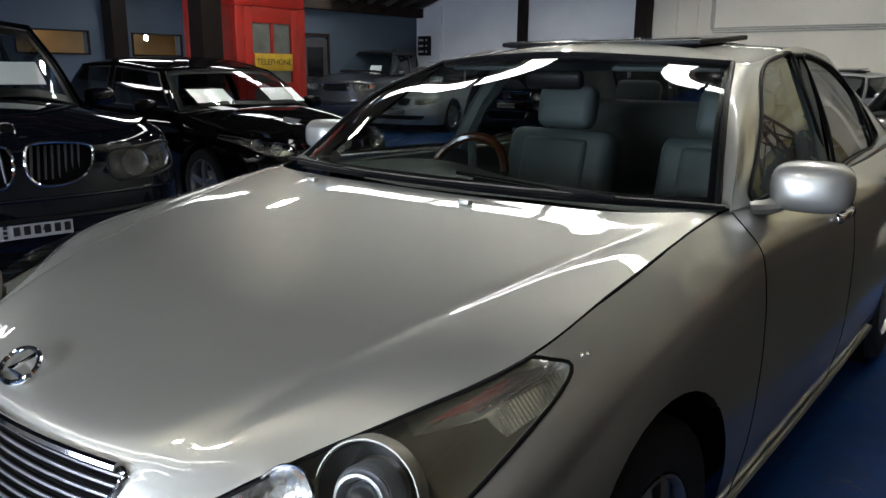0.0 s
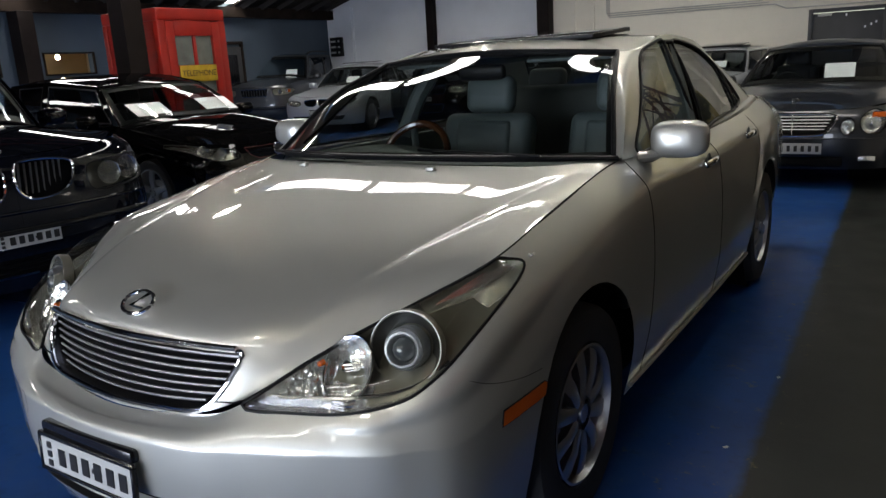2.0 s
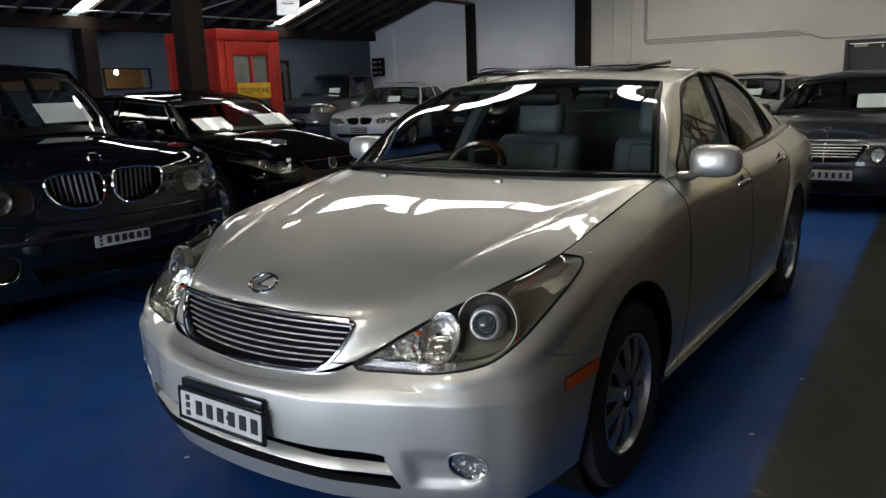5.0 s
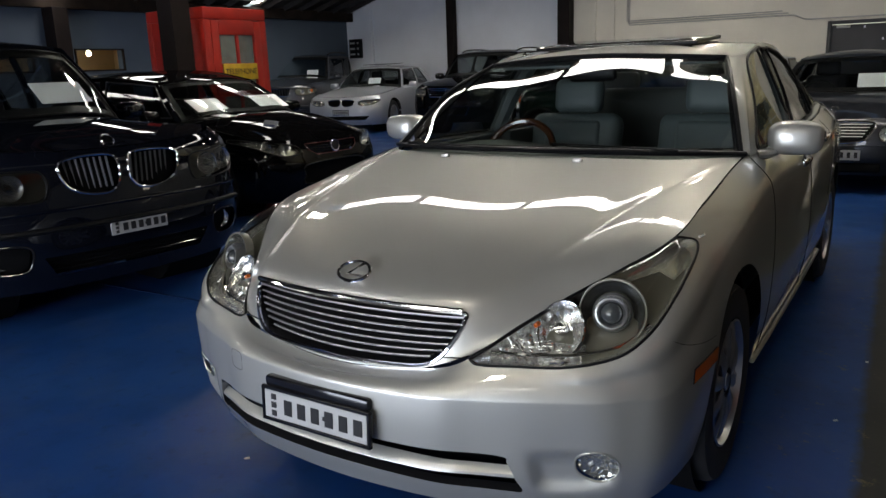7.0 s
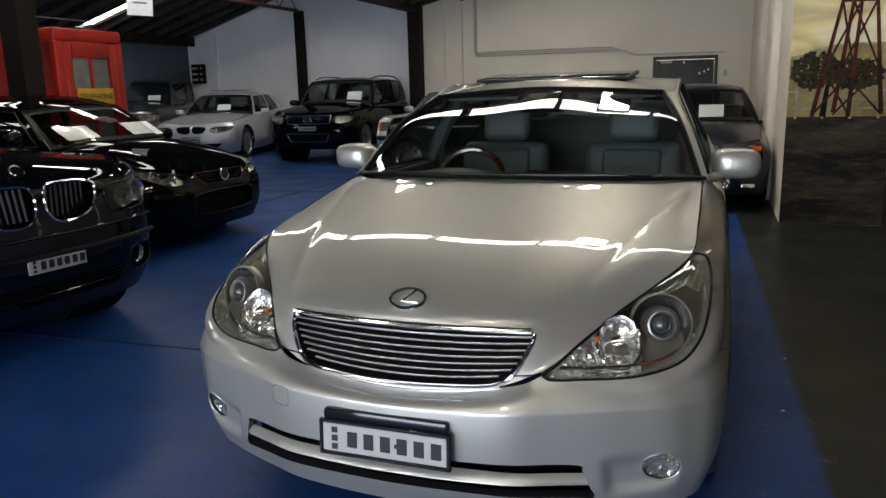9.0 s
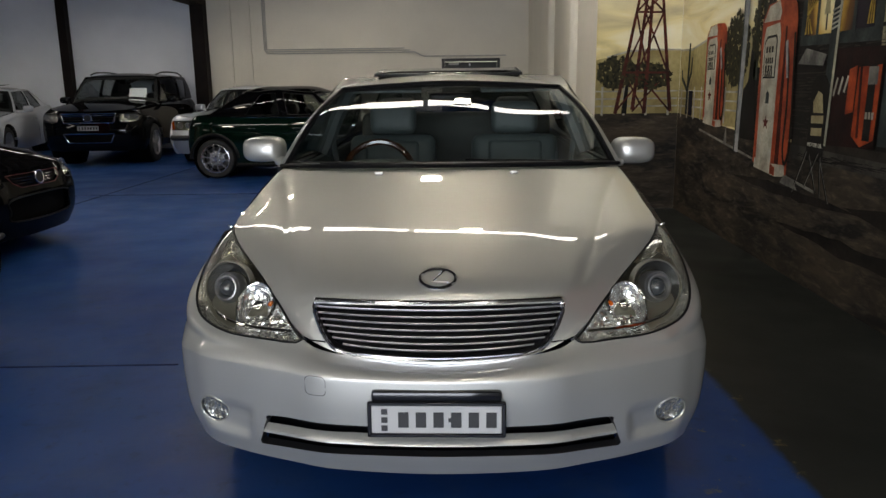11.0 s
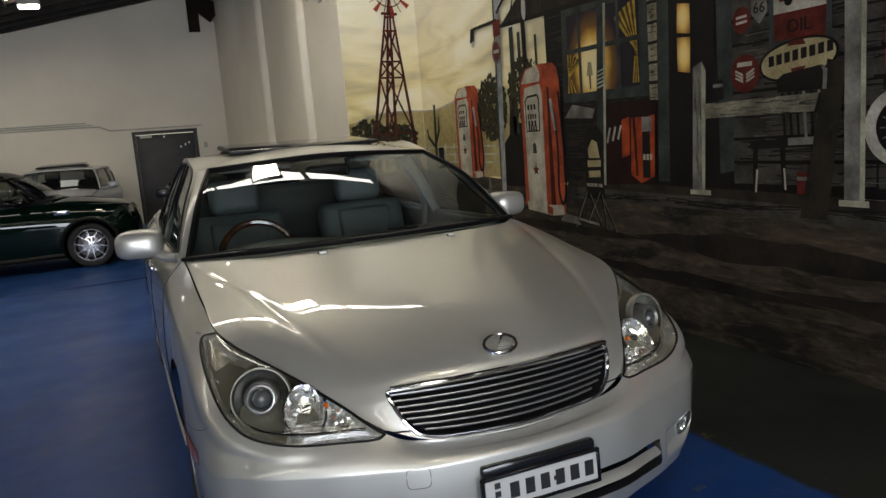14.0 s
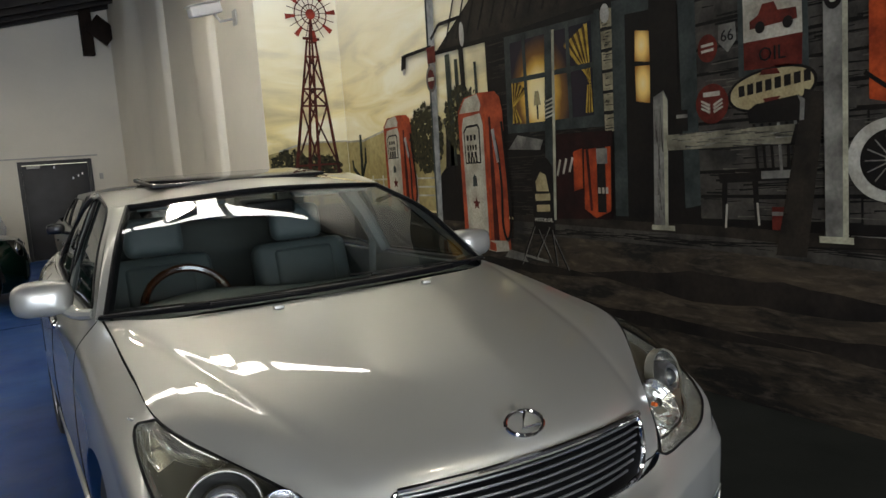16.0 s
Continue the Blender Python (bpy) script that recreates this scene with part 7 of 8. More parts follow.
for k, (y0, y1, z, h) in enumerate(((0.2, 2.6, 0.62, 0.16), (0.9, 3.6, 0.36, 0.10), (-0.6, 1.4, 0.40, 0.12), (2.4, 4.6, 0.60, 0.08), (-1.5, 0.4, 0.66, 0.12))):
    n = 16
    rng = random.Random(k)
    up = [(lerp(y0, y1, i / n), z + h * math.sin(math.pi * i / n) * (0.35 + 0.3 * rng.random())) for i in range(n + 1)]
    dn = [(lerp(y1, y0, i / n), z - h * math.sin(math.pi * i / n) * (0.35 + 0.3 * rng.random())) for i in range(1, n)]
    flat("dirt_streak", up + dn, P_ROAD_DRY, 4)
for y in np.linspace(6.3, 4.9, 7):
    flat("fence_post", rect(y - 0.015, 1.02, y + 0.015, 1.34), P_PALE, 4)
for z in (1.14, 1.22, 1.30):
    flat("fence_rail", rect(4.45, z - 0.008, 6.405, z + 0.008), P_PALE, 4)
    flat("fence_rail", rect(X_RETURN + 0.004, z - 0.008, X_MURAL - 0.022, z + 0.008), P_PALE, 4, True)
for x in (1.56, 1.80, 2.04, 2.28):
    flat("fence_post", rect(x - 0.012, 1.04, x + 0.012, 1.35), P_PALE, 4, True)

# windmill on the return wall
foliage("painted_bush", 2.06, 1.46, 0.24, 0.13, 330, P_LEAF, 5, True, 3, 0.03)
foliage("painted_bush", 1.72, 1.50, 0.22, 0.17, 330, P_LEAF, 5, True, 5, 0.03)
flat("bush_trunk", stroke((1.80, 1.06), (1.83, 1.42), 0.06, 0.03), P_DARK, 5, True)
LEGS = [((1.705, 1.06), (2.03, 2.84)), ((1.89, 1.10), (2.06, 2.84)), ((2.02, 1.06), (2.085, 2.84)), ((2.30, 1.08), (2.115, 2.84))]
for p, q in LEGS:
    flat("windmill_leg", stroke(p, q, 0.042, 0.022), P_STEEL, 7, True)


def leg_x(i, z):
    (x0, z0), (x1, z1) = LEGS[i]
    return lerp(x0, x1, (z - z0) / (z1 - z0))


for z in (1.50, 2.13, 2.31, 2.65, 2.80):
    flat("windmill_girt", stroke((leg_x(0, z) - 0.015, z), (leg_x(3, z) + 0.015, z - 0.005), 0.022), P_STEEL, 8, True)
for z0, z1 in ((1.08, 1.50), (1.50, 2.13), (2.13, 2.31), (2.31, 2.65)):
    for a, b in ((0, 2), (2, 0), (1, 3), (3, 1)):
        flat("windmill_brace", stroke((leg_x(a, z0), z0), (leg_x(b, z1), z1), 0.020), P_STEEL, 6, True)
flat("windmill_stage", stroke((1.98, 2.84), (2.17, 2.83), 0.03), P_STEEL, 8, True)
flat("windmill_neck", stroke((2.07, 2.84), (2.09, 3.06), 0.05, 0.02), P_STEEL, 8, True)
HUB = (2.09, 3.09)
for k in range(16):
    a = k * math.tau / 16 + 0.1
    c, s = math.cos(a), math.sin(a)
    flat("windmill_spoke", stroke((HUB[0] + 0.03 * c, HUB[1] + 0.03 * s), (HUB[0] + 0.27 * c, HUB[1] + 0.27 * s), 0.008), P_STEEL, 9, True)
    if k % 2 == 0:
        flat("windmill_vane", stroke((HUB[0] + 0.17 * c, HUB[1] + 0.17 * s), (HUB[0] + 0.285 * c, HUB[1] + 0.285 * s), 0.025, 0.055), P_WHEEL_RED, 10, True)
for r in (0.10, 0.18):
    pts = [(HUB[0] + r * math.cos(k * math.tau / 28), HUB[1] + r * math.sin(k * math.tau / 28)) for k in range(29)]
    for p, q in zip(pts, pts[1:]):
        flat("windmill_hoop", stroke(p, q, 0.012), P_STEEL, 10, True)
flat("windmill_hub", oval(*HUB, 0.055, 0.055, 18), P_WHEEL_RED, 11, True)

# plants by the road
flat("painted_cactus", stroke((6.10, 1.06), (6.06, 1.78), 0.07, 0.05), P_CACTUS, 5)
flat("cactus_arm", stroke((6.08, 1.34), (5.97, 1.50), 0.045), P_CACTUS, 5)
flat("cactus_arm", stroke((5.97, 1.48), (5.96, 1.64), 0.045, 0.03), P_CACTUS, 6)
flat("cactus_arm", stroke((6.09, 1.30), (6.28, 1.42), 0.045), P_CACTUS, 5)
flat("cactus_arm", stroke((6.28, 1.40), (6.30, 1.52), 0.045, 0.03), P_CACTUS, 6)
flat("water_barrel", rect(5.88, 1.05, 6.02, 1.30), P_NAVY, 6)
foliage("painted_tree", 4.66, 1.66, 0.30, 0.30, 620, P_LEAF, 5, False, 8, 0.035)
foliage("painted_tree", 4.02, 1.78, 0.30, 0.28, 420, P_LEAF, 5, False, 9, 0.035)
flat("tree_trunk", [(4.10, 0.92), (4.45, 0.92), (4.36, 1.3), (4.30, 1.75), (4.20, 1.75), (4.20, 1.3)], P_DARK, 6)
flat("tree_shade", [(3.62, 0.95), (4.5, 0.95), (4.45, 1.32), (4.2, 1.5), (3.62, 1.45)], P_DARK, 5)
for y, z1, w in ((4.21, 2.34, 0.10), (4.08, 2.28, 0.07), (3.80, 2.22, 0.05)):
    flat("painted_cactus", stroke((y, 1.4), (y, z1), w, w * 0.7), P_CACTUS, 6)
flat("lean_post", stroke((3.98, 1.5), (3.99, 2.40), 0.07), P_DARK, 7)

# the store
flat("store_wall", [(Y_FRONT + 0.05, 0.93), (3.64, 0.98), (3.64, 2.40), (Y_FRONT + 0.05, 2.40)], P_DARK, 6)
# above 3.06 the dark roof is added unseen, to dim the sedan's flank
flat("store_roof_extended", [(4.38, 2.38), (3.74, 2.75), (3.2, 3.06), (2.2, 3.64), (1.2, 4.2), (0.2, 4.6), (Y_FRONT + 0.05, 4.6), (Y_FRONT + 0.05, 2.32), (2.66, 2.38), (3.57, 2.36)], P_ROOF, 8)
for k in range(26):
    y = 4.2 - k * 0.16
    z0 = 2.40
    flat("roof_rib", stroke((y, z0 + 0.05 if y < 3.9 else 2.44), (y - 0.28, min(3.04, z0 + 0.62)), 0.02), P_DARK, 9)
flat("eave_board", stroke((4.39, 2.375), (2.4, 2.335), 0.035), P_DARK, 10)
flat("eave_lamp", oval(3.95, 2.46, 0.035, 0.10, 14), P_WHITE, 11)
flat("eave_lamp", oval(2.30, 2.30, 0.04, 0.06, 14), P_WHITE, 11)
# window with curtains and a lamp
flat("window_surround", [(3.40, 1.62), (2.35, 1.60), (2.35, 2.34), (3.38, 2.34)], P_TEAL, 9)
flat("window_dark", [(3.32, 1.68), (2.44, 1.68), (2.43, 2.28), (3.31, 2.28)], glow_mat("mural_lamp_light", (2.99, 1.86), (0.62, 0.75), [(0.0, (0.88, 0.80, 0.52)), (0.20, (0.86, 0.70, 0.32)), (0.30, (0.62, 0.36, 0.07)), (0.40, (0.16, 0.075, 0.02)), (0.56, (0.022, 0.016, 0.022)), (1.0, (0.008, 0.008, 0.014))]), 10)
# curtains gathered to the sides in folds
for k in range(9):
    ink = P_YELLOW if k % 2 == 0 else P_FOLD
    flat("curtain_fold", stroke((3.305, 1.72 + 0.012 * k), (3.30 - 0.020 * k, 2.02 - 0.012 * k), 0.016, 0.026), ink, 12 + 0.05 * k)
    flat("curtain_fold", stroke((2.455, 1.83 + 0.010 * k), (2.48 + 0.026 * k, 2.27 - 0.012 * k), 0.014, 0.032), ink, 12 + 0.05 * k)
    if k < 5:
        flat("curtain_tail", stroke((3.305 - 0.008 * k, 1.79), (3.315 - 0.024 * k, 1.69), 0.014, 0.02), ink, 12.5 + 0.05 * k)
        flat("curtain_tail", stroke((2.455 + 0.006 * k, 1.88), (2.45 + 0.014 * k, 1.70), 0.012, 0.014), ink, 12.5 + 0.05 * k)
flat("table_lamp_shade", [(3.06, 1.80), (2.98, 1.80), (3.0, 1.90), (3.04, 1.90)], P_CREAM, 12)
flat("table_lamp_foot", rect(3.012, 1.70, 3.03, 1.80), P_ROOF, 12)
for y in (3.14, 2.87, 2.66):
    flat("window_bar", rect(y - 0.018, 1.66, y + 0.018, 2.30), P_TEAL, 13)
flat("window_bar", [(3.34, 1.985), (2.42, 1.985), (2.42, 2.02), (3.34, 2.02)], P_TEAL, 14)
for z in (1.62, 1.75, 1.88, 2.01, 2.14, 2.27):
    flat("painted_board", rect(2.235, z - 0.055, 2.345, z + 0.055), P_SIDING_LIT, 9)
# door
PANE_STOPS = [(0.0, (0.86, 0.72, 0.36)), (0.34, (0.84, 0.58, 0.18)), (0.62, (0.42, 0.20, 0.04)), (0.85, (0.06, 0.03, 0.012))]
flat("door_surround", [(2.28, 1.02), (2.17, 1.02), (2.13, 2.26), (1.72, 2.24), (1.71, 1.08), (1.60, 1.10), (1.60, 2.32), (2.24, 2.36)], P_TEAL, 10)
flat("painted_door", [(2.17, 1.02), (1.71, 1.08), (1.72, 2.24), (2.13, 2.26)], P_DARK, 9)
flat("door_pane", [(2.06, 1.97), (1.94, 1.95), (1.94, 2.13), (2.05, 2.15)], glow_mat("mural_pane_light_top", (2.0, 2.055), (0.115, 0.17), PANE_STOPS), 11)
flat("door_pane", [(2.06, 1.73), (1.95, 1.71), (1.94, 1.93), (2.06, 1.94)], glow_mat("mural_pane_light_low", (2.0, 1.83), (0.115, 0.19), PANE_STOPS), 11)
# weathered boards behind the bench
rng = random.Random(12)
for i, z in enumerate(np.arange(1.02, 2.35, 0.135)):
    y = 1.60
    while y > -1.6:
        w = 0.5 + rng.random() * 0.9
        flat("painted_board", [(y, z + 0.005), (y - w + 0.012, z + 0.005 + 0.01 * rng.random()), (y - w + 0.012, z + 0.125), (y, z + 0.122)], P_SIDING, 9)
        y -= w


def grain(name, y0, z0, y1, z1, count, material, layer, seed, length=0.16, width=0.006, upright=False):
    """Loose brush strokes along the boards or posts."""
    rng = random.Random(seed)
    bm = bmesh.new()
    for k in range(count):
        y, z = lerp(y0, y1, rng.random()), lerp(z0, z1, rng.random())
        n, w, d = length * (0.3 + rng.random()), width * (0.4 + rng.random()), rng.uniform(-0.06, 0.06)
        end = (y + d * n, z + n) if upright else (y - n, z + d * n)
        o = 0.003 + layer * 0.0016 + k * 0.000005
        bm.faces.new([bm.verts.new((X_MURAL - o, p[0], p[1])) for p in stroke((y, z), end, w, w * 0.3)])
    bmesh.ops.recalc_face_normals(bm, faces=bm.faces)
    return tagged(part(name, bm, material, mural, smooth=False), kind="stuff")


grain("board_grain", 1.58, 1.03, -0.2, 2.30, 260, P_DARK, 9.4, 31, 0.22, 0.010)
grain("board_grain", 1.58, 1.03, -0.2, 2.30, 200, P_GRAIN, 9.6, 32, 0.16, 0.007)
grain("board_grain", 2.34, 1.58, 2.30, 2.30, 60, P_DARK, 9.6, 33, 0.06, 0.006)
grain("post_grain", 1.93, 0.98, 1.85, 1.55, 14, P_ROOF, 14.4, 34, 0.20, 0.006, True)
grain("rail_grain", 1.80, 1.425, 1.10, 1.51, 24, P_SIDING, 15.4, 35, 0.14, 0.006)
grain("rail_grain", 1.80, 1.425, 1.10, 1.51, 18, P_POST, 15.7, 36, 0.10, 0.005)
grain("deck_grain", 3.3, 0.87, 0.7, 0.91, 110, P_DARK, 10.5, 37, 0.22, 0.008)
for z in np.arange(1.06, 2.34, 0.125):
    flat("store_board", stroke((3.62, z), (2.36, z + 0.004), 0.010), P_MIST, 6.6)
grain("store_grain", 3.6, 1.0, 2.4, 2.32, 220, P_MIST, 6.9, 38, 0.20, 0.010)
# deck
flat("deck_edge", [(3.4, 0.95), (1.45, 0.925), (0.58, 0.89), (-3.0, 0.80), (-3.0, 0.70), (0.58, 0.81), (1.45, 0.845), (3.4, 0.855)], P_SIDING, 10)
flat("deck_top", [(3.4, 1.0), (1.45, 0.985), (0.58, 0.965), (-3.0, 0.92), (-3.0, 0.80), (0.58, 0.89), (1.45, 0.925), (3.4, 0.95)], P_ROOF, 10)
# drinks cooler
flat("cooler_body", [(2.88, 1.58), (2.28, 1.57), (2.31, 1.0), (2.91, 0.98)], paint_mat("mural_maroon", (0.050, 0.012, 0.010), (0.022, 0.008, 0.008), 6), 11)
flat("cooler_face", [(2.55, 1.46), (2.30, 1.47), (2.32, 1.05), (2.46, 1.0), (2.57, 1.06)], P_ORANGE, 12)
flat("cooler_lid", [(2.66, 1.45), (2.57, 1.47), (2.58, 1.20), (2.67, 1.18)], P_ORANGE, 12)
flat("cooler_edge", stroke((2.52, 1.46), (2.50, 1.05), 0.025), P_RED_DARK, 13)
flat("cooler_band", [(2.43, 1.47), (2.35, 1.47), (2.36, 1.04), (2.44, 1.04)], P_DARK, 13)
flat("cooler_plate", rect(2.33, 1.36, 2.43, 1.46), P_POST, 14)
for k in range(3):
    flat("cooler_bar", rect(2.335 + 0.035 * k, 1.165, 2.358 + 0.035 * k, 1.205), P_PALE, 14)
for k in range(3):
    flat("cooler_bar", stroke((2.84 - 0.065 * k, 1.29 + 0.012 * k), (2.80 - 0.065 * k, 1.40 + 0.006 * k), 0.02), P_PALE, 12)
flat("bench_top", [(3.40, 1.50), (3.02, 1.48), (2.98, 1.55), (3.28, 1.60)], P_POST, 11)
# porch posts and rail
flat("porch_post", [(1.92, 1.74), (1.84, 1.77), (1.81, 1.71), (1.84, 0.97), (1.95, 0.97)], P_POST, 13)
flat("post_edge", [(1.845, 1.76), (1.812, 1.71), (1.84, 0.975), (1.862, 0.975)], P_POST_LIT, 14)
flat("post_foot", rect(1.79, 0.945, 1.97, 0.975), P_POST_LIT, 14)
flat("porch_post", [(1.94, 1.72), (1.74, 1.74), (1.72, 2.32), (1.93, 2.36)], P_DARK, 12)
flat("porch_post", [(2.99, 0.97), (2.87, 0.97), (2.79, 2.29), (2.89, 2.30)], P_TEAL, 15)
flat("post_edge", [(2.895, 0.975), (2.868, 0.975), (2.788, 2.29), (2.815, 2.292)], P_POST_LIT, 16)
for k in range(5):
    flat("post_stripe", stroke((2.93, 1.70 + 0.028 * k), (2.83, 1.72 + 0.028 * k), 0.012), P_PALE, 17)
flat("porch_rail", [(1.83, 1.51), (0.95, 1.515), (0.92, 1.42), (1.82, 1.42)], P_RAIL, 15)
flat("rail_end", [(1.0, 1.515), (0.91, 1.51), (0.92, 1.42), (1.03, 1.42)], P_DARK, 16)
flat("lean_plank", [(0.95, 1.68), (0.84, 1.65), (0.95, 0.85), (1.12, 0.85)], P_ROOF, 17)
flat("porch_post", [(0.85, 2.35), (0.73, 2.35), (0.74, 0.96), (0.85, 0.95)], P_POST, 18)
flat("post_edge", [(0.755, 2.35), (0.73, 2.35), (0.735, 0.96), (0.762, 0.96)], P_POST_LIT, 19)
flat("post_foot", rect(0.71, 0.93, 0.88, 0.962), P_POST_LIT, 19)
flat("horse_shoe", oval(0.80, 2.10, 0.05, 0.075, 20), P_DARK, 19)
flat("horse_shoe_gap", oval(0.80, 2.105, 0.028, 0.05, 16), P_PALE, 20)
# signs: maker's names stay plain bars
flat("round_sign", oval(1.52, 1.96, 0.065, 0.075, 24), P_SIGN_RED, 12)
for k in range(2):
    flat("sign_bar", stroke((1.56, 1.945 + 0.03 * k), (1.48, 1.95 + 0.03 * k), 0.014), P_PALE, 13)
flat("shield_sign", [(1.445, 2.07), (1.34, 2.07), (1.335, 1.98), (1.39, 1.92), (1.45, 1.98)], P_POST, 12)
flat("poster_surround", [(1.32, 2.36), (0.935, 2.34), (0.93, 1.77), (1.325, 1.78)], P_TEAL, 12)
flat("poster_white", [(1.29, 2.34), (0.965, 2.32), (0.96, 1.95), (1.29, 1.95)], P_PALE, 13)
flat("poster_red", [(1.29, 1.95), (0.96, 1.95), (0.965, 1.80), (1.29, 1.81)], P_SIGN_RED, 13)
flat("poster_truck", [(1.25, 2.01), (1.25, 2.05), (1.20, 2.075), (1.175, 2.125), (1.11, 2.125), (1.09, 2.08), (0.99, 2.075), (0.985, 2.02)], P_SIGN_RED, 14)
for y in (1.19, 1.035):
    flat("poster_tyre", oval(y, 2.012, 0.028, 0.03, 16), P_DARK, 15)
flat("oval_sign_edge", oval(1.14, 1.70, 0.255, 0.108, 36, 2.2, -0.10), P_DARK, 13)
flat("oval_sign", oval(1.14, 1.70, 0.238, 0.094, 36, 2.2, -0.10), P_CREAM, 14)
flat("oval_sign_mark", [(1.20, 1.775), (1.08, 1.77), (1.10, 1.80), (1.18, 1.80)], P_SIGN_RED, 15)
for k in range(8):
    y = 1.325 - k * 0.053
    flat("sign_bar", [(y, 1.675 + 0.0055 * k), (y - 0.036, 1.679 + 0.0055 * k), (y - 0.036, 1.735 + 0.0055 * k), (y, 1.731 + 0.0055 * k)], P_DARK, 15)
flat("oval_sign_mark", [(1.18, 1.655), (1.08, 1.66), (1.10, 1.64), (1.17, 1.636)], P_SIGN_RED, 15)
flat("round_sign", oval(1.50, 1.66, 0.108, 0.108, 30), P_SIGN_RED, 13)
flat("sign_bar", rect(1.445, 1.70, 1.555, 1.725), P_PALE, 14)
for s in (-1, 1):
    for k in range(3):
        flat("sign_wing", stroke((1.50 + s * 0.012, 1.615 + 0.018 * k), (1.50 + s * 0.07, 1.64 + 0.02 * k), 0.015, 0.01), P_PALE, 14)
M_WALL = Matrix(((0, 1, 0, 0), (-1, 0, 0, 0), (0, 0, 1, 0), (0, 0, 0, 1)))
writing("OIL", 0.10, Matrix.Translation((X_MURAL - 0.003 - 15 * 0.0016, 1.125, 1.872)) @ M_WALL, P_DARK, mural)
writing("66", 0.085, Matrix.Translation((X_MURAL - 0.003 - 14 * 0.0016, 1.39, 2.005)) @ M_WALL, P_DARK, mural)
# chair
flat("chair_back", [(1.27, 1.60), (1.22, 1.63), (0.98, 1.655), (0.945, 1.63), (0.95, 1.53), (1.26, 1.535)], P_DARK, 19)
flat("chair_back_edge", [(0.985, 1.655), (0.945, 1.63), (0.952, 1.53), (0.975, 1.53), (0.97, 1.62)], P_POST, 20)
for k in range(6):
    flat("chair_spindle", stroke((1.24 - 0.047 * k, 1.53), (1.22 - 0.045 * k, 1.28), 0.016), P_POST if k in (3, 5) else P_DARK, 13)
flat("chair_seat", [(1.47, 1.275), (1.0, 1.285), (0.98, 1.24), (1.46, 1.225)], P_DARK, 14)
flat("chair_seat_edge", [(1.20, 1.285), (1.0, 1.29), (0.985, 1.25), (1.20, 1.245)], P_POST, 15)
for p, q in (((1.43, 1.23), (1.44, 0.98)), ((1.24, 1.24), (1.23, 1.0)), ((1.04, 1.25), (1.0, 1.05))):
    flat("chair_leg", stroke(p, q, 0.035, 0.028), P_DARK, 13)
    flat("chair_leg_edge", stroke((p[0] - 0.012, p[1] - 0.12), (q[0] - 0.01, q[1]), 0.012), P_PALE, 14)
for y, z, c in ((1.10, 1.04, P_SIGN_RED), (1.705, 1.585, P_DARK)):
    flat("painted_can", rect(y - 0.04, z - 0.06, y + 0.04, z + 0.06), c, 16)
    flat("can_band", rect(y - 0.04, z + 0.015, y + 0.04, z + 0.035), P_POST, 17)
# car wheel and red bodywork further along
flat("painted_bodywork", [(0.64, 2.34), (-0.6, 2.3), (-0.6, 1.5), (0.50, 1.56), (0.64, 1.60)], P_ORANGE, 13)
flat("bodywork_line", stroke((0.66, 1.72), (0.40, 1.52), 0.02), P_DARK, 14)
flat("painted_tyre", oval(0.545, 1.32, 0.20, 0.19, 40), P_TYRE, 14)
flat("tyre_wall", oval(0.535, 1.32, 0.148, 0.142, 36), P_DARK, 15)
for k in range(14):
    a = k * math.tau / 14
    flat("wheel_spoke", stroke((0.535, 1.32), (0.535 + 0.125 * math.cos(a), 1.32 + 0.12 * math.sin(a)), 0.006), P_POST, 16)
flat("wheel_cap", oval(0.535, 1.32, 0.03, 0.03, 16), P_PALE, 17)

# street pole with two lamps and signs
flat("painted_pole", [(4.47, 0.80), (4.57, 0.80), (4.50, 2.84), (4.48, 3.4), (4.36, 3.4), (4.37, 2.84)], P_POLE, 9)
flat("pole_shade", [(4.545, 0.80), (4.57, 0.80), (4.50, 2.84), (4.48, 3.4), (4.455, 3.4)], P_TEAL, 10)
flat("lamp_arm", stroke((4.45, 2.44), (4.95, 2.43), 0.03), P_DARK, 11)
flat("lamp_head", [(4.90, 2.44), (4.99, 2.44), (5.02, 2.31), (4.93, 2.31)], P_DARK, 11)
flat("lamp_bulb", oval(4.96, 2.29, 0.03, 0.03, 14), P_WHITE, 12)
flat("lamp_arm", stroke((4.44, 2.50), (4.30, 2.60), 0.03), P_DARK, 11)
flat("lamp_arm", stroke((4.30, 2.60), (3.98, 2.60), 0.03), P_DARK, 11)
flat("pole_sign", rect(4.38, 2.30, 4.52, 2.44), P_SIGN_RED, 12)
flat("pole_sign_oval", oval(4.48, 2.165, 0.085, 0.115, 24), P_POST, 12)
flat("pole_sign_ring", oval(4.48, 2.165, 0.06, 0.085, 20), P_SIGN_RED, 13)
flat("sign_bar", rect(4.43, 2.15, 4.53, 2.18), P_PALE, 14)


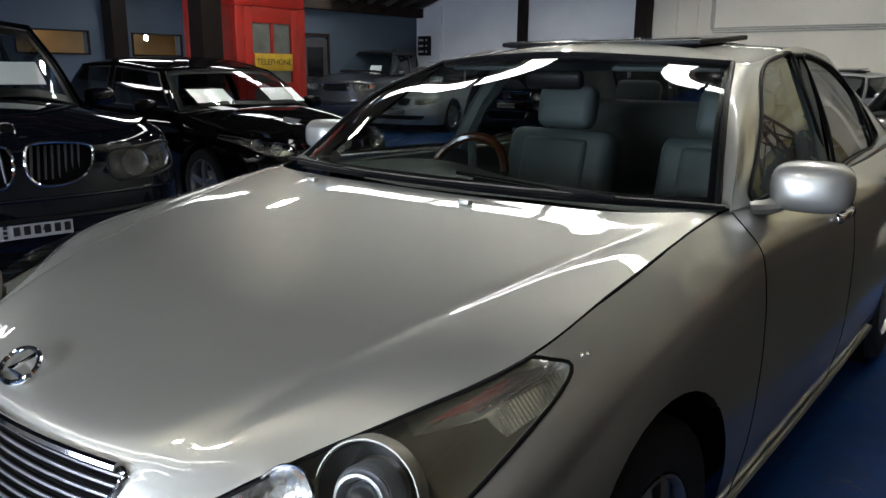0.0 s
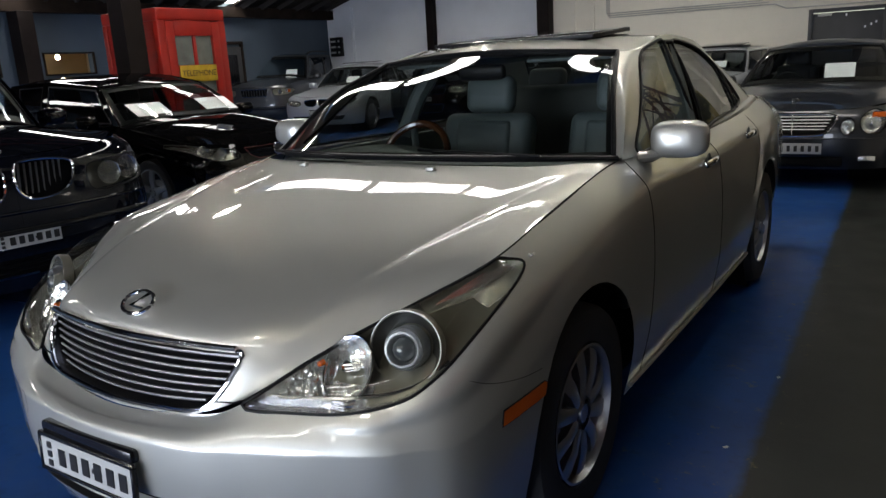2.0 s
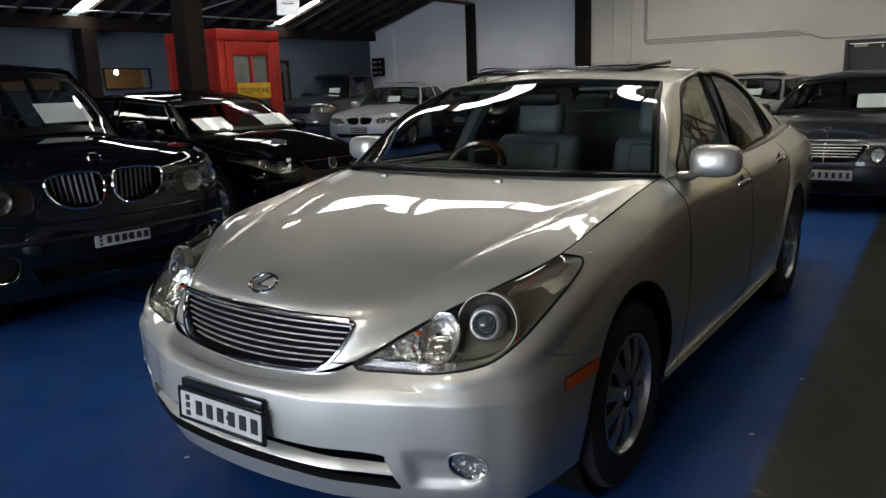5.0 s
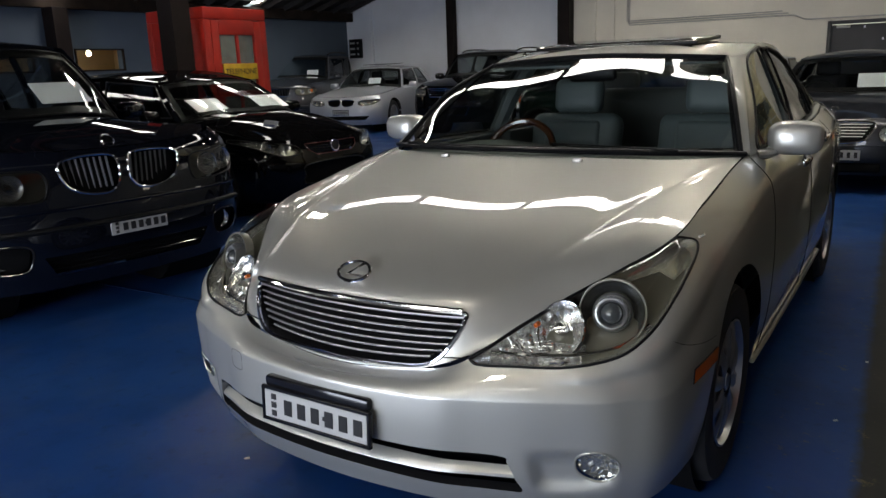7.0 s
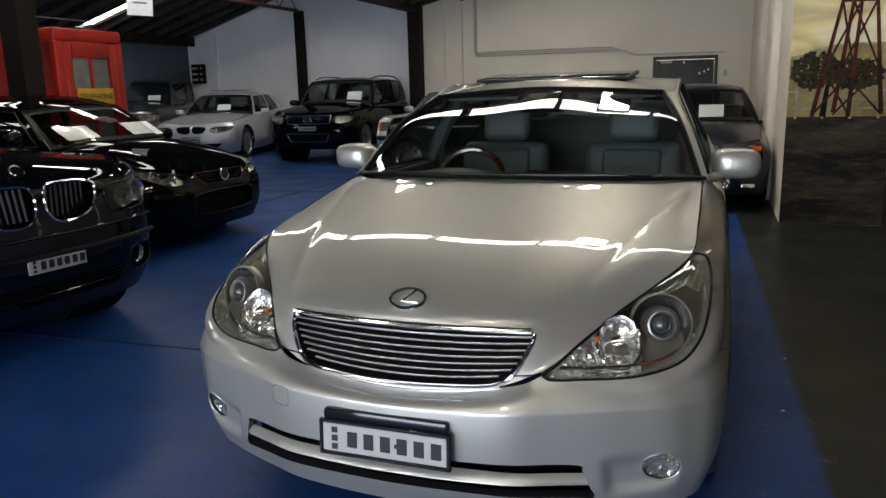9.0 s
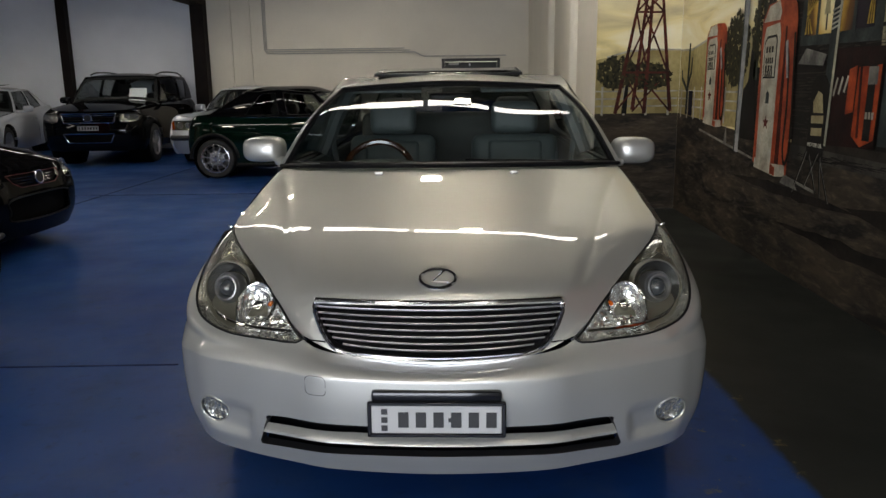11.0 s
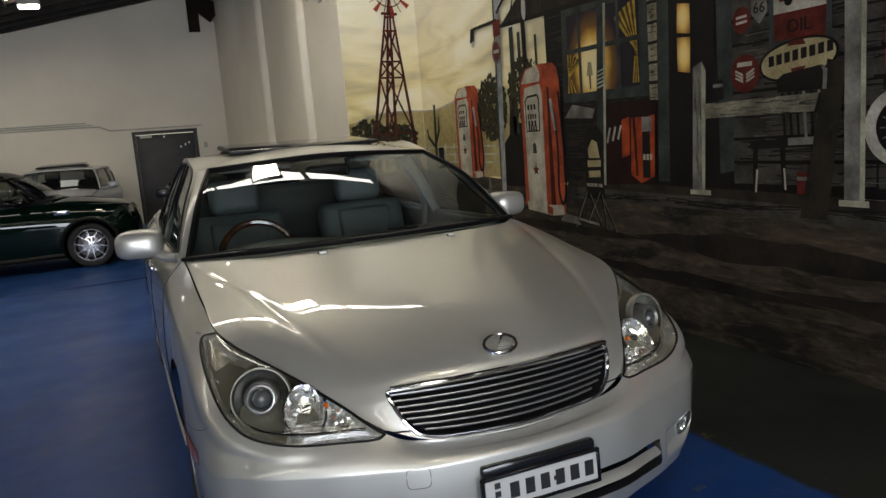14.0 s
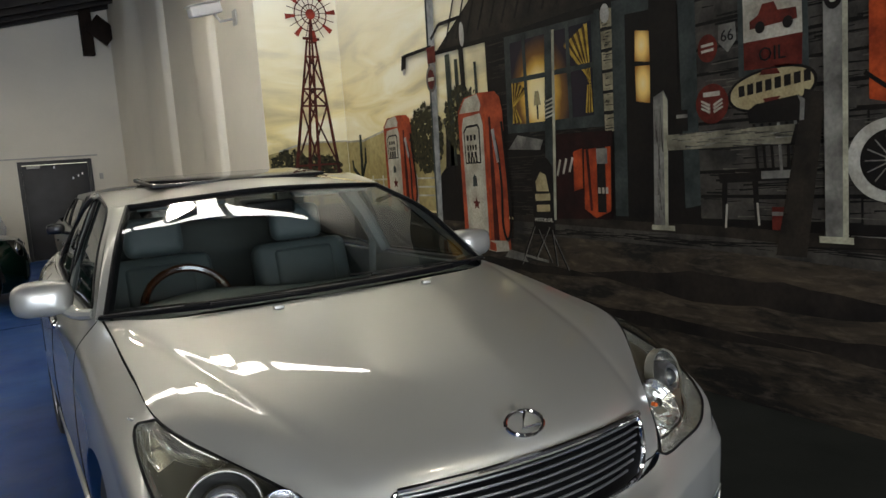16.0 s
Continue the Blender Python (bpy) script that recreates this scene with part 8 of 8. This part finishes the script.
def pump(y0, y1, z0, z1, layer):
    """A painted fuel pump seen three-quarter on: pale front, red side and domed top. y0 is its further edge."""
    w, h = y0 - y1, z1 - z0
    P = lambda a, b: (y0 - a * w, z0 + b * h)
    flat("pump_side", [P(0.0, 0.03), P(0.02, 0.9), P(0.18, 0.985), P(0.55, 1.0), P(0.85, 0.99), P(0.95, 0.95), P(0.99, 0.86), P(1.0, 0.0), P(0.72, -0.02)], P_RED, layer)
    flat("pump_shadow", [P(0.66, 0.0), P(0.70, 0.84), P(0.74, 0.84), P(0.78, -0.015)], P_RED_DARK, layer + 1)
    flat("pump_front", [P(0.10, 0.03), P(0.09, 0.78), P(0.14, 0.855), P(0.52, 0.87), P(0.57, 0.80), P(0.55, 0.01)], P_PALE, layer + 1)
    flat("pump_cap", [P(0.05, 0.885), P(0.2, 0.975), P(0.48, 0.995), P(0.55, 0.93), P(0.52, 0.885)], P_PALE, layer + 1)
    flat("pump_dial", [P(0.14, 0.55), P(0.13, 0.765), P(0.2, 0.80), P(0.46, 0.805), P(0.50, 0.775), P(0.49, 0.55)], P_DARK, layer + 2)
    flat("pump_dial_face", [P(0.165, 0.56), P(0.155, 0.755), P(0.21, 0.785), P(0.45, 0.79), P(0.475, 0.765), P(0.465, 0.56)], P_PALE, layer + 3)
    for k, (b, n) in enumerate(((0.72, 3), (0.655, 4), (0.61, 3), (0.575, 4))):
        for i in range(n):
            flat("dial_bar", [P(0.20 + i * 0.24 / n, b - 0.018), P(0.20 + (i + 0.6) * 0.24 / n, b - 0.018), P(0.20 + (i + 0.6) * 0.24 / n, b + 0.018), P(0.20 + i * 0.24 / n, b + 0.018)], P_DARK, layer + 4)
    flat("pump_mark", [P(0.27, 0.40), P(0.37, 0.40), P(0.36, 0.46), P(0.32, 0.48), P(0.28, 0.46)], P_TEAL, layer + 2)
    star = []
    for k in range(10):
        r = 0.055 if k % 2 == 0 else 0.024
        a = math.pi / 2 + k * math.tau / 10
        c = P(0.325, 0.285)
        star.append((c[0] + r * math.cos(a), c[1] + r * math.sin(a)))
    flat("pump_star", star, P_SIGN_RED, layer + 2)
    flat("pump_base", [P(0.06, 0.0), P(0.06, 0.06), P(0.55, 0.045), P(0.95, 0.055), P(0.97, -0.01), P(0.70, -0.025)], P_PALE, layer + 2)
    flat("pump_base_red", [P(0.56, -0.015), P(0.56, 0.045), P(0.70, 0.03), P(0.70, -0.022)], P_RED, layer + 3)
    hose = [P(0.80, 0.72), P(0.86, 0.62), P(0.90, 0.4), P(0.88, 0.15), P(0.97, 0.06), P(1.05, 0.2), P(1.02, 0.5), P(0.97, 0.8)]
    path = spline([(p[0], p[1], 0) for p in hose], 24)
    for p, q in zip(path, path[1:]):
        flat("pump_hose", stroke((p[0], p[1]), (q[0], q[1]), 0.028), P_DARK, layer + 4)
    flat("pump_nozzle", stroke(P(0.78, 0.76), P(0.86, 0.55), 0.04, 0.03), P_POLE, layer + 5)
    flat("pump_edge", stroke(P(0.585, 0.06), P(0.605, 0.86), 0.018), P_ORANGE, layer + 2)


pump(5.50, 4.92, 1.00, 1.91, 8)
pump(4.10, 3.45, 0.72, 1.97, 11)
flat("kerb_line", stroke((5.6, 0.93), (3.0, 0.66), 0.02), P_POST, 7)
flat("traffic_cone", [(4.84, 0.86), (4.76, 0.86), (4.795, 1.02)], P_POST, 9)
# sandwich board, its maker's name as bars
for p, q in (((3.12, 0.92), (3.30, 0.62)), ((2.92, 0.90), (2.88, 0.64)), ((3.08, 0.90), (2.94, 0.66)), ((2.95, 0.92), (3.12, 0.68)), ((2.92, 0.88), (2.76, 0.62))):
    flat("board_leg", stroke(p, q, 0.022), P_DARK, 18)
    flat("board_leg_edge", stroke((p[0] - 0.008, p[1]), (q[0] - 0.008, q[1]), 0.006), P_POST, 19)
flat("board_panel", [(3.13, 0.86), (3.12, 1.36), (3.06, 1.42), (2.94, 1.42), (2.88, 1.36), (2.89, 0.87)], P_DARK, 18)
flat("board_crest", [(3.07, 1.18), (3.08, 1.25), (3.02, 1.32), (2.96, 1.30), (2.93, 1.18)], P_CREAM, 19)
flat("board_bar", [(3.09, 1.11), (2.92, 1.115), (2.92, 1.165), (3.09, 1.16)], P_CREAM, 19)
flat("board_bar", [(3.08, 1.03), (2.93, 1.035), (2.93, 1.085), (3.08, 1.08)], P_CREAM, 19)
writing("MOTOR OIL", 0.038, Matrix.Translation((X_MURAL - 0.003 - 20 * 0.0016, 3.005, 0.97)) @ M_WALL, P_PALE, mural)
flat("kerb_stone", [(3.52, 0.66), (3.22, 0.64), (3.28, 0.70), (3.46, 0.72)], P_POST, 18)

# ---------------------------------------------------------------- booth, signs, small fittings
BOOTH_RED = mat("booth_red_paint", (0.43, 0.017, 0.008), 0.45, vary=0.2, vary_scale=3, fine=0.15)
booth = thing("phone_booth", "bright red telephone booth with glazed door", "phone booth", pose(-6.95, 6.2, 0))
part("roof", box(1.2, 1.14, 0.16, 0.02, at=(-0.58, 0, 2.20)), BOOTH_RED, booth)
part("plinth", box(1.18, 1.12, 0.14, 0.01, at=(-0.58, 0, 0.07)), BOOTH_RED, booth)
for x in (-0.03, -1.13):
    for y in (-0.51, 0.51):
        part("corner_post", box(0.09, 0.12, 2.0, 0.01, at=(x, y, 1.12)), BOOTH_RED, booth)
part("back_panel", box(0.05, 0.9, 2.0, 0.006, at=(-1.13, 0, 1.12)), BOOTH_RED, booth)
for y in (-0.53, 0.53):
    part("side_panel", box(1.0, 0.05, 2.0, 0.006, at=(-0.58, y, 1.12)), BOOTH_RED, booth)
door = part("door_stile", box(0.05, 0.13, 1.98, 0.008, at=(0.0, -0.385, 1.12)), BOOTH_RED, booth)
part("door_stile", box(0.05, 0.13, 1.98, 0.008, at=(0.0, 0.385, 1.12)), BOOTH_RED, booth)
for z, h in ((2.02, 0.2), (1.50, 0.07), (1.12, 0.07), (0.30, 0.36)):
    part("door_rail", box(0.05, 0.64, h, 0.008, at=(0.0, 0, z)), BOOTH_RED, booth)
part("glazing_bar", box(0.04, 0.05, 0.42, 0.006, at=(0.0, 0, 1.72)), BOOTH_RED, booth)
part("glazing_bar", box(0.04, 0.05, 0.62, 0.006, at=(0.0, 0, 0.78)), BOOTH_RED, booth)
BOOTH_PANE = mat("hazy_pane", (0.18, 0.20, 0.18), 0.15, vary=0.3, vary_scale=4)
for y in (-0.165, 0.165):
    part("pane", box(0.012, 0.28, 0.42, at=(-0.012, y, 1.73)), BOOTH_PANE, booth, smooth=False)
    part("pane", box(0.012, 0.28, 0.62, at=(-0.012, y, 0.78)), BOOTH_PANE, booth, smooth=False)
part("pane", box(0.012, 0.62, 0.32, at=(-0.012, 0, 1.31)), BOOTH_PANE, booth, smooth=False)
sign = part("sign_plate", box(0.016, 0.62, 0.22, 0.003, at=(0.034, 0.0, 1.42)), mat("sign_yellow", (0.55, 0.36, 0.02), 0.5, vary=0.2, vary_scale=9), booth, "yellow sign plate")
writing("TELEPHONE", 0.112, pose(0.0445, 0.0, 1.42) @ Matrix.Rotation(radians(90), 4, "Z"), PLATE_BLACK, sign, squeeze=0.95)

# black notice box with three rows of bars on the back wall
notice = thing("notice_box", "small black notice box with three rows of white bars", "notice box", pose(-12.55, Y_BACK - 0.07, 1.98))
part("case", box(0.40, 0.12, 0.52, 0.012), BLACK_TRIM, notice)
for z in (0.15, 0.0, -0.15):
    for x, w in ((-0.08, 0.18), (0.12, 0.06)):
        part("row_bar", box(w, 0.006, 0.05, at=(x, -0.063, z)), PLATE_WHITE, notice, smooth=False)

# white board hung from the girder
hung = thing("hanging_sign", "white sign board hung on wires under the roof", "sign", pose(-5.92, 6.05, 2.6, 0, 3, 38))
part("board", box(0.30, 0.012, 0.42, 0.003), PAPER, hung)
part("sign_mark", box(0.2, 0.004, 0.07, at=(0, -0.009, 0.13)), mat("sign_blue", (0.25, 0.33, 0.62), 0.5), hung, smooth=False)
part("sign_row", box(0.16, 0.004, 0.016, at=(0, -0.009, -0.06)), PLATE_BLACK, hung, smooth=False)
for x in (-0.13, 0.13):
    part("wire", tube([(x, 0, 0.2), (x, 0, 0.82)], 0.002, sides=4), DARK_METAL, hung)

# office behind the side wall: opening, beige room, lamp
OFFICE = mat("beige_office_paint", (0.55, 0.42, 0.26), 0.7, vary=0.2, vary_scale=2)
solid("wall_office", merge(box(0.06, 4.2, 1.0, at=(-14.0, 7.0, 1.8)), box(1.1, 0.06, 1.0, at=(-13.5, 4.93, 1.8)), box(1.1, 0.06, 1.0, at=(-13.5, 9.07, 1.8)), box(1.1, 4.2, 0.06, at=(-13.5, 7.0, 1.32)), box(1.1, 4.2, 0.06, at=(-13.5, 7.0, 2.3))), OFFICE, "beige lit office seen through two hatches", "wall")
BULB = lamp_mat("warm_bulb", (1.0, 0.82, 0.55), 30.0)
for y in (7.84, 5.75):
    lampo = thing("wall_lamp", "small bright bulb inside an office hatch", "lamp", pose(-13.02 if y > 6 else -13.5, y, 1.90 if y > 6 else 2.15), group="office bulbs")
    part("bulb", lathe([(0.0, -0.05), (0.035, -0.035), (0.045, 0), (0.03, 0.04), (0.015, 0.06)], 16, "z"), BULB, lampo)
    part("cap", lathe([(0.016, 0.05), (0.018, 0.09), (0.0, 0.1)], 12, "z"), BLACK_TRIM, lampo)
for yc, wy in ((8.01, 1.06), (5.97, 1.30)):
    hatch = thing("hatch_frame", "slim dark frame of an office hatch", "frame", pose(X_LEFT, yc, 1.77), kind="structure")
    for y in (-wy / 2, wy / 2):
        part("jamb", box(0.05, 0.03, 0.42, at=(0.0, y, 0)), TIMBER_DARK, hatch, smooth=False)
    for z in (-0.205, 0.205):
        part("sill", box(0.05, wy + 0.03, 0.03, at=(0.0, 0, z)), TIMBER_DARK, hatch, smooth=False)

doorway = thing("door_2", "dark panelled door in the blue grey side wall", "door", pose(X_LEFT, 12.1, 0), kind="structure")
part("leaf", box(0.04, 0.80, 2.04, 0.004, at=(0.022, 0, 1.02)), DOOR_GREY, doorway)
for y in (-0.43, 0.43):
    part("jamb", box(0.07, 0.07, 2.1, 0.004, at=(0.03, y, 1.05)), TIMBER_DARK, doorway)
part("head", box(0.07, 0.93, 0.07, 0.004, at=(0.03, 0, 2.135)), TIMBER_DARK, doorway)
part("window_pane", box(0.012, 0.5, 0.7, at=(0.045, 0, 1.5)), BLACK_GLOSS, doorway, smooth=False)

# security camera beyond the mural
cctv = thing("security_camera", "pale grey security camera on a wall bracket", "camera", pose(1.18, 7.02, 3.22, 0, 0, 0))
part("camera_body", moved(box(0.36, 0.12, 0.11, 0.015), pose(-0.04, -0.02, 0, 0, -14, 10)), mat("camera_grey", (0.5, 0.5, 0.5), 0.5), cctv)
part("sun_shield", moved(box(0.40, 0.14, 0.012, 0.004), pose(-0.05, -0.02, 0.065, 0, -14, 10)), GALV, cctv)
part("bracket_arm", tube([(0.06, 0.0, -0.03), (0.12, 0.0, -0.11), (0.29, 0.02, -0.07)], 0.016), GALV, cctv)
part("wall_plate", box(0.02, 0.12, 0.16, 0.004, at=(0.288, 0.02, -0.06)), GALV, cctv)

# timber bracket at the top of the end wall
brk = thing("roof_bracket", "broken dark timber bracket under the roof", "bracket", pose(1.02, 15.62, 4.62))
part("upright", box(0.22, 0.16, 1.15, 0.01, at=(0, 0, 0)), TIMBER_DARK, brk)
part("torn_board", moved(box(0.50, 0.04, 0.40, 0.01), pose(0.28, -0.08, -0.08, 0, 40, 0)), TIMBER_DARK, brk)
strut = thing("roof_strut", "dark timber strut under the roof slope", "strut", pose(-3.4, 15.6, 4.0))
part("strut_beam", moved(box(0.9, 0.14, 0.16, 0.01), pose(0, 0, -0.02, 0, 20, 0)), TIMBER_DARK, strut)
solid("service_cable", tube(spline([(-5.2, 15.7, 3.62), (-4.9, 15.7, 3.45), (-4.75, 15.72, 3.7), (-4.62, 15.78, 4.02)], 14), 0.02), BLACK_TRIM, "loose black cable hanging by the valley", "cable")

# grit and leaves on the floor
rng = random.Random(5)
for x, y in ((-0.64, 0.25), (1.16, 1.57), (1.22, 2.26)):
    b = bmesh.new()
    bmesh.ops.create_icosphere(b, subdivisions=2, radius=0.008)
    for v in b.verts:
        v.co = Vector((v.co.x * (1.2 + 0.5 * rng.random()), v.co.y, v.co.z * 0.35)) * (0.7 + 0.4 * rng.random())
    solid("floor_grit", moved(b, pose(x, y, 0.003, 0, 0, rng.random() * 360)), GALV, "small pale scrap lying on the floor", "scrap", "", group="floor scraps", smooth=True)
